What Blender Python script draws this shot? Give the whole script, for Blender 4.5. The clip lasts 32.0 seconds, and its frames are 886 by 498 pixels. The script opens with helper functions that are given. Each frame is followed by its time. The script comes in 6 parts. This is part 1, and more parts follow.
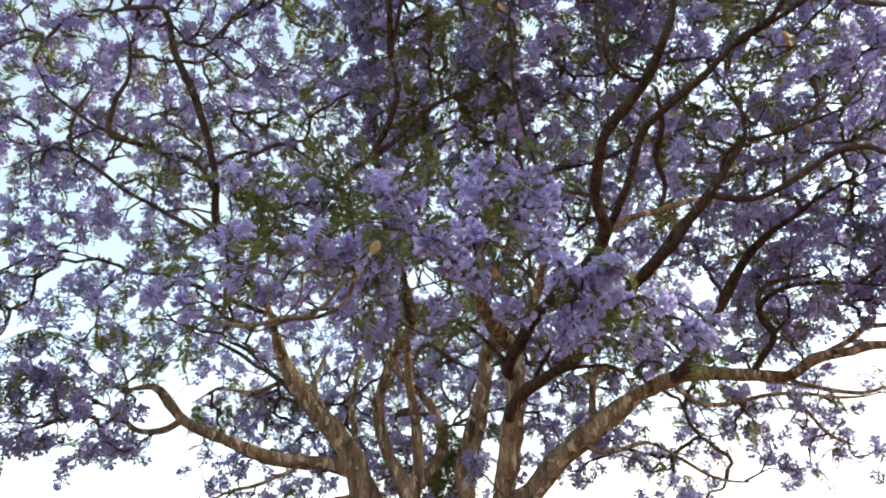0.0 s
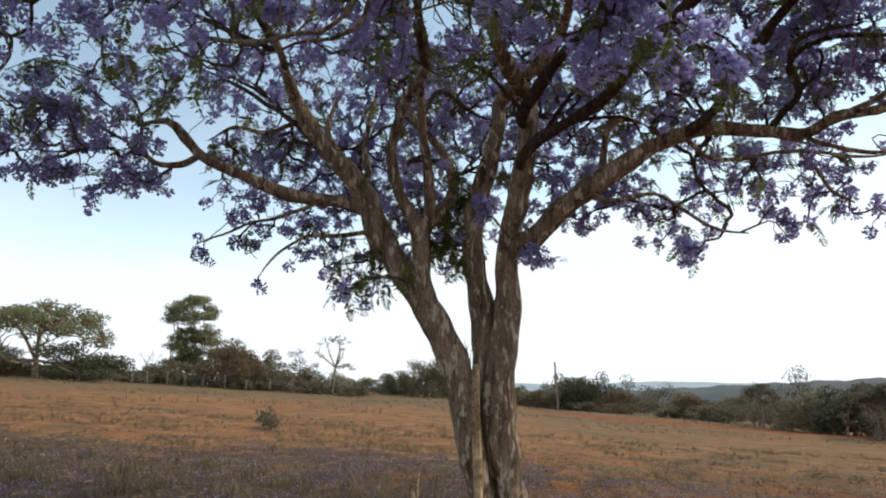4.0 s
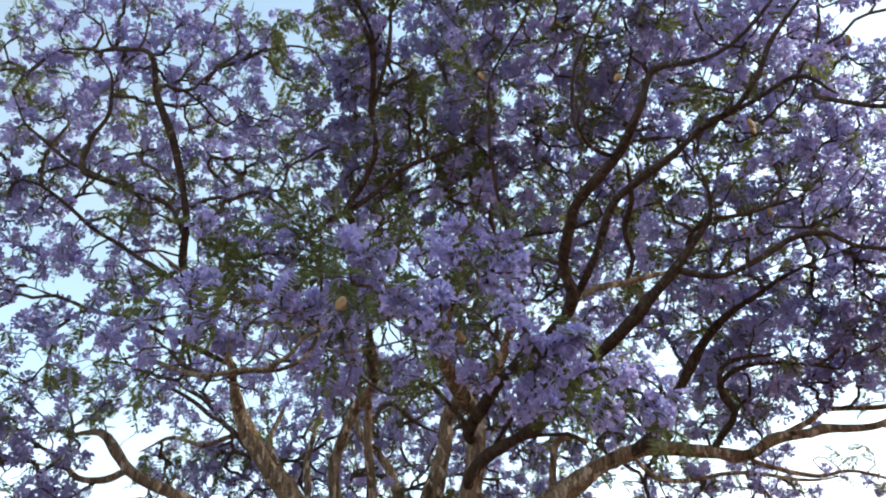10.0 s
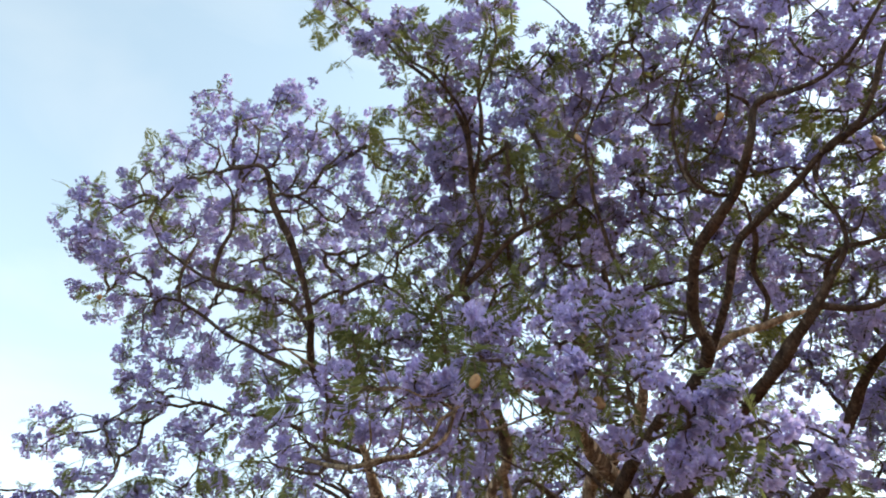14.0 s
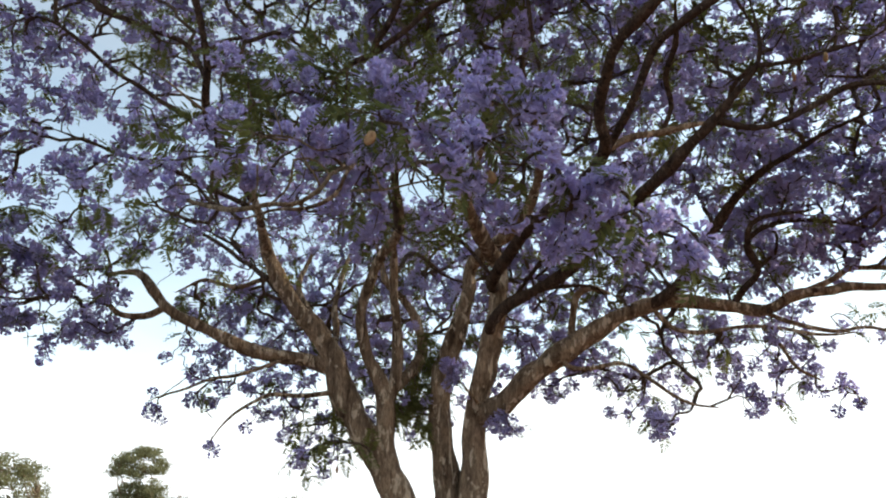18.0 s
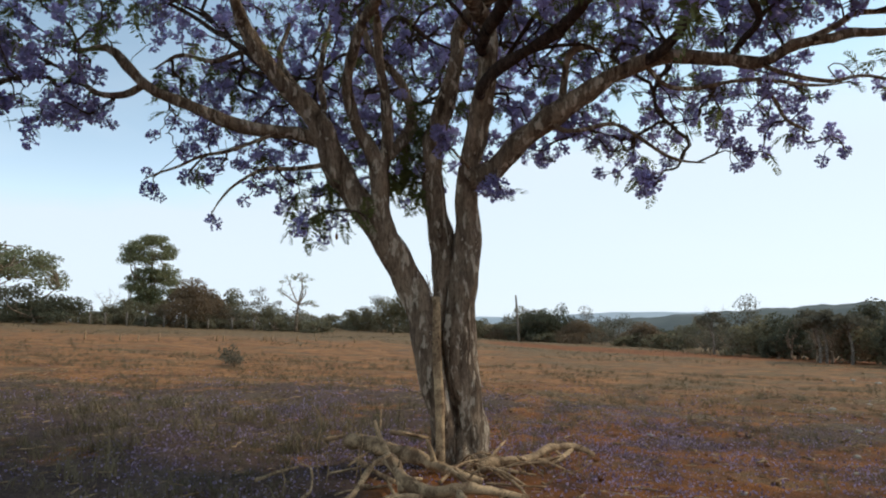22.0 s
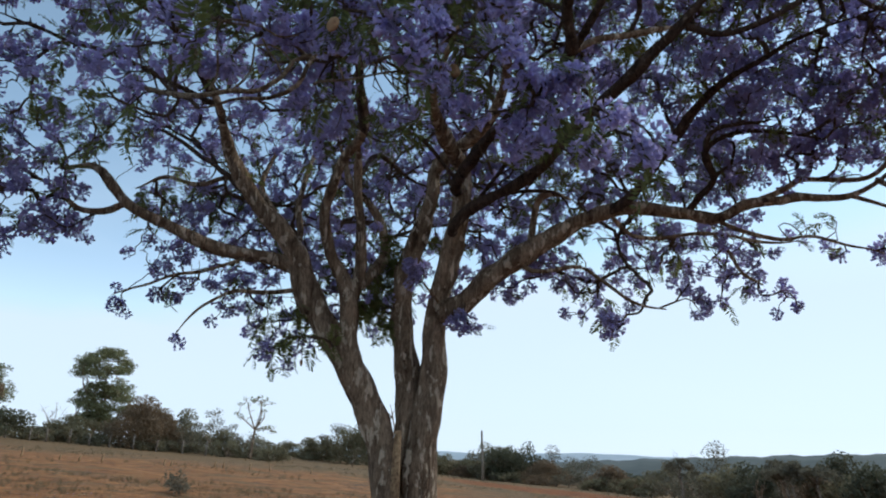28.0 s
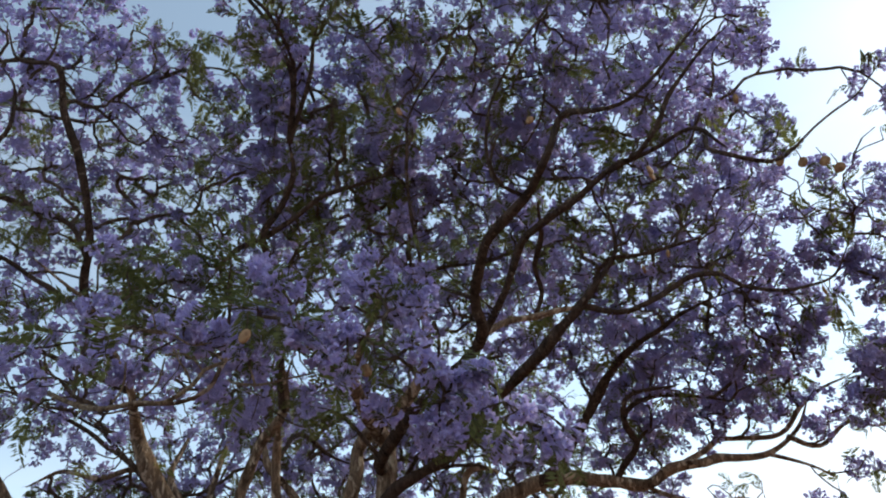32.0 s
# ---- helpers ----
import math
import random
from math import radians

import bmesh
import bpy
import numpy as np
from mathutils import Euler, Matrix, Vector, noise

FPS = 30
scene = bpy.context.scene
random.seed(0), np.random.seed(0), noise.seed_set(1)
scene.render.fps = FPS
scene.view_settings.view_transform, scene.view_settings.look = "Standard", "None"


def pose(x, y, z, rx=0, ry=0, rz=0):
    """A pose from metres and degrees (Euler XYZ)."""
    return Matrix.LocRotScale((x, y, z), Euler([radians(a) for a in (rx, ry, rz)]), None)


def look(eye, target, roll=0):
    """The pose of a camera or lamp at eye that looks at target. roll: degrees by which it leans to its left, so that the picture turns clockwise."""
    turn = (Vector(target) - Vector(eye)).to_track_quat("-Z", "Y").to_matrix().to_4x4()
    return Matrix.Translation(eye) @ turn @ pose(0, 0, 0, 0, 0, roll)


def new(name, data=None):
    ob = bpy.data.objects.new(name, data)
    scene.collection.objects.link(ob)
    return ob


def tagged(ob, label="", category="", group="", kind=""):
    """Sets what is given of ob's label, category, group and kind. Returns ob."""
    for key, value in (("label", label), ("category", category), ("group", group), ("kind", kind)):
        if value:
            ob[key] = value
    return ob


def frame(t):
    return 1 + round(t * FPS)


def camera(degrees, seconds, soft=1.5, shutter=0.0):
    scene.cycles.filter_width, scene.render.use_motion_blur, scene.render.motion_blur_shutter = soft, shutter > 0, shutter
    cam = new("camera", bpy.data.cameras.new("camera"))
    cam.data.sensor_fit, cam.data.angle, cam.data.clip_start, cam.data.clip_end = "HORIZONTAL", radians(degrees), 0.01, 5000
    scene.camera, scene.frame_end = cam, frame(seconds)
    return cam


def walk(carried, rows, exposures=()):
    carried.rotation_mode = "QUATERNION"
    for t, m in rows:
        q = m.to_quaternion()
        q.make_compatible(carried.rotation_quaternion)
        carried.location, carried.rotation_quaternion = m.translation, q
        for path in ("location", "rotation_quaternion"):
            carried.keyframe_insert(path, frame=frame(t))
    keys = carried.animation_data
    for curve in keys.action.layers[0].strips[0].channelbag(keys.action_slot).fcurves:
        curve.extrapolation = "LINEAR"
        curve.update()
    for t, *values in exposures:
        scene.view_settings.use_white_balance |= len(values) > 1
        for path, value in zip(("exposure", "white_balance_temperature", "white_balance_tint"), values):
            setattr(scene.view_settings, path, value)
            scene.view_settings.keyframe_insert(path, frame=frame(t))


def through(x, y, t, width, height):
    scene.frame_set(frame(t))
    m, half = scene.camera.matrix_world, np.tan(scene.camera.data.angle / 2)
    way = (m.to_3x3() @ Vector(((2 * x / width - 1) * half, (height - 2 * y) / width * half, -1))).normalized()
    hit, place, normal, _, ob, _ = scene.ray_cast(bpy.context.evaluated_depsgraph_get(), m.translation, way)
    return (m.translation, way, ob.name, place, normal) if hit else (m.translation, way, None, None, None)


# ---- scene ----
cam = camera(67.5, 32.0, soft=2.0, shutter=0.0)
# seconds, eye in metres, Euler angles in degrees
PATH = [
    (0.0, 0.009, -0.047, 1.622, 121.90, 1.96, 1.78),
    (0.5, -0.026, -0.036, 1.611, 120.45, 0.90, 4.32),
    (1.0, -0.059, -0.022, 1.592, 118.94, 0.03, 7.00),
    (1.5, -0.070, 0.004, 1.572, 117.10, -1.03, 5.72),
    (2.0, -0.061, 0.029, 1.548, 114.27, -0.97, 3.95),
    (2.5, -0.058, 0.021, 1.523, 111.28, -0.28, 2.88),
    (3.0, -0.039, 0.047, 1.507, 108.20, -0.01, 2.36),
    (3.5, -0.034, 0.037, 1.472, 104.63, -0.30, 2.18),
    (5.5, -0.019, 0.113, 1.480, 97.23, 0.06, 0.49),
    (6.0, -0.022, 0.107, 1.518, 101.18, -1.16, 0.87),
    (6.5, -0.009, 0.097, 1.514, 107.33, -1.13, 0.03),
    (7.0, -0.000, 0.073, 1.544, 112.54, -1.50, -0.24),
    (7.5, -0.004, 0.041, 1.560, 114.98, -1.48, -0.62),
    (8.0, 0.005, 0.012, 1.582, 117.78, -1.55, -2.08),
    (8.5, 0.010, -0.020, 1.605, 120.63, -0.64, -2.73),
    (9.0, 0.017, -0.048, 1.622, 123.33, 0.51, -2.73),
    (9.5, 0.024, -0.058, 1.627, 125.34, 0.39, -2.08),
    (10.0, 0.026, -0.060, 1.630, 126.79, 0.41, -2.26),
    (10.5, 0.024, -0.073, 1.646, 128.44, 0.44, -1.71),
    (11.0, 0.019, -0.091, 1.648, 130.82, 0.37, -1.04),
    (11.5, 0.011, -0.109, 1.656, 133.11, 0.85, 0.28),
    (12.0, 0.001, -0.125, 1.655, 134.59, 0.25, 0.87),
    (12.5, -0.001, -0.121, 1.655, 135.47, -0.17, 0.87),
    (13.0, -0.009, -0.120, 1.654, 136.66, -0.17, 2.23),
    (13.5, -0.031, -0.106, 1.642, 135.50, 0.34, 7.62),
    (14.0, -0.049, -0.082, 1.627, 133.02, 0.34, 9.48),
    (14.5, -0.070, -0.067, 1.619, 128.61, 0.13, 9.76),
    (15.0, -0.058, -0.050, 1.615, 124.95, 0.19, 9.32),
    (15.5, -0.053, -0.039, 1.606, 122.33, -0.25, 8.43),
    (17.5, -0.025, 0.046, 1.582, 116.32, -1.76, -0.49),
    (18.0, -0.009, 0.062, 1.580, 114.75, -1.57, -1.17),
    (18.5, -0.004, 0.076, 1.579, 113.02, -1.48, -1.50),
    (19.0, -0.005, 0.083, 1.569, 110.46, -1.20, -1.54),
    (19.5, -0.003, 0.101, 1.554, 107.41, -0.12, -0.61),
    (20.0, -0.009, 0.110, 1.526, 104.37, 0.18, -0.15),
    (20.5, -0.015, 0.103, 1.507, 101.86, 0.24, -0.67),
    (21.0, -0.016, 0.093, 1.486, 99.92, 0.76, -0.59),
    (21.5, -0.008, 0.092, 1.468, 98.14, 1.17, -0.97),
    (22.0, -0.005, 0.120, 1.446, 95.99, 0.91, -1.30),
    (22.5, -0.011, 0.121, 1.438, 94.84, 0.66, -1.56),
    (23.0, -0.013, 0.120, 1.430, 94.13, 1.23, -0.65),
    (23.5, -0.012, 0.124, 1.423, 93.33, 1.01, -0.27),
    (24.0, -0.009, 0.105, 1.414, 92.74, 0.73, -0.24),
    (24.5, -0.003, 0.111, 1.417, 92.79, 1.02, 0.06),
    (26.5, 0.040, 0.006, 1.422, 98.19, -0.70, 4.42),
    (27.0, 0.024, 0.004, 1.445, 100.65, -1.04, 2.53),
    (27.5, 0.013, 0.007, 1.453, 103.57, -0.96, 0.57),
    (28.0, 0.015, 0.016, 1.471, 107.08, -1.70, -4.39),
    (28.5, 0.034, -0.005, 1.492, 109.61, -0.49, -8.22),
    (29.0, 0.061, -0.029, 1.535, 110.90, -0.30, -11.51),
    (29.5, 0.085, -0.057, 1.546, 113.74, -0.78, -13.52),
    (30.0, 0.087, -0.079, 1.580, 117.99, -0.75, -14.59),
    (30.5, 0.099, -0.101, 1.592, 121.39, -0.11, -15.11),
    (31.0, 0.101, -0.111, 1.602, 124.57, 0.94, -13.14),
    (31.5, 0.102, -0.126, 1.618, 126.79, 1.67, -11.66),
    (32.0, 0.090, -0.138, 1.629, 128.87, 3.20, -8.49),
]
EXPOSURES = [(0.0, 1.42, 7050, 5), (3.0, 0.38, 6650, 7), (6.0, 0.22, 5800, 5), (8.0, 0.35, 5500, 5), (9.0, 0.75, 5900, 4), (10.0, 1.18, 6300, 4), (11.0, 1.2, 6550, 4), (12.0, 1.4, 6800, 4), (13.0, 1.45, 6950, 4), (15.5, 1.45, 6900, 5),
             (18.0, 0.78, 6800, 7), (20.0, 0.22, 6750, 7), (22.0, 0.0, 6050, 5), (24.0, 0.05, 5800, 5), (27.0, -0.02, 5600, 4), (29.0, -0.05, 5650, 4), (30.0, 0.02, 5750, 6), (32.0, 0.52, 6300, 8)]
walk(cam, [(t, pose(x, y, z, rx, ry, rz)) for t, x, y, z, rx, ry, rz in PATH], EXPOSURES)


# ---- world ----
world = bpy.data.worlds.new("sky")
scene.world = world
world.use_nodes = True
SUN_AZ, SUN_EL = 68.0, 40.0      # degrees clockwise from the line of sight, and above the horizon
wn = world.node_tree
sky = wn.nodes.new("ShaderNodeTexSky")
sky.sky_type = "NISHITA"
sky.sun_disc = False
sky.sun_elevation, sky.sun_rotation = radians(SUN_EL), radians(SUN_AZ)
sky.air_density, sky.dust_density, sky.ozone_density, sky.altitude = 0.9, 0.35, 2.5, 900
background = wn.nodes["Background"]
background.inputs["Strength"].default_value = 0.15
haze = wn.nodes.new("ShaderNodeHueSaturation")
haze.inputs["Saturation"].default_value = 0.67
haze.inputs["Hue"].default_value = 0.478
haze.inputs["Value"].default_value = 1.26
wn.links.new(sky.outputs["Color"], haze.inputs["Color"])
# a thin, streaky veil of high cloud
way, span, veil, thin = (wn.nodes.new("ShaderNode" + k) for k in ("TexCoord", "Mapping", "TexNoise", "ValToRGB"))
span.inputs["Scale"].default_value = (1.0, 1.0, 3.2)
veil.inputs["Scale"].default_value, veil.inputs["Detail"].default_value, veil.inputs["Distortion"].default_value = 2.4, 8, 0.4
thin.color_ramp.elements[0].position, thin.color_ramp.elements[0].color = 0.46, (0.06, 0.06, 0.06, 1)
thin.color_ramp.elements[1].position, thin.color_ramp.elements[1].color = 0.76, (0.28, 0.28, 0.28, 1)
# thicker towards the horizon
height, low, veiled = (wn.nodes.new("ShaderNode" + k) for k in ("SeparateXYZ", "MapRange", "Math"))
low.interpolation_type = "SMOOTHSTEP"
for k, v in zip((1, 2, 3, 4), (0.0, 0.38, 0.5, 0.0)):
    low.inputs[k].default_value = v
veiled.use_clamp = True
for a, b in ((way.outputs["Generated"], height.inputs[0]), (height.outputs["Z"], low.inputs[0]), (low.outputs[0], veiled.inputs[0]), (thin.outputs["Color"], veiled.inputs[1])):
    wn.links.new(a, b)
white = wn.nodes.new("ShaderNodeHueSaturation")
white.inputs["Saturation"].default_value, white.inputs["Value"].default_value = 0.15, 1.5
cover = wn.nodes.new("ShaderNodeMix")
cover.data_type = "RGBA"
# the haze is even low down towards the sun
even = wn.nodes.new("ShaderNodeMix")
even.data_type, even.blend_type = "RGBA", "DARKEN"
even.inputs[7].default_value = (5.55, 5.9, 6.35, 1)
below = wn.nodes.new("ShaderNodeMapRange")
for k, v in zip((1, 2, 3, 4), (0.22, 0.5, 0.9, 0.0)):
    below.inputs[k].default_value = v
for a, b in ((way.outputs["Generated"], span.inputs["Vector"]), (span.outputs["Vector"], veil.inputs["Vector"]), (veil.outputs["Fac"], thin.inputs["Fac"]),
             (sky.outputs["Color"], white.inputs["Color"]), (veiled.outputs[0], cover.inputs[0]), (haze.outputs["Color"], cover.inputs[6]), (white.outputs["Color"], cover.inputs[7]), (height.outputs["Z"], below.inputs[0]), (below.outputs[0], even.inputs[0]), (cover.outputs[2], even.inputs[6]), (even.outputs[2], background.inputs["Color"])):
    wn.links.new(a, b)

sun = new("sun", bpy.data.lights.new("sun", "SUN"))
sun.data.energy, sun.data.angle, sun.data.color = 2.0, radians(4.0), (1.0, 0.86, 0.68)
to_sun = Vector((math.sin(radians(SUN_AZ)) * math.cos(radians(SUN_EL)), math.cos(radians(SUN_AZ)) * math.cos(radians(SUN_EL)), math.sin(radians(SUN_EL))))
sun.matrix_world = look(to_sun * 60, (0, 0, 0))


# ---- materials ----
def material(name, rough=0.9):
    m = bpy.data.materials.new(name)
    m.use_nodes = True
    n = m.node_tree.nodes
    b = n["Principled BSDF"]
    b.inputs["Roughness"].default_value = rough
    b.inputs["Specular IOR Level"].default_value = 0.25
    return m, n, m.node_tree.links, b


def noise_node(n, l, scale, detail=6, rough=0.6, distort=0.0, stretch=None):
    co = n.new("ShaderNodeTexCoord")
    t = n.new("ShaderNodeTexNoise")
    t.inputs["Scale"].default_value, t.inputs["Detail"].default_value = scale, detail
    t.inputs["Roughness"].default_value, t.inputs["Distortion"].default_value = rough, distort
    if stretch:
        mp = n.new("ShaderNodeMapping")
        mp.inputs["Scale"].default_value = stretch
        l.new(co.outputs["Object"], mp.inputs["Vector"])
        l.new(mp.outputs["Vector"], t.inputs["Vector"])
    else:
        l.new(co.outputs["Object"], t.inputs["Vector"])
    return t


def ramp(n, l, source, stops):
    r = n.new("ShaderNodeValToRGB")
    e = r.color_ramp.elements
    while len(e) < len(stops):
        e.new(0.5)
    for k, (p, c) in zip(e, stops):
        k.position, k.color = p, (*c, 1)
    l.new(source, r.inputs["Fac"])
    return r


def mix(n, l, fac, a, b, kind="MIX"):
    x = n.new("ShaderNodeMix")
    x.data_type, x.blend_type = "RGBA", kind
    for slot, v in ((0, fac), (6, a), (7, b)):
        if isinstance(v, (int, float)):
            x.inputs[slot].default_value = v
        elif isinstance(v, tuple):
            x.inputs[slot].default_value = (*v, 1)
        else:
            l.new(v, x.inputs[slot])
    return x.outputs[2]


def bumped(n, l, b, source, strength, distance):
    k = n.new("ShaderNodeBump")
    k.inputs["Strength"].default_value, k.inputs["Distance"].default_value = strength, distance
    l.new(source, k.inputs["Height"])
    l.new(k.outputs["Normal"], b.inputs["Normal"])


def bark_material(name, dark, mid, pale, scale=1.0, flakes=0.56):
    """Furrowed bark with pale flakes, stretched along the stem."""
    m, n, l, b = material(name, 0.95)
    coarse = noise_node(n, l, 5.5 * scale, 8, 0.72, 0.1, (1, 1, 0.35))
    fine = noise_node(n, l, 42 * scale, 6, 0.7, 0.3, (1, 1, 0.3))
    patch = noise_node(n, l, 13 * scale, 5, 0.6, 0.35, (1, 1, 0.36))
    crack = noise_node(n, l, 10 * scale, 7, 0.65, 0.4, (1, 1, 0.12))
    base = ramp(n, l, coarse.outputs["Fac"], [(0.34, dark), (0.64, mid)])
    grain = ramp(n, l, fine.outputs["Fac"], [(0.34, (0.34, 0.33, 0.32)), (0.66, (1.3, 1.27, 1.22))])
    furrow = ramp(n, l, crack.outputs["Fac"], [(0.36, (0.36, 0.33, 0.31)), (0.50, (1, 1, 1))])
    body = mix(n, l, 0.8, base.outputs["Color"], grain.outputs["Color"], "MULTIPLY")
    flake = ramp(n, l, patch.outputs["Fac"], [(flakes, (0, 0, 0)), (flakes + 0.035, (0.95, 0.95, 0.95))])
    l.new(mix(n, l, flake.outputs["Color"], mix(n, l, 1.0, body, furrow.outputs["Color"], "MULTIPLY"), mix(n, l, 0.4, pale, grain.outputs["Color"], "MULTIPLY")), b.inputs["Base Color"])
    relief = n.new("ShaderNodeMath")
    relief.operation = "MULTIPLY_ADD"
    l.new(crack.outputs["Fac"], relief.inputs[0])
    relief.inputs[1].default_value = 1.4
    l.new(fine.outputs["Fac"], relief.inputs[2])
    bumped(n, l, b, relief.outputs["Value"], 1.0, 0.045)
    return m


def dry_wood_material():
    """Bleached, barkless wood with grey weathering and dark checks."""
    m, n, l, b = material("dead_wood", 0.9)
    wide, fine, spot = noise_node(n, l, 5, 6, 0.65, 0.3), noise_node(n, l, 60, 6, 0.7, 0.4), noise_node(n, l, 17, 6, 0.7, 1.2)
    base = ramp(n, l, wide.outputs["Fac"], [(0.38, (0.19, 0.115, 0.062)), (0.60, (0.66, 0.455, 0.255))])
    grain = ramp(n, l, fine.outputs["Fac"], [(0.32, (0.6, 0.57, 0.54)), (0.66, (1.2, 1.18, 1.15))])
    check = ramp(n, l, spot.outputs["Fac"], [(0.36, (0.32, 0.28, 0.24)), (0.45, (1, 1, 1))])
    l.new(mix(n, l, 1.0, mix(n, l, 0.8, base.outputs["Color"], grain.outputs["Color"], "MULTIPLY"), check.outputs["Color"], "MULTIPLY"), b.inputs["Base Color"])
    bumped(n, l, b, fine.outputs["Fac"], 0.8, 0.012)
    return m


def leaf_material(name, c1, c2, through=0.45, island=True, glow=(1.0, 1.0, 1.0)):
    """Thin petals or leaves that let part of the light through."""
    m, n, l, b = material(name, 0.7)
    b.inputs["Specular IOR Level"].default_value = 0.2
    g = n.new("ShaderNodeNewGeometry")
    o = n.new("ShaderNodeObjectInfo")
    add = n.new("ShaderNodeMath")
    add.operation = "MULTIPLY_ADD"
    l.new(g.outputs["Random Per Island"], add.inputs[0])
    add.inputs[1].default_value = 0.6
    wide = noise_node(n, l, 1.3, 3, 0.6)
    l.new(wide.outputs["Fac"], add.inputs[2])
    col = ramp(n, l, add.outputs["Value"], [(0.35, c1), (1.0, c2)])
    l.new(col.outputs["Color"], b.inputs["Base Color"])
    t = n.new("ShaderNodeBsdfTranslucent")
    l.new(mix(n, l, 1.0, col.outputs["Color"], glow, "MULTIPLY"), t.inputs["Color"])
    x = n.new("ShaderNodeMixShader")
    x.inputs[0].default_value = through
    l.new(b.outputs["BSDF"], x.inputs[1])
    l.new(t.outputs["BSDF"], x.inputs[2])
    l.new(x.outputs["Shader"], n["Material Output"].inputs["Surface"])
    return m


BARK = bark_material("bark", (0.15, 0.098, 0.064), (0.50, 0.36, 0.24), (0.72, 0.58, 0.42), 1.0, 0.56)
# for upper limbs: crown shade and backlight are put into this darker bark
SHADED_BARK = bark_material("shaded_bark", (0.06, 0.041, 0.032), (0.17, 0.115, 0.085), (0.27, 0.20, 0.15), 1.8, 0.62)
TWIG = bark_material("twig_bark", (0.10, 0.07, 0.052), (0.28, 0.20, 0.145), (0.38, 0.30, 0.22), 3.0, 0.62)
DEADWOOD = dry_wood_material()
PALE_BARK = bark_material("pale_bare_bark", (0.22, 0.15, 0.095), (0.55, 0.41, 0.27), (0.68, 0.54, 0.38), 2.5, 0.60)
POST = bark_material("post_wood", (0.22, 0.17, 0.13), (0.42, 0.35, 0.28), (0.55, 0.5, 0.43), 2.0)
PETAL = leaf_material("petals", (0.355, 0.32, 0.60), (0.65, 0.597, 0.90), 0.5)
FROND = leaf_material("fern_leaves", (0.075, 0.092, 0.034), (0.21, 0.225, 0.08), 0.5)
DRY_GRASS = leaf_material("dry_grass", (0.075, 0.06, 0.035), (0.30, 0.225, 0.125), 0.25)
GREEN_GRASS = leaf_material("green_grass", (0.06, 0.054, 0.03), (0.19, 0.155, 0.082), 0.25)
FALLEN = leaf_material("fallen_petals", (0.15, 0.085, 0.14), (0.56, 0.43, 0.60), 0.15)
LEAF_GREEN = leaf_material("far_leaves_green", (0.135, 0.122, 0.07), (0.285, 0.25, 0.15), 0.45)
LEAF_FIELD = leaf_material("field_tree_leaves", (0.15, 0.152, 0.075), (0.33, 0.32, 0.17), 0.45)
LEAF_DARK = leaf_material("far_leaves_dark", (0.075, 0.075, 0.047), (0.155, 0.15, 0.092), 0.35)
LEAF_BROWN = leaf_material("far_leaves_brown", (0.165, 0.113, 0.066), (0.29, 0.205, 0.125), 0.45)
LEAF_GREY = leaf_material("far_leaves_grey", (0.11, 0.098, 0.064), (0.205, 0.182, 0.125), 0.4)
LEAF_PALE = leaf_material("far_leaves_pale", (0.26, 0.24, 0.16), (0.42, 0.39, 0.28), 0.2)


def pod_material():
    m, n, l, b = material("pod_shell", 0.75)
    t = noise_node(n, l, 30, 5, 0.6)
    c = ramp(n, l, t.outputs["Fac"], [(0.3, (0.16, 0.075, 0.035)), (0.7, (0.42, 0.26, 0.13))])
    l.new(c.outputs["Color"], b.inputs["Base Color"])
    bumped(n, l, b, t.outputs["Fac"], 0.5, 0.004)
    return m


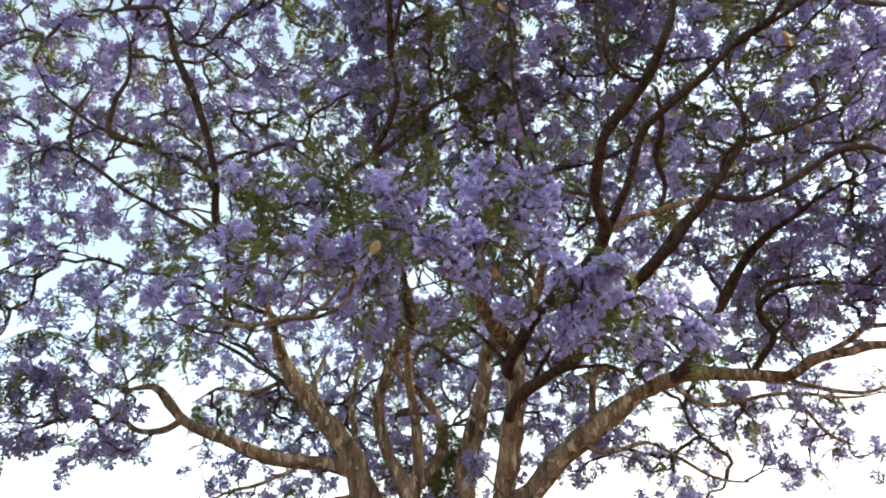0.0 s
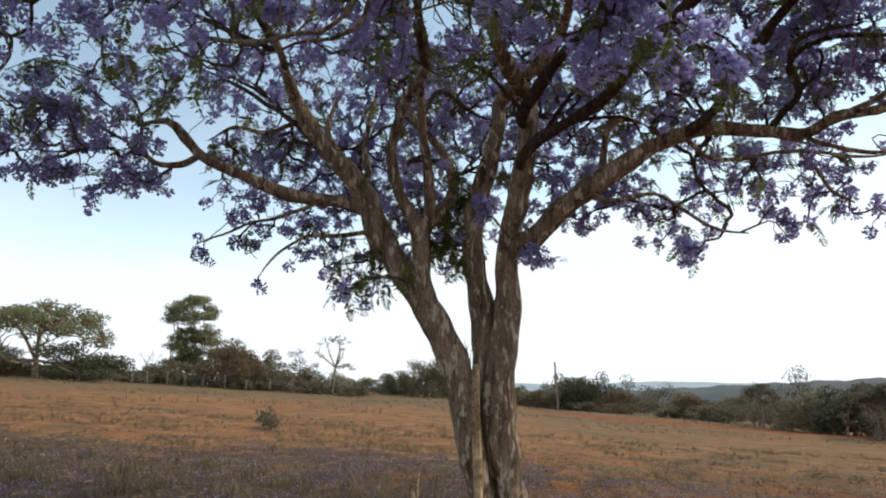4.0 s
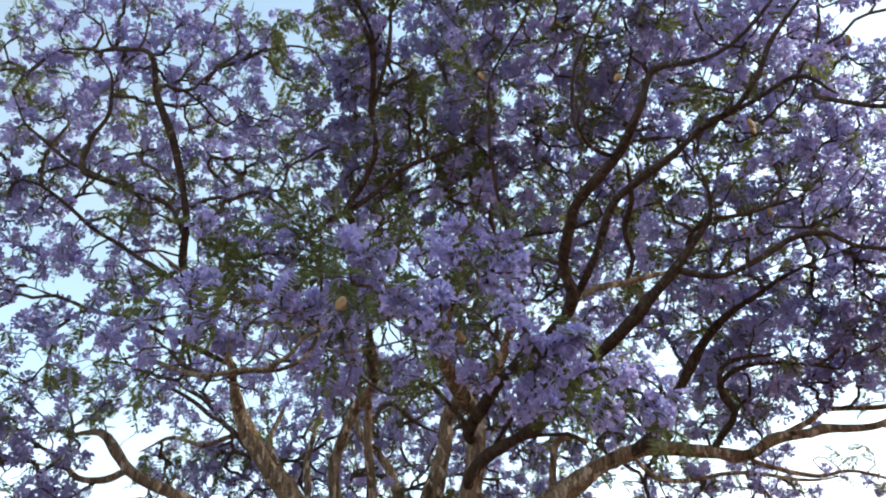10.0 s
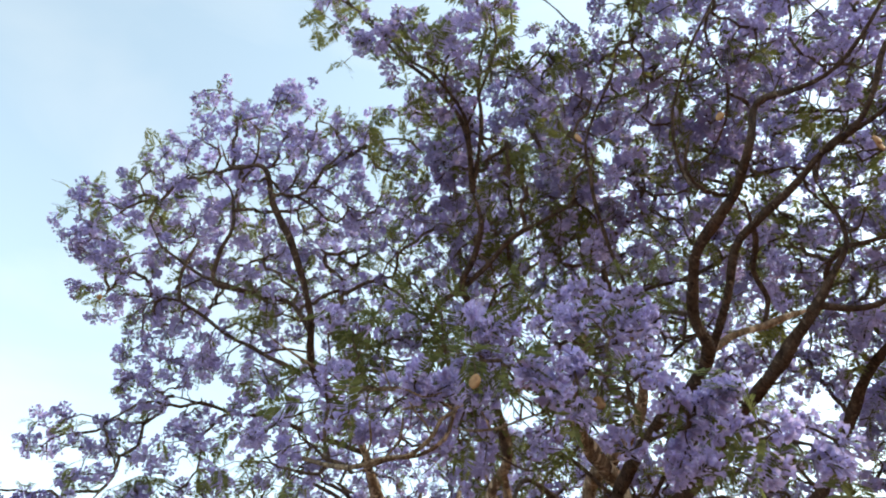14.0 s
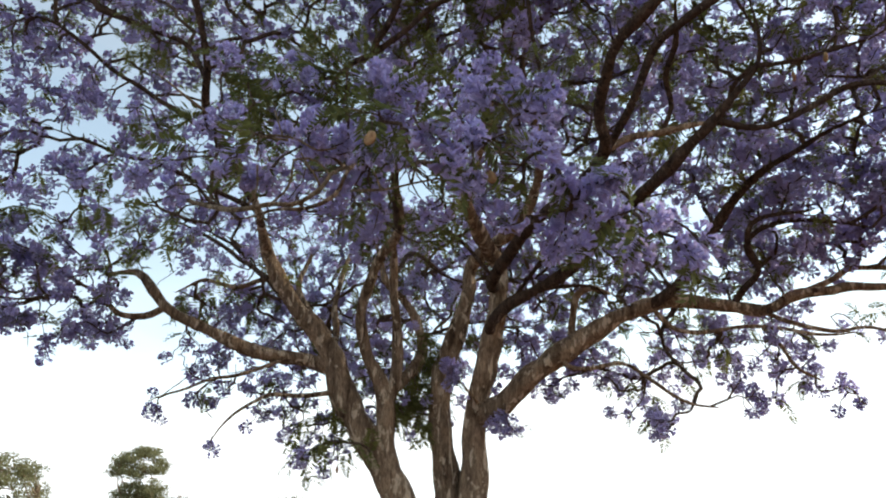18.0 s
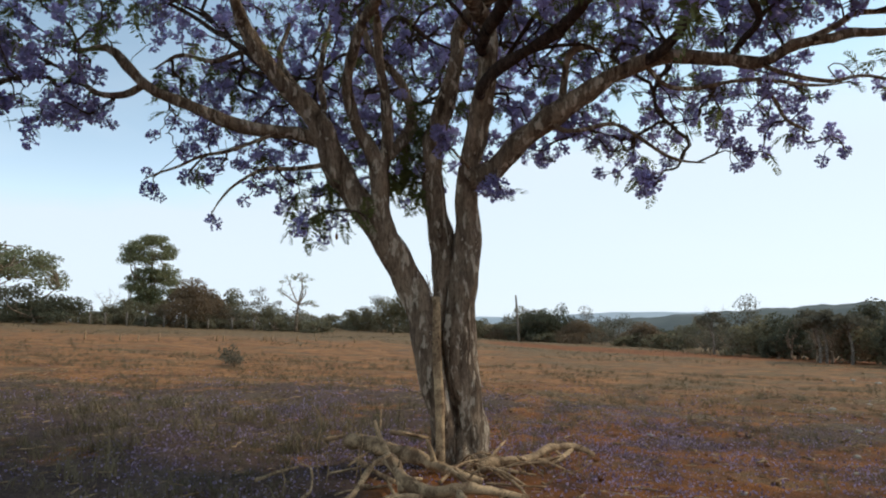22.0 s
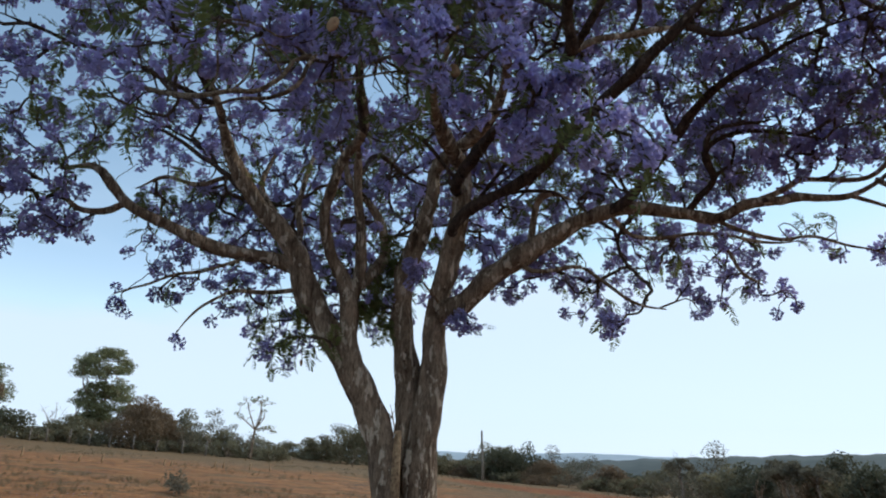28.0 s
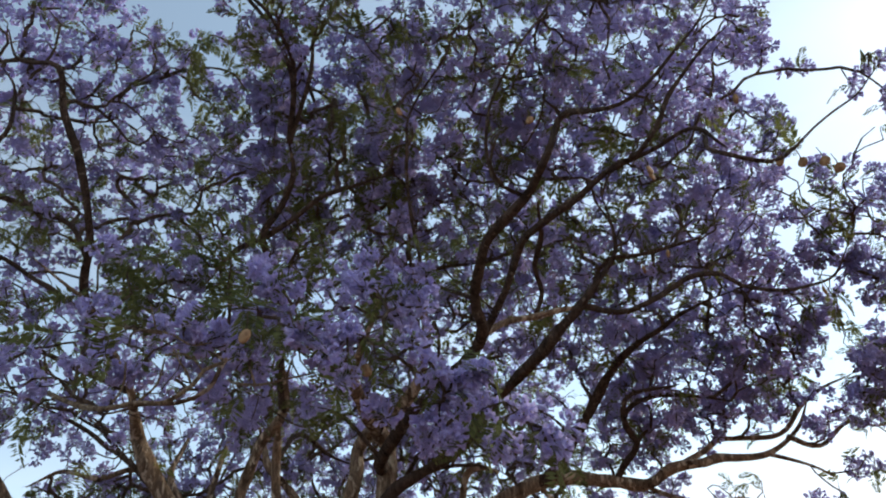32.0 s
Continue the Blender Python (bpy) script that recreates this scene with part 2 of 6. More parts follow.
def soil_material():
    """Red earth, worn bare in places, under dark litter near the tree and dry grass roots farther out; shade near the
    tree and sun on the field are put into the colours.
    """
    m, n, l, b = material("red_soil_and_dry_grass", 0.97)
    big = noise_node(n, l, 0.16, 6, 0.6, 0.3)
    med = noise_node(n, l, 1.1, 8, 0.68, 0.2)
    fine = noise_node(n, l, 14, 8, 0.75)
    # near earth darkened for shade, far earth brightened for sun on the field
    shaded_earth = ramp(n, l, med.outputs["Fac"], [(0.36, (0.12, 0.042, 0.014)), (0.64, (0.40, 0.15, 0.037))])
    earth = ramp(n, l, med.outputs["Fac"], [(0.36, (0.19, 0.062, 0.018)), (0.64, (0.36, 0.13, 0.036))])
    sunlit_earth = ramp(n, l, med.outputs["Fac"], [(0.36, (0.215, 0.088, 0.032)), (0.64, (0.52, 0.24, 0.086))])
    litter = ramp(n, l, fine.outputs["Fac"], [(0.32, (0.062, 0.037, 0.029)), (0.7, (0.185, 0.108, 0.078))])
    roots = ramp(n, l, fine.outputs["Fac"], [(0.3, (0.10, 0.074, 0.038)), (0.7, (0.27, 0.19, 0.092))])
    co, sep = n.new("ShaderNodeTexCoord"), n.new("ShaderNodeSeparateXYZ")
    l.new(co.outputs["Object"], sep.inputs["Vector"])

    def plus(x, y, gain=1.0):
        k = n.new("ShaderNodeMath")
        k.operation = "MULTIPLY_ADD"
        l.new(x, k.inputs[0])
        k.inputs[1].default_value = gain
        l.new(y, k.inputs[2])
        return k.outputs["Value"]

    def rise(source, lo, hi):
        k = n.new("ShaderNodeMapRange")
        k.interpolation_type = "SMOOTHSTEP"
        k.inputs[1].default_value, k.inputs[2].default_value = lo, hi
        l.new(source, k.inputs[0])
        return k.outputs[0]

    # the litter, dark for the tree's shade too, ends on the side away from the fence, out in the open field, and round
    # the branch heap
    bare = plus(med.outputs["Fac"], big.outputs["Fac"], 0.9)
    bare = plus(rise(sep.outputs["X"], -0.8, 2.8), bare, 0.20)
    bare = plus(rise(sep.outputs["Y"], 12.5, 20.0), bare, 0.34)
    apart = n.new("ShaderNodeVectorMath")
    apart.operation = "DISTANCE"
    l.new(co.outputs["Object"], apart.inputs[0])
    apart.inputs[1].default_value = (0.8, 6.2, 0.0)
    bare = plus(rise(apart.outputs["Value"], 2.6, 0.7), bare, 0.12)
    bare = plus(rise(sep.outputs["Y"], 6.2, 4.4), bare, 0.10)
    red = mix(n, l, rise(sep.outputs["Y"], 10.0, 19.0), shaded_earth.outputs["Color"], sunlit_earth.outputs["Color"])
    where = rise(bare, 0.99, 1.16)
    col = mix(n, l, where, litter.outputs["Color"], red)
    # thin dry grass: patches in the middle distance, a wide belt along the fence
    thin = noise_node(n, l, 0.55, 8, 0.7, 0.5, (0.6, 1.4, 1))
    sod = plus(rise(sep.outputs["Y"], 34.0, 60.0), thin.outputs["Fac"], 0.22)
    sod = plus(rise(sep.outputs["Y"], 9.0, 13.0), sod, 0.06)
    sod = plus(rise(sep.outputs["X"], 0.0, 7.0), sod, 0.07)
    # a strip of bare red earth before the hedge
    slant = plus(sep.outputs["X"], sep.outputs["Y"], 0.6)
    slant = plus(thin.outputs["Fac"], slant, 4.0)
    strip = rise(sep.outputs["X"], 2.0, 8.0)
    for lo, hi in ((55.5, 58.5), (71.0, 68.0)):
        k = n.new("ShaderNodeMath")
        k.operation = "MULTIPLY"
        l.new(rise(slant, lo, hi), k.inputs[0])
        l.new(strip, k.inputs[1])
        strip = k.outputs["Value"]
    sod = plus(strip, sod, -0.4)
    col = mix(n, l, strip, col, earth.outputs["Color"])
    grown = ramp(n, l, sod, [(0.55, (0, 0, 0)), (0.70, (0.8, 0.8, 0.8))])
    col = mix(n, l, grown.outputs["Color"], col, roots.outputs["Color"])
    mould = ramp(n, l, noise_node(n, l, 4.5, 8, 0.75, 0.2).outputs["Fac"], [(0.52, (0, 0, 0)), (0.64, (0.6, 0.6, 0.6))])
    col = mix(n, l, mould.outputs["Color"], col, (0.085, 0.055, 0.032))
    pale = ramp(n, l, noise_node(n, l, 26, 3, 0.5).outputs["Fac"], [(0.64, (0, 0, 0)), (0.70, (0.65, 0.65, 0.65))])
    col = mix(n, l, pale.outputs["Color"], col, (0.36, 0.27, 0.18))
    grain = ramp(n, l, fine.outputs["Fac"], [(0.3, (0.55, 0.53, 0.5)), (0.7, (1.25, 1.25, 1.25))])
    l.new(mix(n, l, 0.75, col, grain.outputs["Color"], "MULTIPLY"), b.inputs["Base Color"])
    bumped(n, l, b, fine.outputs["Fac"], 0.9, 0.06)
    return m


def hill_material():
    m, n, l, b = material("hill_scrub", 1.0)
    t = noise_node(n, l, 0.02, 8, 0.65)
    # scrub green with some grey-blue distance haze put into the colour
    c = ramp(n, l, t.outputs["Fac"], [(0.3, (0.085, 0.098, 0.092)), (0.7, (0.15, 0.16, 0.142))])
    l.new(c.outputs["Color"], b.inputs["Base Color"])
    return m


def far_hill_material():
    m, n, l, b = material("hazed_far_hill", 1.0)
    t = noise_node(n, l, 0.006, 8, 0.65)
    # the haze of distance is put into this pale blue
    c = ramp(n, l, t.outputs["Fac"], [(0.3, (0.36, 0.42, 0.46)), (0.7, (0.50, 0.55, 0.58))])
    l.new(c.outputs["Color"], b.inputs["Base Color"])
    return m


def stone_material():
    m, n, l, b = material("pale_stone", 0.9)
    t = noise_node(n, l, 14, 6, 0.65)
    c = ramp(n, l, t.outputs["Fac"], [(0.3, (0.30, 0.245, 0.18)), (0.65, (0.60, 0.52, 0.41))])
    l.new(c.outputs["Color"], b.inputs["Base Color"])
    bumped(n, l, b, t.outputs["Fac"], 0.6, 0.02)
    return m


STONE = stone_material()
POD, SOIL, HILL, FAR_HILL = pod_material(), soil_material(), hill_material(), far_hill_material()


# ---- mesh helpers ----
rng = np.random.default_rng(7)


def mesh_object(name, verts, faces, mat, parent=None, label="", smooth=True):
    """verts: n x 3 array; faces: n x k array, or a list of such arrays."""
    me = bpy.data.meshes.new(name)
    groups = [np.asarray(f) for f in (faces if isinstance(faces, list) else [faces]) if len(f)]
    sizes = np.concatenate([np.full(len(f), f.shape[1]) for f in groups])
    me.vertices.add(len(verts))
    me.vertices.foreach_set("co", np.asarray(verts, dtype=np.float32).ravel())
    loops = np.concatenate([f.ravel() for f in groups]).astype(np.int32)
    me.loops.add(len(loops))
    me.loops.foreach_set("vertex_index", loops)
    me.polygons.add(len(sizes))
    me.polygons.foreach_set("loop_start", np.concatenate([[0], np.cumsum(sizes)[:-1]]).astype(np.int32))
    me.polygons.foreach_set("loop_total", sizes.astype(np.int32))
    me.polygons.foreach_set("use_smooth", np.full(len(sizes), smooth))
    me.update(calc_edges=True)
    me.materials.append(mat)
    ob = new(name, me)
    if parent:
        ob.parent = parent
    if label:
        ob["label"] = label
    return ob


def part(name, bm, mat, parent, label=""):
    me = bpy.data.meshes.new(name)
    bm.to_mesh(me)
    bm.free()
    me.materials.append(mat)
    for p in me.polygons:
        p.use_smooth = True
    ob = new(name, me)
    if parent:
        ob.parent = parent
    if label:
        ob["label"] = label
    return ob


def spline(points, step):
    """Catmull-Rom through points (rows of x, y, z and more), sampled about every step metres."""
    p = np.asarray(points, dtype=float)
    p = np.vstack([2 * p[0] - p[1], p, 2 * p[-1] - p[-2]])
    out = []
    for i in range(1, len(p) - 2):
        a, b, c, d = p[i - 1:i + 3]
        k = max(2, int(np.linalg.norm(c[:3] - b[:3]) / step))
        for t in np.arange(k) / k:
            out.append(0.5 * (2 * b + (c - a) * t + (2 * a - 5 * b + 4 * c - d) * t * t + (3 * b - a - 3 * c + d) * t ** 3))
    out.append(p[-2])
    return np.array(out)


def tube_rings(path, radii, sides, wobble=0.0, seed=0.0):
    """Rings of a bent, tapered tube."""
    tan = np.gradient(path, axis=0)
    tan /= np.linalg.norm(tan, axis=1)[:, None] + 1e-9
    ref = np.array([0.31, 0.87, 0.38]) if abs(tan[0] @ np.array([0.31, 0.87, 0.38])) < 0.9 else np.array([0.9, 0.1, 0.4])
    u = np.cross(tan, ref)
    u /= np.linalg.norm(u, axis=1)[:, None] + 1e-9
    v = np.cross(tan, u)
    a = np.arange(sides) * 2 * np.pi / sides
    r = np.asarray(radii)[:, None] * np.ones(sides)
    if wobble:
        s = np.arange(len(path))[:, None]
        r = r * (1 + wobble * (np.sin(2 * a + 0.23 * s + seed) + 0.7 * np.sin(3 * a - 0.17 * s + 2.1 * seed) + 0.5 * np.sin(5 * a + 0.41 * s + seed * 3.3)))
    ring = path[:, None] + r[..., None] * (np.cos(a)[None, :, None] * u[:, None] + np.sin(a)[None, :, None] * v[:, None])
    return ring.reshape(-1, 3)


def tube_faces(rings, sides, start=0):
    i = np.arange(rings - 1)[:, None] * sides
    j = np.arange(sides)[None]
    k = (j + 1) % sides
    return (np.stack([i + j, i + k, i + k + sides, i + j + sides], -1).reshape(-1, 4)) + start


def tube(path, radii, sides, wobble=0.0, seed=0.0):
    n = len(path)
    v = tube_rings(path, radii, sides, wobble, seed)
    v = np.vstack([v, path[0], path[-1]])
    j = np.arange(sides)
    k = (j + 1) % sides
    caps = np.vstack([np.stack([k, j, np.full(sides, n * sides)], -1),
                      np.stack([j + (n - 1) * sides, k + (n - 1) * sides, np.full(sides, n * sides + 1)], -1)])
    return v, [tube_faces(n, sides), caps]


def merged(pieces):
    """One vertex array and face list from many (verts, [faces...])."""
    vs, fs, off = [], {}, 0
    for v, f in pieces:
        for g in f:
            fs.setdefault(g.shape[1], []).append(g + off)
        vs.append(v)
        off += len(v)
    return np.vstack(vs), [np.vstack(x) for x in fs.values()]


def stamped(variants, mats, choice):
    """Many copies of a few small meshes (verts, faces) at 4 x 4 matrices, as one vertex array and face array."""
    vs, fs, off = [], [], 0
    for k, (v, f) in enumerate(variants):
        m = mats[choice == k]
        if not len(m):
            continue
        h = np.einsum("nij,vj->nvi", m[:, :3, :3], v) + m[:, None, :3, 3]
        vs.append(h.reshape(-1, 3))
        fs.append((f[None] + (np.arange(len(m)) * len(v))[:, None, None]).reshape(-1, f.shape[1]) + off)
        off += h.shape[0] * h.shape[1]
    return np.vstack(vs), np.vstack(fs)


def turned(n, places, scales, tip=None, spread=1.0):
    """Matrices with random turns; with tip, the local z axis points along it, more or less."""
    q = rng.normal(size=(n, 3))
    z = q / np.linalg.norm(q, axis=1)[:, None]
    if tip is not None:
        z = tip + spread * z
        z /= np.linalg.norm(z, axis=1)[:, None]
    x = np.cross(z, rng.normal(size=(n, 3)))
    x /= np.linalg.norm(x, axis=1)[:, None]
    y = np.cross(z, x)
    m = np.zeros((n, 4, 4))
    m[:, :3, 0], m[:, :3, 1], m[:, :3, 2] = x, y, z
    m[:, :3, :3] *= np.asarray(scales)[:, None, None]
    m[:, :3, 3], m[:, 3, 3] = places, 1
    return m


# ---- ground ----
def ground_height(x, y):
    x, y = np.asarray(x, dtype=float), np.asarray(y, dtype=float)
    r = np.hypot(x, y)
    near = -0.10 - 0.05 * x - 0.0033 * y
    far = -3.0 - 0.02 * np.minimum(r, 900)
    near = near - 0.0075 * np.maximum(0, y - 15) * np.clip(x / 10, 0, 1)
    w = np.clip((r - 95) / 130, 0, 1)
    w = w * w * (3 - 2 * w)
    bumps = 0.035 * np.sin(0.9 * x + 0.5 * y) * np.sin(0.7 * y - 0.3 * x) + 0.02 * np.sin(2.3 * x - 1.1 * y) * np.sin(1.9 * y + 0.8 * x)
    bumps += 0.10 * np.sin(0.13 * x + 0.4) * np.sin(0.11 * y + 1.0)
    return (near + bumps * np.clip(1 - np.exp(-((x - 0.3) ** 2 + (y - 7.5) ** 2) / 6), 0.2, 1)) * (1 - w) + far * w


def build_ground():
    radii = np.concatenate([np.arange(0.4, 14, 0.14), np.geomspace(14, 110, 90), np.geomspace(118, 4200, 40)])
    turns = 300
    a = np.arange(turns) * 2 * np.pi / turns
    x = np.concatenate([[0], np.outer(radii, np.cos(a)).ravel()])
    y = np.concatenate([[0], np.outer(radii, np.sin(a)).ravel()])
    y = y + 5.0 * np.exp(-np.hypot(x, y) / 25)
    z = ground_height(x, y)
    r = np.hypot(x, y)
    close = r < 40
    fine = np.array([noise.fractal(Vector((px * 2.2, py * 2.2, 0)), 1.0, 2.0, 4) if c else 0 for px, py, c in zip(x, y, close)])
    z = z + (0.034 + 0.024 * np.clip(x / 2, 0, 1)) * fine * np.clip(1.4 - r / 30, 0, 1)
    j = np.arange(turns)
    k = (j + 1) % turns
    inner = np.stack([np.zeros(turns, int), 1 + j, 1 + k], -1)
    i = np.arange(len(radii) - 1)[:, None] * turns + 1
    rest = np.stack([i + j, i + turns + j, i + turns + k, i + k], -1).reshape(-1, 4)
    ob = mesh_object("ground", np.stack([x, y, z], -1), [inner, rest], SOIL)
    tagged(ob, "sloping red earth field with patchy dry grass", "ground", kind="structure")


def build_hills(name, radius, lo, hi, profile, mat, label):
    """A range of hills far beyond the trees: azimuths lo to hi in degrees, height by profile(azimuth)."""
    az = np.radians(np.linspace(lo, hi, 160))
    rows = []
    for k, s in enumerate((0.0, 0.5, 0.85, 1.0, 0.9, 0.0)):
        r = radius * (1 + 0.12 * k)
        h = np.array([profile(math.degrees(a)) for a in az])
        rows.append(np.stack([r * np.sin(az), r * np.cos(az), -22 + (h + 22) * s], -1))
    v = np.vstack(rows)
    n = len(az)
    i = np.arange(5)[:, None] * n
    j = np.arange(n - 1)[None]
    f = np.stack([i + j, i + j + 1, i + j + 1 + n, i + j + n], -1).reshape(-1, 4)
    tagged(mesh_object(name, v, f, mat), label, "hill", kind="structure")


build_ground()
build_hills("backdrop_hill", 520, 9, 75, lambda a: -5 + 16.5 * np.clip((a - 14) / 22, 0, 1) ** 0.8 + 0.7 * math.sin(a * 1.9) + 0.4 * math.sin(a * 4.7), HILL, "low scrub-covered ridge beyond the field")
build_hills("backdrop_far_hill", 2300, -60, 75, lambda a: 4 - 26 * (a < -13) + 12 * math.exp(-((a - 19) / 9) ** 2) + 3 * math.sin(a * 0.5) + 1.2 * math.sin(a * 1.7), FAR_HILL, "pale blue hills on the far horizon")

# ---- the jacaranda ----
tree = tagged(new("jacaranda_tree"), "spreading jacaranda in full purple bloom, double stem", "tree")
SKELETON = []     # sampled points of stems and limbs: x, y, z, radius, direction


def limb(name, points):
    p = spline(points, 0.07)
    path, r = p[:, :3], np.maximum((0.8 if name == "upper_limb" else 0.9) * p[:, 3], 0.006)
    k = np.arange(len(path))
    path = path + 0.25 * r[:, None] * np.stack([np.sin(0.21 * k + len(SKELETON)), np.sin(0.17 * k + 1.3 * len(SKELETON)), 0.6 * np.sin(0.26 * k)], -1) * np.minimum(1, k / 12)[:, None]
    if name not in ('stem', 'root'):
        q = np.array([[noise.noise(Vector(c * f + Vector((s, 5, 0)))) for s in (0, 31, 67)] for f in (2.6,) for c in path])
        path = path + 0.045 * np.clip(1.15 - r / 0.05, 0.1, 1)[:, None] * np.minimum(1, k / 10)[:, None] * q
    r = r * (1 + 0.07 * np.sin(0.33 * k + len(points)) + 0.05 * np.sin(0.9 * k)) * (1 - 0.7 * np.clip((k / len(k) - 0.7) / 0.3, 0, 1) ** 1.5)
    sides = 40 if name == "stem" else 14 if r[0] > 0.05 else 10
    v, f = tube(path, r, sides, 0.07 if name == "stem" else 0.04, len(SKELETON) * 0.7)
    if r[0] > 0.05:
        # swellings, furrows and old branch scars
        rr = np.concatenate([np.repeat(r, sides), r[:1], r[-1:]])
        mid = np.vstack([np.repeat(path, sides, 0), path[:1], path[-1:]])
        lump = np.array([noise.noise(Vector((a[0] * 4, a[1] * 4, a[2] * 2.2))) + 0.55 * noise.noise(Vector((a[0] * 15, a[1] * 15, a[2] * 3.5))) for a in v])
        v = v + (v - mid) / (rr[:, None] + 1e-6) * np.minimum(rr * 0.22, 0.026)[:, None] * lump[:, None]
    mesh_object(name, v, f, SHADED_BARK if name == "upper_limb" else BARK, tree)
    d = np.gradient(path, axis=0)
    d /= np.linalg.norm(d, axis=1)[:, None]
    s = slice(0, None, 2)
    SKELETON.append(np.hstack([path[s], r[s, None], d[s]]))


limb("stem", [(0.34, 7.60, -0.40, 0.37), (0.34, 7.60, -0.05, 0.305), (0.36, 7.60, 0.70, 0.234), (0.39, 7.60, 1.46, 0.204), (0.41, 7.60, 1.91, 0.179), (0.44, 7.55, 2.86, 0.147), (0.60, 7.50, 3.50, 0.141), (0.68, 7.45, 4.01, 0.128), (0.70, 7.42, 4.39, 0.121), (0.71, 7.40, 4.77, 0.115), (0.30, 6.40, 5.04, 0.074), (0.34, 5.90, 5.24, 0.059), (0.45, 5.40, 5.39, 0.045), (0.43, 5.00, 5.64, 0.035)])
limb("stem", [(0.14, 7.65, -0.30, 0.165), (0.14, 7.65, 0.08, 0.158), (0.18, 7.68, 0.95, 0.147), (0.17, 7.68, 1.92, 0.149), (0.12, 7.70, 2.70, 0.157), (0.09, 7.70, 3.17, 0.144), (0.14, 7.70, 3.63, 0.125), (0.25, 7.65, 4.08, 0.112), (0.35, 7.60, 4.47, 0.105), (0.42, 7.60, 4.87, 0.099), (0.91, 7.00, 5.10, 0.080), (1.09, 6.60, 5.47, 0.065), (1.02, 6.10, 5.84, 0.054), (0.86, 5.70, 6.18, 0.043), (0.80, 5.30, 6.48, 0.033)])
limb("stem", [(0.24, 7.50, -0.36, 0.16), (0.18, 7.48, 0.23, 0.155), (0.06, 7.45, 0.85, 0.155), (-0.12, 7.45, 1.47, 0.174), (-0.32, 7.45, 2.04, 0.182), (-0.63, 7.45, 2.64, 0.170), (-1.02, 7.45, 3.16, 0.152), (-1.18, 7.40, 3.54, 0.132), (-1.41, 7.35, 3.89, 0.126), (-1.66, 7.30, 4.20, 0.113), (-1.86, 7.20, 4.49, 0.099), (-1.98, 7.15, 4.70, 0.086), (-2.01, 6.90, 4.83, 0.078), (-2.06, 6.50, 5.07, 0.069), (-2.26, 6.10, 5.35, 0.058)])
limb("upper_limb", [(-2.06, 6.50, 5.07, 0.066), (-2.26, 6.10, 5.35, 0.058), (-2.42, 5.70, 5.61, 0.051), (-2.35, 5.20, 5.97, 0.046), (-2.45, 4.80, 6.45, 0.048), (-2.66, 4.50, 6.95, 0.046), (-2.76, 4.30, 7.31, 0.037), (-3.26, 4.40, 7.55, 0.032), (-3.42, 4.30, 7.90, 0.020)])
limb("limb", [(-0.41, 7.45, 2.22, 0.126), (-0.48, 7.42, 2.60, 0.113), (-0.53, 7.38, 3.04, 0.106), (-0.64, 7.35, 3.34, 0.088), (-0.78, 7.30, 3.60, 0.075), (-0.86, 7.20, 4.01, 0.068), (-0.77, 7.10, 4.34, 0.067), (-0.66, 7.00, 4.61, 0.060), (-0.45, 6.70, 4.87, 0.070), (-0.50, 6.10, 5.19, 0.061)])
limb("upper_limb", [(-0.45, 6.70, 4.87, 0.064), (-0.50, 6.10, 5.19, 0.058), (-0.50, 5.50, 5.37, 0.054), (-0.55, 5.00, 5.50, 0.049), (-0.63, 4.70, 5.61, 0.047), (-0.48, 4.50, 5.79, 0.041), (-0.39, 4.20, 6.02, 0.035), (-0.43, 4.00, 6.27, 0.025)])
limb("limb", [(-0.52, 7.40, 3.01, 0.082), (-0.44, 7.45, 3.41, 0.076), (-0.45, 7.40, 3.81, 0.070), (-0.50, 7.30, 4.29, 0.063), (-0.51, 7.20, 4.70, 0.062), (-0.50, 6.95, 4.78, 0.058)])
limb("limb", [(-0.49, 7.42, 3.17, 0.071), (-0.18, 7.80, 3.73, 0.073), (-0.24, 7.80, 4.18, 0.064), (-0.42, 7.70, 4.42, 0.053), (-0.64, 7.60, 4.62, 0.046), (-0.81, 7.70, 5.14, 0.040)])
limb("limb", [(-1.12, 7.42, 3.39, 0.064), (-1.26, 7.55, 3.81, 0.064), (-1.52, 7.60, 4.16, 0.055), (-1.71, 7.70, 4.54, 0.046), (-1.63, 7.80, 5.00, 0.040)])
limb("limb", [(-1.19, 7.49, 3.60, 0.039), (-1.20, 7.80, 3.96, 0.043), (-1.26, 7.90, 4.41, 0.041), (-1.22, 8.00, 4.87, 0.038), (-1.13, 8.10, 5.41, 0.032)])
limb("limb", [(-1.13, 7.43, 3.43, 0.101), (-1.41, 7.35, 3.51, 0.094), (-1.76, 7.25, 3.52, 0.083), (-2.09, 7.10, 3.57, 0.079), (-2.51, 6.95, 3.73, 0.071), (-2.80, 6.85, 3.83, 0.070), (-2.95, 6.82, 3.94, 0.067), (-3.10, 6.78, 4.12, 0.064), (-3.25, 6.75, 4.25, 0.058), (-3.54, 6.65, 4.18, 0.031)])
limb("limb", [(-2.93, 6.85, 3.90, 0.041), (-3.14, 6.90, 3.82, 0.038), (-3.43, 6.90, 3.84, 0.032), (-3.67, 6.90, 4.04, 0.026), (-3.96, 6.90, 4.16, 0.021), (-4.16, 6.95, 3.94, 0.018)])
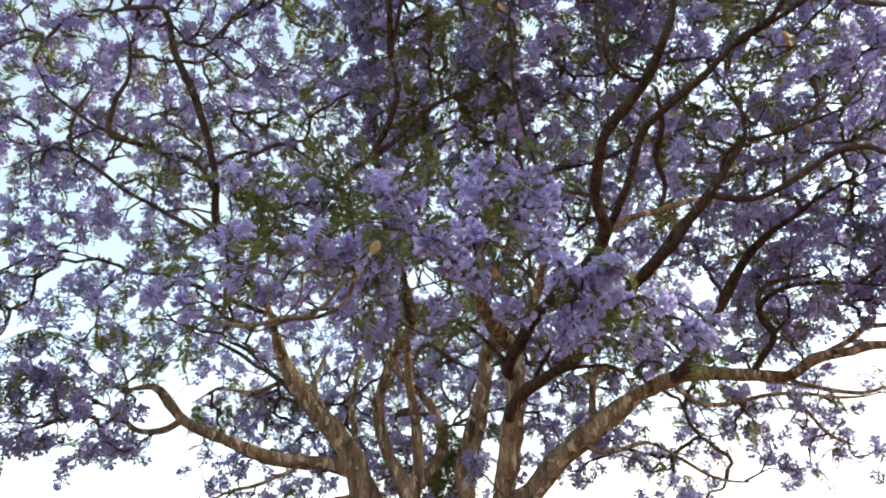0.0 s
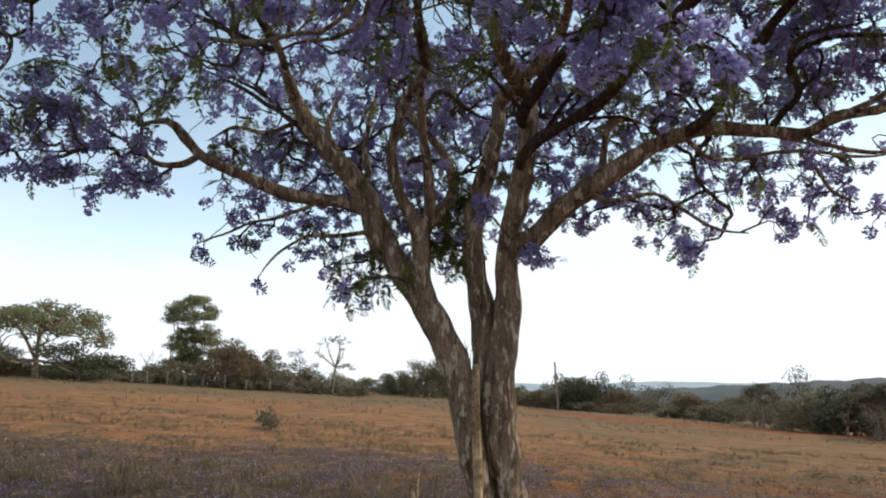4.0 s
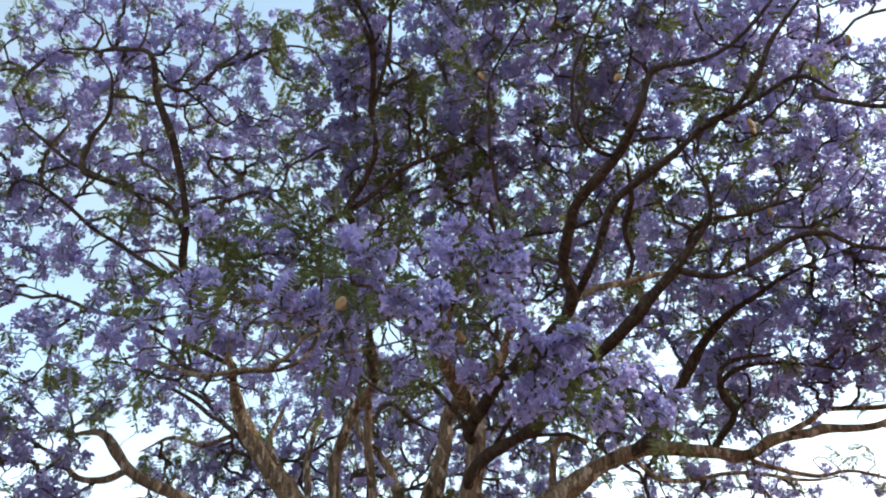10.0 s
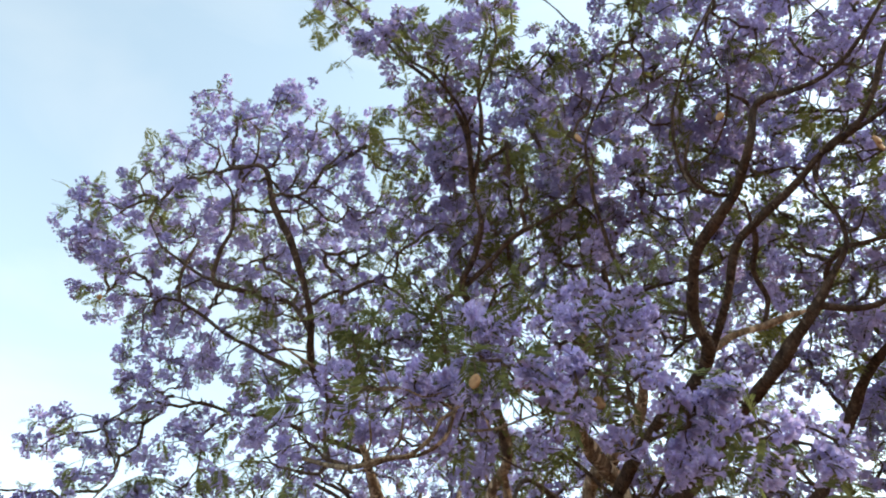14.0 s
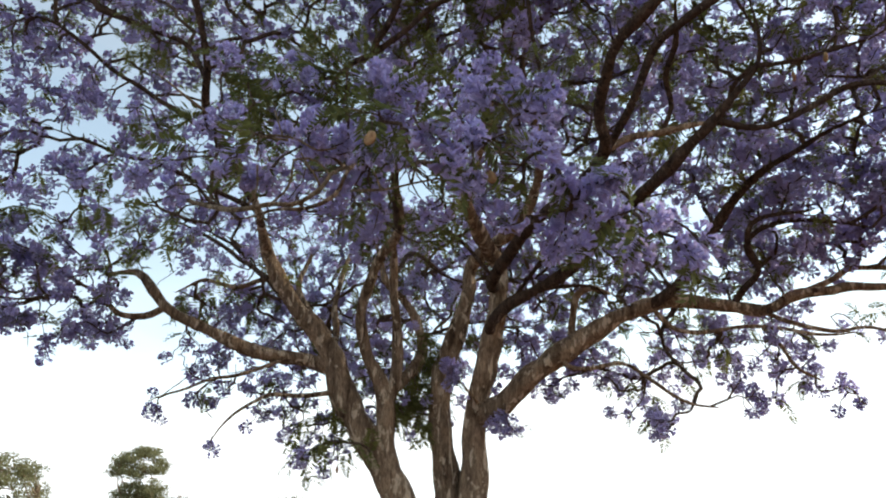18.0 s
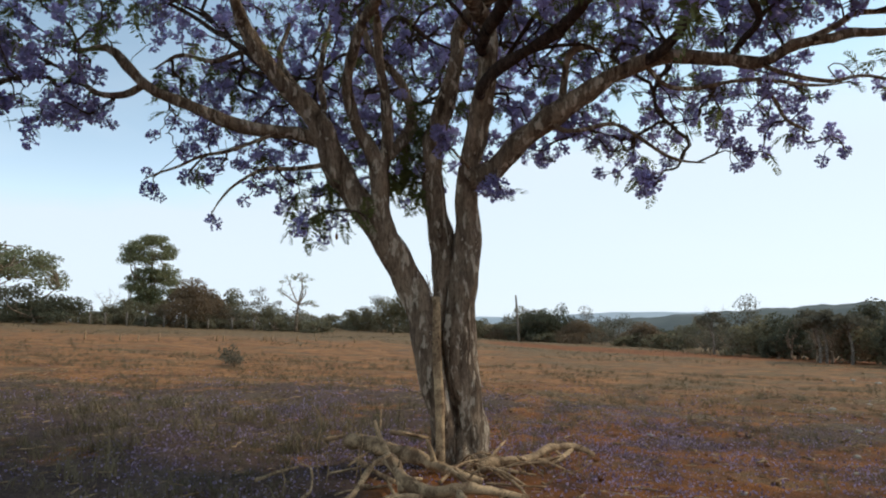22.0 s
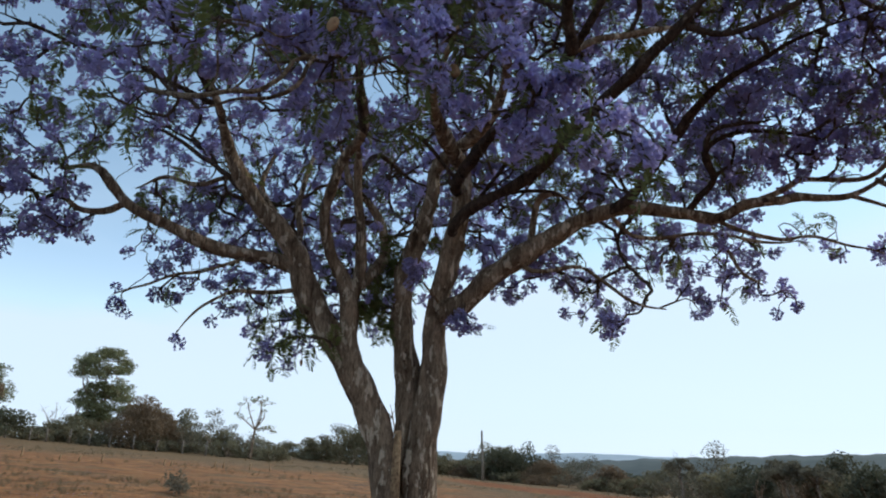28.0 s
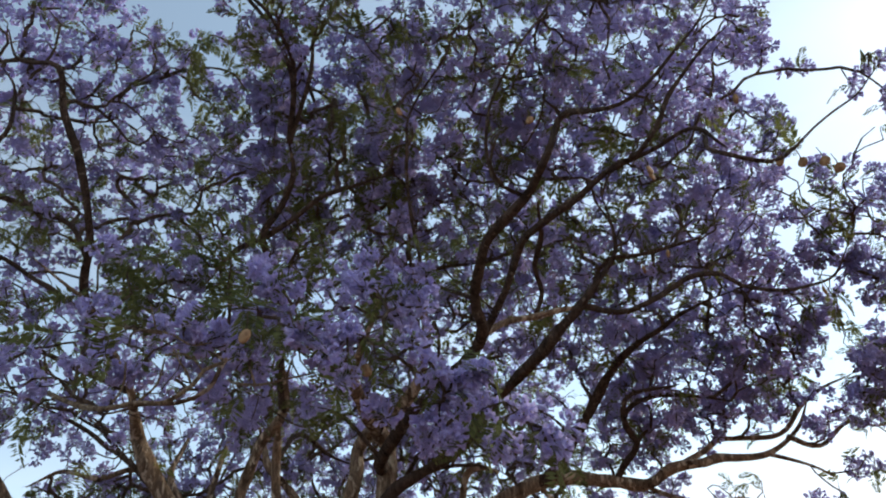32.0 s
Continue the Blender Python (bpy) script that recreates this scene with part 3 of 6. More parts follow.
limb("limb", [(0.47, 7.54, 2.99, 0.147), (0.78, 7.48, 3.13, 0.146), (1.07, 7.42, 3.44, 0.146), (1.47, 7.30, 3.73, 0.138), (1.94, 7.15, 3.99, 0.117), (2.34, 7.00, 4.15, 0.100), (2.68, 6.90, 4.20, 0.089), (3.15, 6.80, 4.12, 0.082), (3.51, 6.70, 4.05, 0.072), (3.79, 6.60, 4.18, 0.060), (4.16, 6.50, 4.21, 0.054), (4.30, 6.45, 4.24, 0.058), (4.81, 6.35, 4.26, 0.055), (5.20, 6.20, 4.49, 0.049), (5.30, 6.00, 4.72, 0.023)])
limb("limb", [(5.08, 6.25, 4.42, 0.036), (5.39, 6.20, 4.29, 0.029), (5.77, 6.10, 4.52, 0.023), (6.05, 6.00, 4.46, 0.016), (6.32, 5.90, 4.56, 0.013)])
limb("limb", [(3.80, 6.60, 4.18, 0.039), (4.27, 6.60, 4.39, 0.036), (4.46, 6.50, 4.49, 0.033), (5.15, 6.40, 4.53, 0.030), (5.41, 6.20, 4.81, 0.027), (5.97, 5.90, 5.06, 0.020)])
limb("upper_limb", [(3.19, 6.79, 4.11, 0.045), (3.30, 6.60, 4.28, 0.042), (3.40, 6.50, 4.41, 0.039), (3.24, 6.30, 4.62, 0.038), (3.38, 6.10, 4.75, 0.035), (3.66, 5.90, 4.74, 0.028), (4.09, 5.60, 4.50, 0.019)])
limb("limb", [(2.37, 6.99, 4.16, 0.028), (2.65, 7.00, 3.89, 0.027), (3.10, 6.90, 3.87, 0.024), (3.54, 6.80, 3.89, 0.024), (3.99, 6.70, 3.79, 0.020), (4.39, 6.60, 3.79, 0.017)])
limb("limb", [(3.50, 6.81, 3.88, 0.024), (3.66, 6.80, 3.69, 0.023), (3.78, 6.80, 3.45, 0.020), (3.99, 6.80, 3.32, 0.014)])
limb("limb", [(3.44, 6.72, 4.06, 0.026), (3.80, 6.70, 3.90, 0.025), (4.17, 6.65, 3.82, 0.022), (4.58, 6.60, 3.85, 0.019), (4.97, 6.40, 3.67, 0.016), (5.15, 6.30, 3.57, 0.009)])
limb("limb", [(4.82, 6.35, 4.26, 0.026), (5.18, 6.20, 4.08, 0.019), (5.33, 6.10, 3.89, 0.012)])
limb("limb", [(1.39, 7.32, 3.67, 0.030), (1.52, 7.20, 3.48, 0.027), (2.08, 7.20, 3.54, 0.024), (2.38, 7.15, 3.31, 0.024), (2.67, 7.10, 3.11, 0.020), (2.99, 7.05, 3.06, 0.017)])
limb("limb", [(1.52, 7.29, 3.76, 0.054), (1.56, 7.30, 4.07, 0.047), (1.61, 7.20, 4.33, 0.043), (1.76, 7.10, 4.40, 0.040), (1.95, 7.00, 4.29, 0.033)])
limb("upper_limb", [(2.37, 6.99, 4.16, 0.080), (2.60, 6.80, 4.30, 0.077), (2.79, 6.55, 4.58, 0.070), (2.90, 6.30, 4.78, 0.066), (3.01, 6.00, 4.98, 0.059), (3.16, 5.70, 5.13, 0.049), (3.43, 5.40, 5.22, 0.036), (3.71, 5.10, 5.32, 0.027), (3.99, 4.80, 5.34, 0.018)])
limb("upper_limb", [(0.67, 7.46, 3.95, 0.069), (0.60, 7.20, 3.92, 0.063), (0.76, 7.15, 4.12, 0.085), (1.14, 6.90, 4.31, 0.081), (1.47, 6.50, 4.45, 0.075), (1.65, 5.80, 4.52, 0.066), (1.82, 5.00, 4.54, 0.062), (2.00, 4.70, 4.69, 0.062), (2.18, 4.50, 4.84, 0.059), (2.36, 4.30, 5.03, 0.047), (2.50, 4.20, 5.21, 0.035), (2.50, 4.10, 5.46, 0.028), (2.44, 4.00, 5.76, 0.021)])
limb("upper_limb", [(2.21, 4.50, 4.87, 0.040), (2.49, 4.40, 4.73, 0.034), (2.77, 4.30, 4.80, 0.032), (3.13, 4.20, 4.99, 0.030), (3.35, 4.05, 4.92, 0.024), (3.50, 4.05, 4.80, 0.022), (3.90, 3.93, 4.72, 0.020), (4.29, 3.86, 4.85, 0.017), (4.47, 3.73, 5.15, 0.013)])
limb("upper_limb", [(2.49, 4.20, 5.19, 0.026), (2.68, 4.10, 5.15, 0.023), (2.92, 4.00, 5.18, 0.020), (3.13, 3.87, 5.19, 0.013)])
limb("upper_limb", [(0.70, 7.42, 4.46, 0.099), (0.62, 7.10, 4.45, 0.090), (0.80, 6.60, 4.62, 0.080), (1.04, 5.70, 4.63, 0.069), (1.18, 4.80, 4.45, 0.060), (1.21, 4.20, 4.34, 0.058), (1.12, 3.93, 4.48, 0.052), (1.11, 3.53, 4.65, 0.047), (1.24, 3.26, 4.75, 0.044), (1.37, 3.06, 4.83, 0.040), (1.43, 2.79, 4.93, 0.032), (1.58, 2.72, 5.25, 0.029), (1.74, 2.51, 5.06, 0.027), (1.91, 2.38, 5.05, 0.025), (2.13, 2.18, 5.24, 0.021), (2.32, 1.98, 5.42, 0.016), (2.46, 1.84, 5.75, 0.013)])
limb("upper_limb", [(1.22, 4.20, 4.35, 0.039), (1.33, 3.93, 4.52, 0.038), (1.44, 3.60, 4.79, 0.036), (1.57, 3.39, 4.84, 0.037), (1.83, 3.19, 4.98, 0.035), (2.06, 2.99, 5.09, 0.028), (2.13, 2.85, 5.06, 0.025), (2.35, 2.58, 5.38, 0.021), (2.55, 2.38, 5.61, 0.017), (2.77, 2.11, 5.72, 0.013)])
limb("upper_limb", [(2.00, 3.05, 5.06, 0.024), (2.26, 2.85, 5.11, 0.021), (2.47, 2.65, 5.12, 0.019), (2.57, 2.51, 4.80, 0.015)])
limb("upper_limb", [(2.51, 2.60, 4.99, 0.019), (2.40, 2.45, 4.67, 0.018), (2.63, 2.31, 4.49, 0.016), (2.89, 2.18, 4.62, 0.010), (3.18, 2.04, 4.80, 0.009), (3.35, 1.91, 4.98, 0.007)])
limb("limb", [(1.21, 4.20, 4.34, 0.032), (1.47, 4.30, 4.54, 0.033), (1.79, 4.40, 4.68, 0.032), (2.13, 4.50, 4.83, 0.031)])
limb("upper_limb", [(1.73, 4.40, 4.67, 0.023), (1.79, 4.30, 4.83, 0.025), (1.69, 4.10, 4.96, 0.027), (1.67, 3.73, 5.01, 0.025), (1.56, 3.46, 5.10, 0.018)])
limb("upper_limb", [(1.35, 3.12, 4.82, 0.019), (1.17, 3.06, 4.84, 0.018), (1.06, 2.92, 4.91, 0.016), (1.10, 2.79, 5.06, 0.013)])
limb("upper_limb", [(-2.38, 5.40, 5.83, 0.035), (-2.66, 5.40, 6.24, 0.033), (-3.01, 5.25, 6.32, 0.033), (-3.33, 5.10, 6.34, 0.032), (-3.47, 5.05, 6.44, 0.035), (-3.42, 4.95, 6.74, 0.033), (-3.29, 4.85, 7.04, 0.030), (-3.35, 4.75, 7.46, 0.024), (-3.54, 4.70, 7.78, 0.019)])
limb("upper_limb", [(-3.17, 5.17, 6.33, 0.023), (-3.50, 5.10, 6.47, 0.024), (-3.95, 5.10, 6.76, 0.021), (-4.29, 5.10, 7.11, 0.019), (-4.61, 5.10, 7.58, 0.013)])
limb("upper_limb", [(-2.33, 5.94, 5.46, 0.037), (-3.12, 6.00, 6.01, 0.032), (-3.61, 5.90, 6.28, 0.029), (-4.15, 5.80, 6.68, 0.026), (-4.46, 5.70, 6.81, 0.020), (-5.00, 5.50, 6.81, 0.013)])
limb("upper_limb", [(-0.63, 4.70, 5.61, 0.034), (-0.83, 4.70, 5.48, 0.034), (-0.95, 4.70, 5.29, 0.025), (-1.04, 4.70, 5.11, 0.020)])
limb("upper_limb", [(-0.61, 4.70, 5.63, 0.034), (-0.38, 4.60, 5.77, 0.031), (-0.14, 4.50, 5.98, 0.029), (0.16, 4.40, 6.08, 0.021), (0.51, 4.20, 6.03, 0.015)])
limb("limb", [(-1.82, 7.22, 4.43, 0.028), (-2.11, 7.40, 4.46, 0.032), (-2.40, 7.50, 4.41, 0.029), (-2.82, 7.60, 4.52, 0.026), (-3.14, 7.60, 4.36, 0.020)])
limb("limb", [(-1.04, 7.45, 3.20, 0.031), (-1.45, 7.20, 3.07, 0.027), (-1.73, 7.10, 3.05, 0.024), (-2.00, 7.00, 2.89, 0.018), (-2.15, 6.95, 2.73, 0.015), (-2.23, 6.90, 2.53, 0.012)])
limb("limb", [(-1.62, 7.29, 3.52, 0.025), (-2.03, 7.10, 3.28, 0.021), (-2.35, 7.00, 3.20, 0.018), (-2.61, 6.90, 3.03, 0.015), (-2.85, 6.80, 2.87, 0.011)])
limb("upper_limb", [(-2.04, 6.62, 5.00, 0.038), (-2.65, 6.50, 5.24, 0.035), (-3.16, 6.40, 5.43, 0.029), (-3.79, 6.30, 5.55, 0.022), (-4.44, 6.30, 5.81, 0.016)])
limb("upper_limb", [(-1.97, 7.31, 4.45, 0.038), (-2.50, 7.60, 4.85, 0.033), (-2.89, 7.60, 5.13, 0.026), (-3.37, 7.50, 5.29, 0.019)])
limb("upper_limb", [(0.70, 7.43, 4.27, 0.030), (1.19, 7.20, 4.38, 0.026), (1.72, 7.00, 4.40, 0.022), (1.86, 6.90, 4.22, 0.015)])
limb("upper_limb", [(0.64, 7.05, 4.46, 0.032), (0.28, 6.80, 4.74, 0.029), (0.03, 6.60, 4.79, 0.022), (-0.34, 6.50, 4.75, 0.015)])
limb("upper_limb", [(0.89, 7.34, 4.32, 0.032), (1.15, 6.80, 4.59, 0.028), (1.45, 6.40, 4.73, 0.024), (1.83, 6.00, 4.78, 0.017)])
limb("upper_limb", [(3.25, 6.68, 4.21, 0.037), (3.31, 6.30, 4.34, 0.034), (3.13, 6.10, 4.55, 0.033), (3.18, 5.90, 4.70, 0.030), (3.59, 5.60, 4.70, 0.021)])
limb("upper_limb", [(-1.46, 7.34, 3.95, 0.040), (-2.29, 7.80, 4.77, 0.040), (-2.69, 8.00, 5.19, 0.034), (-3.09, 8.20, 5.46, 0.024)])
limb("upper_limb", [(-0.50, 7.24, 4.54, 0.034), (-0.32, 7.80, 5.07, 0.036), (0.04, 8.20, 4.99, 0.030), (0.35, 8.50, 4.95, 0.023)])
limb("limb", [(-0.42, 5.20, 4.73, 0.029), (-0.52, 4.20, 4.20, 0.021), (-0.52, 3.26, 3.52, 0.015), (-0.59, 3.19, 3.31, 0.014), (-0.74, 3.26, 3.24, 0.014), (-0.96, 3.39, 3.30, 0.013), (-1.26, 3.60, 3.37, 0.010)])
limb("limb", [(-0.50, 5.68, 5.32, 0.028), (-0.46, 5.60, 4.97, 0.025), (-0.28, 4.80, 4.53, 0.019), (-0.01, 3.73, 3.91, 0.013), (0.18, 3.05, 3.53, 0.009), (0.40, 2.79, 3.40, 0.006)])
limb("limb", [(1.04, 5.70, 4.63, 0.025), (1.03, 4.60, 3.94, 0.018), (0.95, 3.46, 3.44, 0.012), (0.95, 2.92, 3.17, 0.007)])
limb("limb", [(-0.52, 3.26, 3.52, 0.010), (-0.69, 3.05, 3.54, 0.009), (-0.91, 3.05, 3.57, 0.008), (-1.10, 3.05, 3.61, 0.006)])
limb("limb", [(-0.28, 4.80, 4.53, 0.017), (-0.25, 3.73, 4.08, 0.012), (-0.30, 2.92, 3.65, 0.008), (-0.49, 2.79, 3.59, 0.006)])
limb("limb", [(0.50, 7.53, 3.12, 0.032), (0.43, 7.25, 3.14, 0.022), (0.30, 7.12, 3.25, 0.015)])
limb("limb", [(-1.98, 5.60, 4.98, 0.025), (-1.82, 4.50, 4.66, 0.019), (-2.01, 4.20, 4.72, 0.016), (-2.17, 4.10, 4.82, 0.011)])
limb("upper_limb", [(-0.43, 4.02, 6.24, 0.024), (-0.42, 3.53, 6.60, 0.021), (-0.64, 3.19, 6.85, 0.021), (-0.92, 3.12, 7.20, 0.019), (-1.26, 3.05, 7.82, 0.014), (-1.71, 3.05, 8.49, 0.012)])
limb("upper_limb", [(-0.42, 3.58, 6.57, 0.018), (-0.20, 3.26, 6.74, 0.015), (-0.07, 3.12, 7.09, 0.013), (-0.02, 3.05, 7.73, 0.011)])
limb("upper_limb", [(1.16, 3.04, 4.85, 0.018), (1.13, 3.19, 5.12, 0.016), (1.11, 2.92, 5.50, 0.014), (1.30, 2.72, 5.92, 0.013), (1.70, 2.58, 6.61, 0.012), (1.91, 2.38, 7.44, 0.010)])
limb("upper_limb", [(1.12, 3.93, 4.48, 0.020), (0.79, 4.20, 4.89, 0.018), (0.66, 4.00, 5.32, 0.019), (0.57, 3.73, 5.72, 0.017), (0.65, 3.46, 6.21, 0.015), (0.93, 3.19, 6.67, 0.013), (1.21, 2.99, 7.29, 0.011)])


def root_flare(angle, reach, r):
    a = radians(angle)
    c, s = math.cos(a), math.sin(a)
    x0, y0 = 0.3, 7.55
    limb("root", [(x0 + 0.06 * c, y0 + 0.05 * s, 0.26, r * 0.8), (x0 + 0.20 * c, y0 + 0.17 * s, 0.0, r), (x0 + 0.34 * c, y0 + 0.30 * s, -0.15, r * 0.9), (x0 + reach * c, y0 + reach * s, -0.28, r * 0.5)])


for angle, reach, r in ((-75, 0.62, 0.10), (-20, 0.7, 0.11), (-125, 0.6, 0.09), (40, 0.7, 0.1), (170, 0.65, 0.1), (-48, 0.6, 0.07)):
    root_flare(angle, reach, r)

# two shoots that stand out of the top
limb("upper_limb", [(-0.43, 4.05, 6.20, 0.036), (-0.43, 3.75, 6.64, 0.032), (-0.62, 3.50, 7.04, 0.027), (-0.98, 3.34, 7.51, 0.023), (-1.32, 3.26, 8.09, 0.018), (-1.68, 3.18, 8.73, 0.014)])
limb("upper_limb", [(-0.43, 4.05, 6.20, 0.030), (-0.30, 3.75, 6.63, 0.025), (-0.28, 3.59, 7.34, 0.021), (-0.13, 3.50, 8.21, 0.017), (-0.07, 3.42, 8.91, 0.012)])

# lumps of the crown: centre and radius
LOBES, FRONT = [], []
# left upper of the crown
LOBES += [(-5.80, 5.70, 8.27, 0.70), (-4.79, 5.60, 7.11, 0.60), (-5.11, 5.60, 8.60, 0.60), (-4.09, 5.20, 9.04, 0.65), (-4.19, 5.00, 10.10, 0.40), (-3.12, 5.00, 8.85, 0.70), (-4.04, 5.40, 7.77, 0.70), (-2.59, 5.20, 7.60, 0.80), (-2.69, 4.90, 9.08, 0.45), (-3.19, 5.60, 7.05, 0.70), (-4.57, 6.30, 6.53, 0.55), (-4.86, 6.40, 6.12, 0.45), (-5.62, 6.00, 7.26, 0.45)]
# top of the crown
LOBES += [(-1.70, 3.05, 8.42, 0.30), (-1.26, 3.05, 7.36, 0.25), (-0.86, 3.05, 7.18, 0.30), (-0.50, 3.05, 6.77, 0.40), (-0.06, 3.05, 7.62, 0.35), (-1.30, 5.20, 8.54, 0.60), (-1.98, 5.30, 8.95, 0.35), (-0.39, 4.90, 8.11, 0.70), (0.38, 4.57, 8.31, 0.55), (-1.55, 5.70, 7.48, 0.80), (-0.69, 5.50, 7.54, 0.80), (0.19, 5.00, 6.99, 0.80)]
# top right of the crown
LOBES += [(0.89, 3.73, 7.81, 0.38), (1.37, 3.45, 8.02, 0.46), (1.07, 3.86, 6.89, 0.62), (1.64, 3.32, 7.11, 0.50), (2.13, 3.19, 7.94, 0.45), (2.51, 3.05, 7.43, 0.49), (2.41, 3.32, 6.51, 0.55), (2.91, 3.05, 6.79, 0.53), (3.67, 2.91, 7.53, 0.52), (2.93, 3.32, 6.00, 0.55), (1.76, 3.86, 6.50, 0.67), (1.04, 4.60, 6.54, 0.80), (2.59, 2.65, 8.58, 0.50), (3.47, 2.51, 8.43, 0.49), (1.87, 2.91, 9.19, 0.43), (2.17, 3.45, 7.00, 0.46), (1.80, 3.32, 6.46, 0.37), (2.08, 3.45, 6.30, 0.37), (2.82, 2.91, 7.83, 0.43), (1.66, 3.19, 8.49, 0.40)]
LOBES += [(2.57, 3.19, 5.99, 0.36)]
# right of the crown
LOBES += [(2.43, 3.05, 6.00, 0.53), (3.08, 2.78, 6.13, 0.38), (2.92, 3.19, 5.58, 0.45), (3.40, 2.65, 6.27, 0.25), (3.17, 4.13, 5.62, 0.64), (3.80, 3.86, 5.51, 0.48), (4.45, 3.86, 5.48, 0.48), (5.08, 3.86, 5.80, 0.38), (5.52, 4.13, 5.23, 0.49), (5.58, 4.60, 4.74, 0.60), (5.08, 4.80, 4.92, 0.60), (4.57, 5.10, 5.17, 0.65), (5.67, 5.40, 4.69, 0.50), (5.00, 5.90, 4.86, 0.60), (4.03, 5.60, 5.11, 0.70), (3.25, 5.80, 5.13, 0.75), (2.55, 4.80, 5.40, 0.75), (3.56, 5.00, 5.33, 0.65), (3.95, 2.24, 5.68, 0.19), (1.85, 3.32, 6.63, 0.46)]
LOBES += [(2.25, 3.05, 6.47, 0.44), (2.72, 2.91, 6.50, 0.43), (1.77, 3.86, 6.79, 0.58), (2.96, 2.91, 5.77, 0.35), (3.31, 2.65, 5.81, 0.21), (3.73, 2.38, 5.47, 0.13), (3.57, 2.65, 5.81, 0.15), (3.84, 2.51, 6.00, 0.12), (3.96, 2.38, 5.28, 0.12), (6.02, 4.13, 4.90, 0.59), (6.49, 4.80, 4.55, 0.60)]
# right under of the crown
LOBES += [(5.57, 6.10, 3.97, 0.30), (5.27, 6.40, 3.73, 0.30), (6.12, 6.00, 4.07, 0.25), (4.39, 6.50, 3.90, 0.25), (3.89, 6.90, 3.87, 0.35), (3.51, 6.60, 4.54, 0.70), (4.54, 6.40, 4.76, 0.60)]
# front of the crown
FRONT += [(-1.09, 3.15, 3.55, 0.25), (-1.38, 3.43, 3.85, 0.21), (-0.71, 3.02, 3.60, 0.12), (-0.45, 2.89, 3.55, 0.24), (-0.21, 2.89, 3.61, 0.24), (-0.03, 2.75, 3.33, 0.20), (0.11, 2.75, 3.29, 0.24), (0.30, 2.75, 3.31, 0.22), (0.45, 3.02, 3.78, 0.27), (0.59, 2.89, 3.24, 0.24), (0.74, 2.89, 3.14, 0.22), (0.97, 2.89, 3.16, 0.20), (1.05, 2.89, 3.00, 0.20), (0.82, 2.89, 2.96, 0.20), (0.61, 3.02, 3.09, 0.18), (-1.59, 3.56, 3.53, 0.24), (-1.98, 3.96, 3.85, 0.22), (-1.14, 3.69, 4.43, 0.26), (-0.82, 3.83, 4.66, 0.24), (-0.10, 3.70, 4.57, 0.26)]
FRONT += [(0.26, 3.29, 4.05, 0.25), (-0.27, 2.89, 3.39, 0.16), (0.48, 3.02, 3.16, 0.18), (1.22, 3.02, 2.99, 0.16), (0.93, 3.02, 2.92, 0.15)]
# front low of the crown
FRONT += [(0.29, 7.20, 3.28, 0.20), (0.34, 7.15, 3.32, 0.17), (0.25, 7.20, 3.40, 0.15), (0.28, 7.20, 3.16, 0.15), (0.39, 7.25, 3.18, 0.12), (0.20, 7.30, 3.45, 0.12), (0.80, 7.30, 2.78, 0.12), (0.73, 7.30, 2.87, 0.10)]
# corner of the crown
LOBES += [(4.24, 3.15, 8.64, 0.32), (3.85, 3.02, 7.38, 0.29), (3.84, 2.89, 8.62, 0.27), (4.52, 2.89, 8.70, 0.31), (3.65, 3.29, 8.56, 0.28)]
# right edge of the crown
LOBES += [(4.69, 4.20, 5.43, 0.40), (5.06, 4.20, 5.08, 0.45), (5.40, 3.96, 5.44, 0.35), (5.37, 5.10, 4.71, 0.42), (6.02, 5.30, 4.54, 0.42), (5.31, 5.70, 4.45, 0.35), (4.22, 3.02, 5.25, 0.20), (4.20, 2.75, 5.36, 0.16), (4.38, 3.43, 5.25, 0.29), (5.55, 4.30, 4.82, 0.45), (4.95, 5.50, 4.87, 0.40), (4.66, 6.10, 4.50, 0.40), (5.78, 6.00, 4.34, 0.25)]
# low twigs of the crown
LOBES += [(2.71, 7.20, 3.13, 0.14), (3.03, 7.15, 3.08, 0.15), (3.43, 7.10, 3.13, 0.16), (3.82, 6.90, 3.44, 0.18), (4.05, 6.90, 3.35, 0.16), (2.42, 7.25, 3.36, 0.14)]
# behind fork of the crown
LOBES += [(-0.71, 7.90, 3.98, 0.30), (-0.44, 7.85, 3.62, 0.26), (-0.17, 7.80, 3.73, 0.26), (-0.18, 7.75, 3.32, 0.20), (-0.03, 7.85, 4.09, 0.26), (-0.51, 7.85, 3.35, 0.20), (-0.85, 7.90, 3.64, 0.24), (0.18, 8.10, 4.10, 0.42), (-0.04, 8.10, 3.68, 0.36), (0.55, 8.30, 4.45, 0.42), (-0.32, 8.20, 4.00, 0.36), (-0.46, 8.00, 3.24, 0.25), (-0.05, 8.00, 3.20, 0.20), (-0.78, 7.80, 2.77, 0.20), (-1.02, 7.60, 2.77, 0.20), (-0.17, 8.50, 4.84, 0.45), (0.98, 8.40, 4.26, 0.40)]
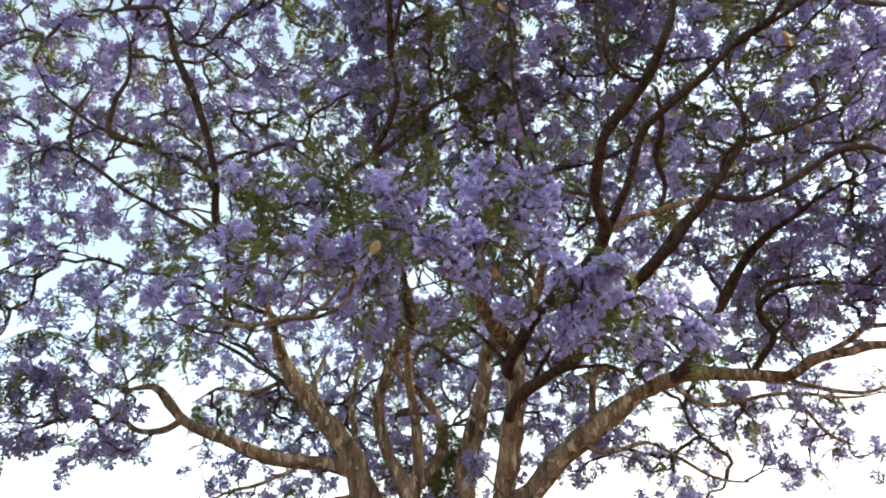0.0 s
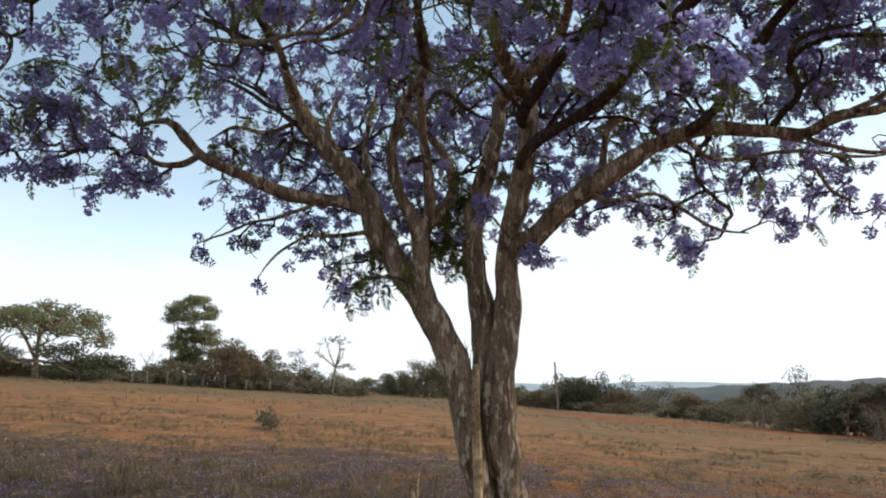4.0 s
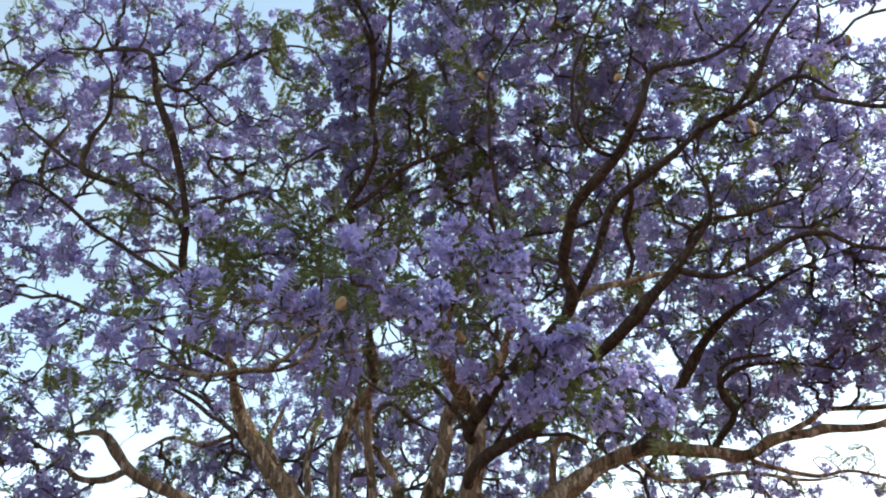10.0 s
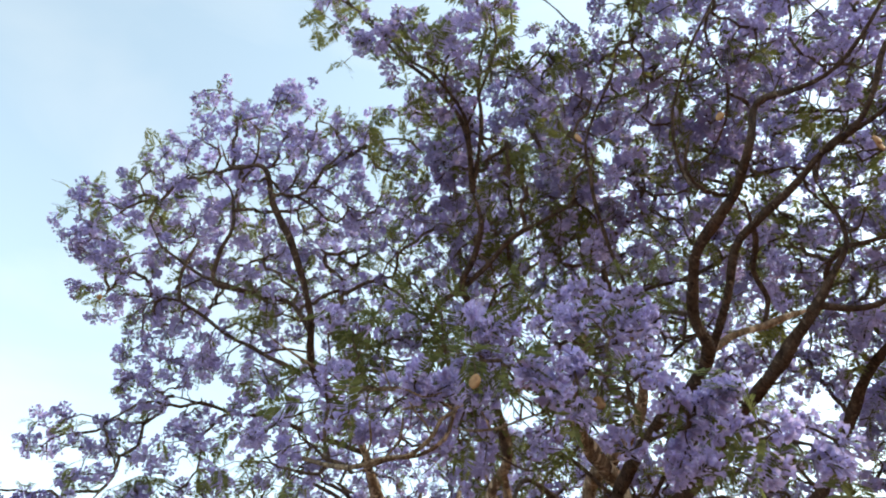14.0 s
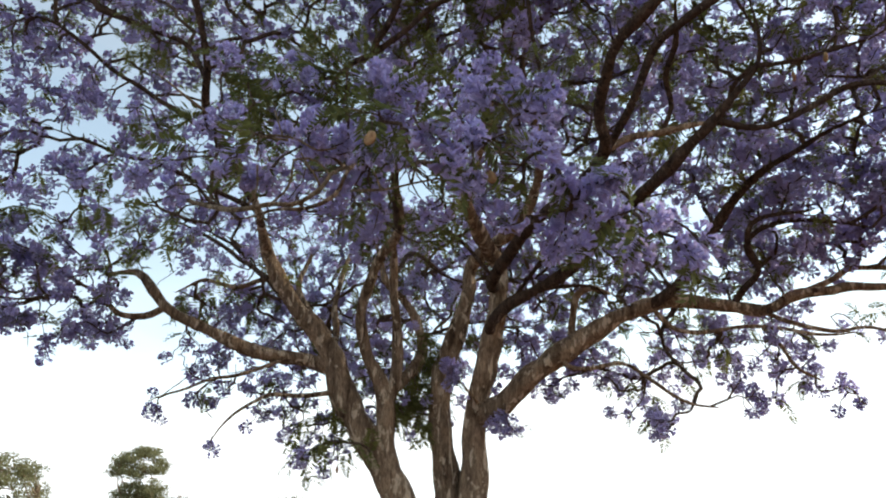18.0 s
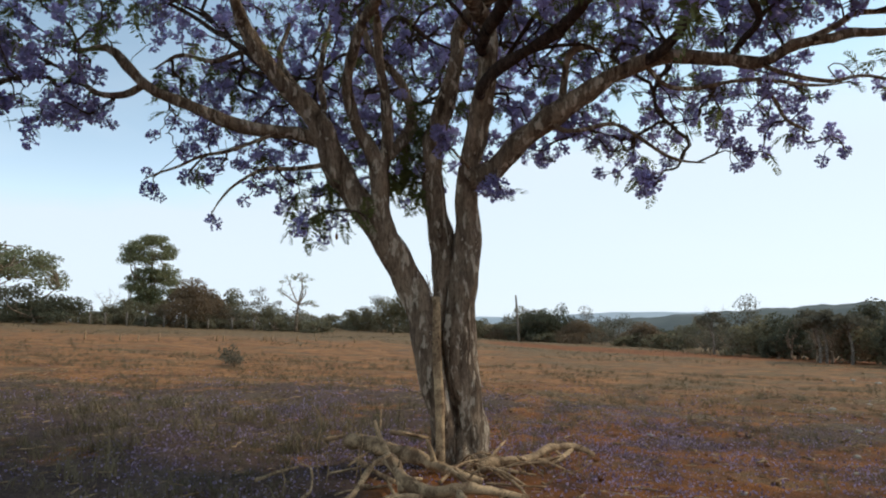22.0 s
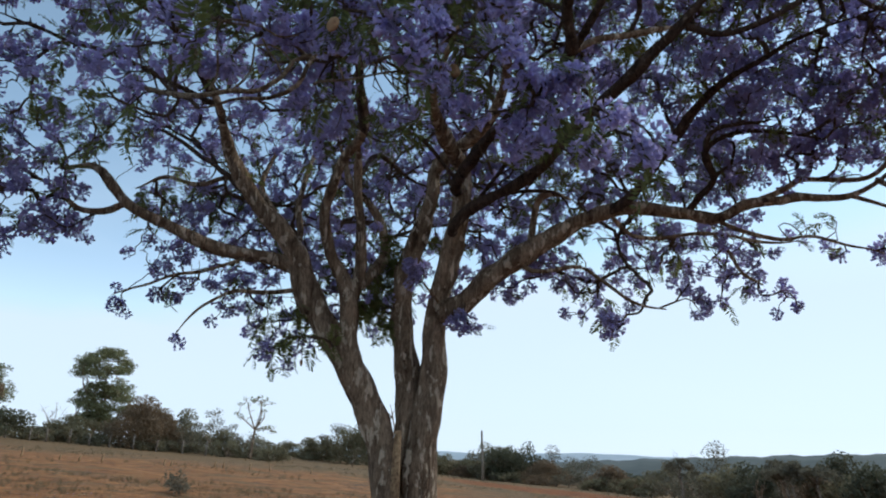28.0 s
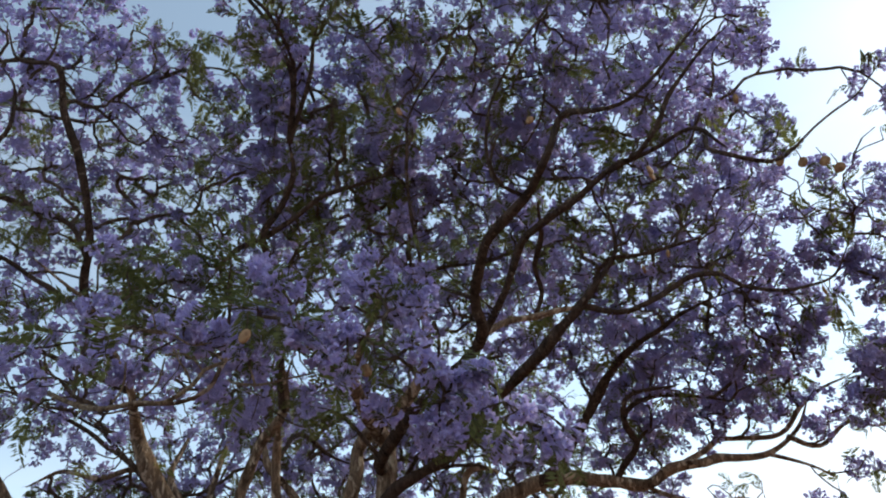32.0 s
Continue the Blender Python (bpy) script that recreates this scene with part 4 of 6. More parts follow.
# under front of the crown
LOBES += [(-1.41, 4.50, 4.32, 0.42), (-1.01, 4.30, 4.28, 0.42), (-0.68, 4.40, 4.27, 0.42), (-1.69, 4.70, 4.23, 0.40), (-1.30, 4.90, 4.11, 0.40), (-0.34, 4.70, 4.27, 0.36), (-0.96, 5.10, 4.19, 0.40), (-2.15, 5.70, 4.30, 0.40), (-0.52, 4.60, 4.66, 0.40), (-0.65, 4.30, 3.97, 0.35), (-0.24, 4.50, 3.96, 0.38), (0.19, 4.50, 3.93, 0.36), (-0.94, 4.10, 3.79, 0.30), (0.58, 4.60, 3.87, 0.30), (-1.42, 4.50, 3.92, 0.30), (-0.57, 5.60, 4.18, 0.35), (0.01, 5.60, 4.21, 0.35)]
# mid of the crown
LOBES += [(-2.07, 5.30, 5.88, 0.60), (-1.58, 5.70, 6.74, 0.70), (-0.88, 5.70, 7.59, 0.80), (0.10, 5.50, 6.46, 0.80), (-0.11, 5.30, 7.59, 0.80), (0.72, 4.90, 6.83, 0.70), (0.97, 5.00, 5.82, 0.70), (-1.53, 5.70, 7.93, 0.70)]
# dome of the crown
LOBES += [(-4.32, 5.10, 8.44, 0.75), (-3.24, 5.10, 8.36, 0.75), (-2.18, 5.10, 8.28, 0.75), (-1.13, 5.10, 8.20, 0.75), (-0.09, 5.10, 8.13, 0.75), (0.94, 5.10, 8.05, 0.75), (1.95, 5.10, 7.98, 0.75), (2.95, 5.10, 7.90, 0.75), (3.93, 5.10, 7.83, 0.75), (4.91, 5.10, 7.76, 0.75), (-4.49, 5.70, 7.93, 0.75), (-3.38, 5.70, 7.85, 0.75), (-2.28, 5.70, 7.78, 0.75), (-1.20, 5.70, 7.71, 0.75), (-0.13, 5.70, 7.64, 0.75), (0.93, 5.70, 7.57, 0.75), (1.98, 5.70, 7.50, 0.75), (3.01, 5.70, 7.43, 0.75), (4.03, 5.70, 7.36, 0.75), (5.04, 5.70, 7.29, 0.75)]
LOBES += [(-4.61, 6.30, 7.26, 0.75), (-3.49, 6.30, 7.19, 0.75), (-2.37, 6.30, 7.12, 0.75), (-1.27, 6.30, 7.06, 0.75), (-0.17, 6.30, 6.99, 0.75), (0.91, 6.30, 6.92, 0.75), (1.98, 6.30, 6.86, 0.75), (3.03, 6.30, 6.80, 0.75), (4.08, 6.30, 6.73, 0.75), (5.12, 6.30, 6.67, 0.75), (-3.34, 6.90, 6.56, 0.75), (-2.21, 6.90, 6.49, 0.75), (-1.08, 6.90, 6.43, 0.75), (0.03, 6.90, 6.37, 0.75), (1.14, 6.90, 6.31, 0.75), (2.23, 6.90, 6.25, 0.75), (3.31, 6.90, 6.19, 0.75), (4.38, 6.90, 6.13, 0.75)]
# dome right of the crown
LOBES += [(2.16, 3.97, 9.17, 0.59), (2.77, 3.83, 8.47, 0.59), (3.57, 3.70, 8.70, 0.58), (3.96, 3.70, 7.80, 0.58), (2.44, 4.30, 7.82, 0.60), (3.20, 4.30, 7.47, 0.60), (3.76, 4.20, 7.02, 0.60), (2.56, 3.42, 9.54, 0.48), (3.28, 3.29, 9.33, 0.47), (4.06, 3.15, 9.10, 0.46)]
# right fill of the crown
LOBES += [(0.72, 4.30, 7.40, 0.70), (1.28, 4.10, 7.49, 0.60), (1.79, 4.30, 6.80, 0.70), (2.28, 3.96, 6.79, 0.59), (2.87, 3.83, 6.38, 0.59), (2.46, 4.30, 6.22, 0.60), (3.34, 3.96, 6.01, 0.50), (1.29, 4.70, 6.76, 0.70), (0.58, 4.90, 6.99, 0.70), (2.05, 4.90, 6.05, 0.70), (2.96, 4.70, 5.97, 0.60), (3.84, 4.50, 5.52, 0.50), (4.28, 4.30, 5.31, 0.45), (4.34, 3.70, 5.67, 0.29), (5.77, 6.10, 4.52, 0.25), (6.17, 6.00, 4.58, 0.20), (5.23, 6.40, 3.61, 0.20), (5.82, 6.10, 4.05, 0.22), (4.68, 6.60, 3.70, 0.20)]
# left of the crown
LOBES += [(-4.19, 6.30, 5.88, 0.50), (-3.68, 6.10, 6.03, 0.50), (-4.87, 6.30, 6.15, 0.25), (-2.67, 5.60, 5.35, 0.60), (-4.87, 6.40, 5.52, 0.35), (-4.07, 6.30, 4.66, 0.60), (-3.25, 6.30, 4.49, 0.60), (-4.27, 6.20, 4.31, 0.50), (-4.16, 6.30, 3.76, 0.50), (-3.72, 6.60, 3.89, 0.50), (-2.69, 5.60, 4.52, 0.50), (-2.45, 6.60, 4.45, 0.50)]
# left under of the crown
LOBES += [(-3.95, 6.50, 3.86, 0.50), (-3.67, 6.70, 3.76, 0.40), (-4.00, 6.70, 3.45, 0.30), (-2.53, 7.00, 3.21, 0.40), (-2.81, 6.90, 2.95, 0.30), (-2.08, 7.30, 3.37, 0.40), (-1.65, 7.30, 3.17, 0.35), (-2.41, 7.00, 2.46, 0.22), (-2.31, 8.60, 4.46, 0.65), (-2.68, 8.60, 4.92, 0.65), (-1.67, 9.10, 5.11, 0.80), (-1.56, 8.90, 4.32, 0.60), (-1.10, 7.70, 2.79, 0.30), (0.08, 8.40, 4.20, 0.45), (-0.18, 8.10, 3.47, 0.35), (-0.48, 8.70, 4.47, 0.50), (-0.99, 7.90, 2.96, 0.30), (-1.34, 7.60, 2.68, 0.22), (-2.29, 7.00, 2.99, 0.35), (-1.87, 7.20, 2.90, 0.30)]
LOBES += [(-2.75, 7.10, 3.76, 0.30), (-3.38, 6.80, 3.61, 0.30), (-0.83, 8.50, 4.40, 0.50), (-1.91, 9.10, 4.00, 0.45), (-2.23, 8.30, 3.42, 0.30), (-0.98, 9.10, 3.74, 0.40), (-0.36, 9.30, 4.03, 0.45), (1.18, 8.90, 4.04, 0.40), (1.52, 8.30, 3.56, 0.30), (2.03, 8.30, 3.92, 0.40), (2.39, 7.90, 3.37, 0.30), (3.07, 7.70, 3.71, 0.30), (3.45, 7.50, 3.64, 0.25), (0.65, 9.10, 3.79, 0.35)]
# far left of the crown
LOBES += [(-5.83, 6.40, 5.42, 0.40), (-4.99, 6.40, 5.13, 0.45), (-5.79, 6.30, 4.70, 0.45), (-5.03, 6.30, 4.52, 0.45), (-4.48, 6.40, 4.81, 0.45), (-5.78, 6.30, 4.29, 0.35), (-5.01, 6.40, 4.03, 0.45), (-4.40, 6.50, 4.29, 0.45), (-5.14, 6.50, 3.63, 0.30), (-4.56, 6.60, 3.69, 0.30), (-5.77, 6.30, 3.90, 0.30), (-4.08, 6.50, 4.69, 0.45), (-3.88, 6.30, 5.15, 0.35), (-4.07, 6.10, 5.82, 0.30), (-4.56, 6.00, 6.55, 0.30), (-6.38, 6.20, 4.55, 0.40), (-6.33, 6.50, 5.76, 0.25)]
# left low2 of the crown
LOBES += [(-2.75, 7.20, 3.17, 0.40), (-2.31, 7.40, 3.35, 0.40), (-1.84, 7.70, 3.22, 0.35), (-2.37, 8.30, 4.33, 0.50), (-2.91, 8.10, 4.27, 0.45), (-1.14, 7.60, 2.69, 0.25), (-1.49, 7.70, 2.90, 0.25), (0.10, 8.10, 4.10, 0.35), (-0.33, 8.00, 3.02, 0.30), (-0.82, 8.70, 4.45, 0.50), (-1.40, 8.90, 4.69, 0.50), (0.31, 7.20, 3.12, 0.16), (0.87, 7.60, 2.71, 0.15), (1.64, 8.50, 4.06, 0.45), (2.05, 8.00, 3.70, 0.40), (2.18, 7.50, 3.19, 0.25), (2.70, 7.50, 3.76, 0.35), (3.16, 7.20, 3.86, 0.35), (3.27, 7.00, 3.37, 0.20), (2.44, 7.30, 2.90, 0.14)]
LOBES += [(3.65, 6.90, 3.76, 0.35), (1.33, 8.70, 4.44, 0.50), (-2.34, 7.00, 2.48, 0.16)]
# back low of the crown
LOBES += [(-1.35, 9.60, 5.14, 0.90), (-0.12, 10.10, 5.13, 1.00), (1.55, 9.60, 5.09, 0.90), (1.79, 8.90, 4.03, 0.50), (1.42, 8.60, 3.50, 0.30), (2.18, 8.10, 3.50, 0.35), (2.60, 7.90, 3.65, 0.40), (2.48, 7.60, 3.03, 0.22), (2.89, 7.70, 4.05, 0.50), (3.46, 7.50, 3.97, 0.35), (3.86, 7.30, 3.67, 0.30), (4.02, 7.30, 4.15, 0.40), (4.40, 6.90, 4.11, 0.45), (3.49, 7.10, 3.24, 0.20), (4.28, 6.80, 3.18, 0.20), (0.80, 7.70, 2.82, 0.20)]
# back high of the crown
LOBES += [(-1.84, 10.10, 5.28, 1.00), (-0.20, 10.10, 5.98, 1.10), (1.32, 9.60, 4.96, 0.90), (2.29, 9.10, 5.25, 0.90), (3.32, 8.60, 4.36, 0.50), (-2.43, 9.10, 4.46, 0.70), (-0.89, 9.60, 4.38, 0.80), (0.45, 9.10, 6.07, 1.10), (-1.54, 9.10, 6.17, 1.10), (2.61, 8.10, 5.15, 0.90), (1.59, 8.60, 5.42, 0.90), (3.88, 6.90, 4.83, 0.60), (4.24, 6.90, 4.40, 0.50), (-1.05, 11.30, 6.31, 1.30), (1.01, 11.30, 6.21, 1.30)]
# inner of the crown
LOBES += [(0.16, 6.40, 8.24, 1.00), (1.24, 6.40, 7.66, 1.00), (1.93, 6.90, 6.80, 1.00), (0.73, 6.90, 5.67, 0.90), (2.72, 5.90, 6.65, 0.90), (3.63, 6.40, 5.75, 0.85), (4.09, 5.40, 6.53, 0.80), (-2.11, 6.90, 8.35, 0.90), (-4.14, 6.60, 8.19, 0.80)]
# where leaves outnumber flowers
LEAFY = []
LEAFY += [(0.10, 4.30, 5.94, 0.35), (0.28, 4.00, 6.48, 0.30), (0.93, 4.20, 4.97, 0.30), (-3.26, 6.20, 4.45, 0.30), (-0.91, 4.50, 6.14, 0.25), (-2.83, 4.60, 6.03, 0.22), (-1.31, 3.40, 4.23, 0.16), (-0.61, 3.60, 4.43, 0.20), (-1.04, 3.50, 4.26, 0.16), (-1.85, 4.40, 4.71, 0.25), (-2.81, 5.00, 5.56, 0.30), (-0.84, 3.60, 3.69, 0.20), (0.17, 3.90, 6.27, 0.35), (3.10, 2.50, 4.79, 0.14), (2.93, 2.80, 5.90, 0.15), (5.04, 3.60, 5.21, 0.15)]
LEAFY += [(4.54, 4.20, 4.70, 0.30), (0.74, 6.00, 4.45, 0.25), (-1.62, 4.20, 7.70, 0.30), (0.34, 3.80, 6.25, 0.35), (-2.88, 5.00, 6.41, 0.25), (-1.31, 3.60, 4.38, 0.20), (-0.64, 3.70, 4.49, 0.20), (0.79, 3.90, 4.92, 0.25), (-3.18, 6.20, 4.45, 0.30), (-1.30, 7.40, 4.53, 0.30), (-2.84, 5.60, 4.17, 0.30), (0.09, 7.60, 4.01, 0.30), (-1.09, 7.30, 2.68, 0.30), (-1.35, 7.30, 2.80, 0.25), (0.71, 7.60, 3.20, 0.20), (-0.14, 7.65, 3.56, 0.25)]
LEAFY += [(-0.50, 7.75, 3.56, 0.20), (0.17, 7.90, 3.97, 0.35), (-0.06, 8.00, 4.28, 0.25), (-1.02, 7.00, 2.58, 0.16), (-1.13, 6.95, 2.51, 0.12), (-0.83, 7.10, 2.61, 0.12)]
# masses of leaves in the fork and below the boughs: centre, radius, twig ends
MASSES = [(-0.12, 7.80, 3.20, 0.25, 26), (-0.04, 7.85, 3.65, 0.30, 34), (-0.20, 7.75, 2.98, 0.20, 16), (-0.38, 7.70, 3.05, 0.20, 10), (-1.05, 6.95, 2.47, 0.17, 4), (-1.25, 6.95, 2.42, 0.14, 2), (-0.62, 7.75, 3.30, 0.20, 12),
          (-0.85, 4.50, 4.50, 0.35, 10), (-0.30, 5.10, 4.70, 0.40, 12), (-0.49, 5.00, 6.57, 0.35, 10), (-0.13, 5.00, 6.48, 0.30, 8), (0.30, 5.00, 6.63, 0.35, 10), (-1.31, 3.40, 4.23, 0.15, 3), (-0.61, 3.60, 4.43, 0.15, 4)]
# flowers and leaves mixed along the two shoots at the top
SHOOTS = [(-1.85, 3.18, 9.05, 0.20, 7), (-1.57, 3.18, 8.66, 0.20, 7), (-1.77, 3.18, 8.34, 0.20, 7), (-1.33, 3.18, 7.59, 0.20, 7), (-1.03, 3.26, 8.19, 0.20, 7), (-0.99, 3.26, 7.77, 0.20, 7), (-0.70, 3.26, 7.69, 0.20, 7), (-0.52, 3.34, 7.49, 0.20, 7), (-0.87, 3.34, 6.91, 0.20, 7), (-0.61, 3.42, 6.87, 0.20, 7), (-0.22, 3.42, 8.64, 0.20, 7), (0.07, 3.42, 8.69, 0.20, 7), (-0.31, 3.42, 8.14, 0.20, 7), (-0.04, 3.42, 8.05, 0.20, 7), (-0.13, 3.42, 7.65, 0.20, 7), (-0.27, 3.50, 7.37, 0.20, 7), (0.10, 3.50, 7.35, 0.20, 7), (0.50, 3.50, 7.53, 0.20, 7)]
LEAFY += [m[:4] for m in MASSES]
# parts of the crown that lean away
LOBES += [(-2.5, 9.2, 6.6, 1.2), (2.6, 9.2, 6.4, 1.2), (0.2, 8.4, 8.0, 1.2), (-1.8, 7.4, 7.8, 1.1), (2.2, 7.2, 7.4, 1.1), (3.9, 7.8, 5.6, 0.9), (-3.6, 8.0, 5.6, 0.9)]
# outer end of the long bough
LOBES += [(5.20, 6.20, 4.87, 0.32), (5.70, 6.00, 4.60, 0.30), (5.90, 5.60, 5.02, 0.32), (5.52, 5.60, 5.27, 0.32)]

LOBES += FRONT

UNDER = np.array([0.1, 0.2, 1.5])     # about where the camera stands, under the front of the crown


def crown_targets():
    """Ends of twigs, scattered through the lumps of the crown; thinned by direction from UNDER, and kept out of its
    line to thick limbs.
    """
    out, front = [], []
    for i, (x, y, z, r) in enumerate(LOBES):
        n = max(8, int((1.22 if i >= len(LOBES) - len(FRONT) else 1.0) * (DENSITY * 4.19 * r ** 3 + 60 * r * r)))
        q = rng.normal(size=(n, 3))
        q = q / np.linalg.norm(q, axis=1)[:, None] * (rng.random(n) ** 0.45)[:, None]
        out.append(np.array([x, y, z]) + q * r * np.array([1.1, 1.1, 0.85]))
        front += [i >= len(LOBES) - len(FRONT)] * n
    p, front = np.vstack(out), np.array(front)
    mixed = rng.permutation(len(p))
    p, front = p[mixed], front[mixed]
    gap = np.array([noise.noise(Vector(c * 1.5)) + 0.5 * noise.noise(Vector(c * 4.0)) for c in p])
    ok = (gap > -0.10) | (front & (gap > -0.3))
    p, front = p[ok], front[ok]
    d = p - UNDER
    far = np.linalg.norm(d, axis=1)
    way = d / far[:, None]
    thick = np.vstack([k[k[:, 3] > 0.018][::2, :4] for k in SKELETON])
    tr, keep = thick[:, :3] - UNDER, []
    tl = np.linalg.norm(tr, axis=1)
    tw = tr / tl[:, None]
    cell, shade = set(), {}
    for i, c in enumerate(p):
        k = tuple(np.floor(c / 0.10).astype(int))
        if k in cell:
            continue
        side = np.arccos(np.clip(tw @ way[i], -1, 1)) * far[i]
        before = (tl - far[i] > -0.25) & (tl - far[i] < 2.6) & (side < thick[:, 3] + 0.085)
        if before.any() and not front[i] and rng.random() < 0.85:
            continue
        a = (int(math.atan2(d[i, 0], d[i, 1]) / 0.035), int(math.asin(way[i, 2]) / 0.035))
        rise = math.asin(way[i, 2])
        most = SHADE * float(np.interp(rise, (0.2, 0.36, 0.48, 0.75, 0.9), (0.64, 0.85, 1.35, 1.05, 0.9))) * (1.0 if d[i, 0] > -1.1 or rise < 0.36 else 0.42) * (0.72 if d[i, 0] > 0.9 and rise > 0.5 else 1.0) * (1.22 if -1.4 < d[i, 0] < 0.25 and 0.38 < rise < 0.62 else 1.0)
        weight = (4.5 / far[i]) ** 2
        if shade.get(a, 0) + 0.5 * weight > most * (0.75 + 0.5 * rng.random()) and not front[i]:
            continue
        cell.add(k)
        shade[a] = shade.get(a, 0) + weight
        keep.append(c)
    for x, y, z, r in LEAFY:
        keep += list(np.array([x, y, z]) + rng.normal(size=(2 + int(6 * r), 3)) * r * 0.75)
    for x, y, z, r, n in MASSES:
        keep += list(np.array([x, y, z]) + rng.normal(size=(n, 3)) * r * np.array([0.7, 0.6, 0.6 if n > 9 else 0.25]))
    for x, y, z, r, n in SHOOTS:
        keep += list(np.array([x, y, z]) + rng.normal(size=(n, 3)) * r * 0.55)
    return np.array(keep)


# cap on how thickly twig ends cover one direction from UNDER
SHADE = 3.3
DENSITY = 110
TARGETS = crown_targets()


def grow(targets):
    """Ties every twig end to the nearest wood, from the limbs outwards, and returns the twigs' paths and radii."""
    wood = np.vstack([s[s[:, 3] < 0.13] for s in SKELETON if len(s)])
    n0 = len(wood)
    size = n0 + len(targets) * 8 + len(LOBES) * 40
    pos, dirs, parent = np.zeros((size, 3)), np.zeros((size, 3)), np.full(size, -1)
    pos[:n0], dirs[:n0] = wood[:, :3], wood[:, 4:7]
    count = n0
    near = np.array([np.min(np.sum((wood[:, :3] - t) ** 2, 1)) for t in targets])
    chains = []
    # first a bough to the middle of every lump, then the twigs
    hubs = np.array([l[:3] for l in LOBES if l[3] > 0.28])
    hubs = np.vstack([hubs, hubs + rng.normal(size=hubs.shape) * 0.35])
    far = np.array([np.min(np.sum((wood[:, :3] - t) ** 2, 1)) for t in hubs])
    queue = [(t, True) for t in hubs[np.argsort(far)]] + [(t, False) for t in targets[np.argsort(near)]]
    for t, bough in queue:
        d = t - pos[:count]
        dist = np.sqrt(np.sum(d * d, 1))
        along = np.sum(d * dirs[:count], 1) / (dist + 1e-6)
        cost = dist * (1.35 - 0.35 * along) + np.where(dist < 0.10, 0.5, 0)
        b = int(np.argmin(cost))
        L = dist[b]
        if L > (2.2 if bough else 0.7):
            continue
        k = int(np.clip(round(L / 0.11), 2, 16 if bough else 8))
        out = dirs[b] * 0.5 + d[b] / (L + 1e-6) + np.array([0, 0, 0.15])
        out /= np.linalg.norm(out)
        mid = pos[b] + out * L * 0.5 + rng.normal(size=3) * 0.10 * L
        s = np.arange(1, k + 1)[:, None] / k
        path = (1 - s) ** 2 * pos[b] + 2 * s * (1 - s) * mid + s * s * t
        path[:-1] += rng.normal(size=(k - 1, 3)) * (0.014 if bough else 0.018)
        if bough:
            w = np.sin(np.pi * s) * 0.035 * L
            path += w * np.sin(9.0 * s / max(L, 0.5) * L + rng.random() * 6) * rng.normal(size=3)
        idx = np.arange(count, count + k)
        pos[idx] = path
        full = np.vstack([pos[b], path])
        g = np.diff(full, axis=0)
        dirs[idx] = g / (np.linalg.norm(g, axis=1)[:, None] + 1e-9)
        parent[idx] = np.concatenate([[b], idx[:-1]])
        chains.append((b, idx, bough))
        count += k
    flow = np.zeros(count)
    for b, idx, bough in chains:
        flow[idx[-1]] += 0.0 if bough else 1.0
    for i in range(count - 1, n0 - 1, -1):
        if parent[i] >= n0:
            flow[parent[i]] += flow[i]
    radius = np.minimum(0.0042 * np.maximum(flow, 1) ** 0.43, np.where(pos[:count, 1] < 4.2, 0.012, 0.022))
    pieces, tips = [], []
    for b, idx, bough in chains:
        idx = idx[flow[idx] > 0]
        if not len(idx):
            continue
        r = np.concatenate([[radius[idx[0]] * 1.1], radius[idx]])
        path = np.vstack([pos[b], pos[idx]])
        pieces.append((tube_rings(path, r, 5 if r[0] > 0.011 else 4), [tube_faces(len(path), 5 if r[0] > 0.011 else 4)]))
        if not bough:
            tips.append(np.concatenate([pos[idx[-1]], dirs[idx[-1]]]))
    return pieces, np.array(tips)


twigs, TIPS = grow(TARGETS)
v, f = merged(twigs)
tagged(mesh_object("twigs", v, f, TWIG, tree, "dark thin winding twigs"), kind="stuff")


def bell(sides=4, coarse=False):
    """A flaring flower tube, about 5 cm long, open at its mouth."""
    rings = ((0.005, 0.0), (0.010, 0.022), (0.0185, 0.040)) if coarse else ((0.004, 0.0), (0.009, 0.017), (0.0085, 0.028), (0.0175, 0.040))
    v = [(r * math.cos(2 * math.pi * i / sides), r * math.sin(2 * math.pi * i / sides), z) for r, z in rings for i in range(sides)]
    return np.array(v), tube_faces(len(rings), sides)


def flower_cluster(n, reach, one):
    """A loose panicle of flower bells on one stalk."""
    v, f = one
    each = len(v)
    t = rng.random(n) ** 0.8
    a = rng.random(n) * 6.283
    w = reach * 0.46 * np.sin(np.pi * np.clip(t * 0.85 + 0.15, 0, 1)) * (0.45 + 0.55 * rng.random(n))
    p = np.stack([w * np.cos(a), w * np.sin(a), reach * (t - 0.35)], -1)
    tip = np.stack([np.cos(a), np.sin(a), 0.1 + 0.5 * t], -1)
    m = turned(n, p, 0.9 + 0.45 * rng.random(n), tip, 0.55)
    v, f = stamped([(v, f)], m, np.zeros(n, int))
    k = len(v)
    stalk = np.array([(0.002 * (i % 2), 0.002 * (i // 2 % 2), reach * (i / 10 - 0.45)) for i in range(12)])
    links = [[k + i, k + i + 1, k + i + 3, k + i + 2] for i in range(0, 9)]
    for i in range(n):
        j = k + int(np.clip((t[i] - 0.1) * 10, 0, 10))
        links.append([j, i * each, i * each + 1, j + 1])
    return np.vstack([v, stalk]), np.vstack([f, np.array(links)])


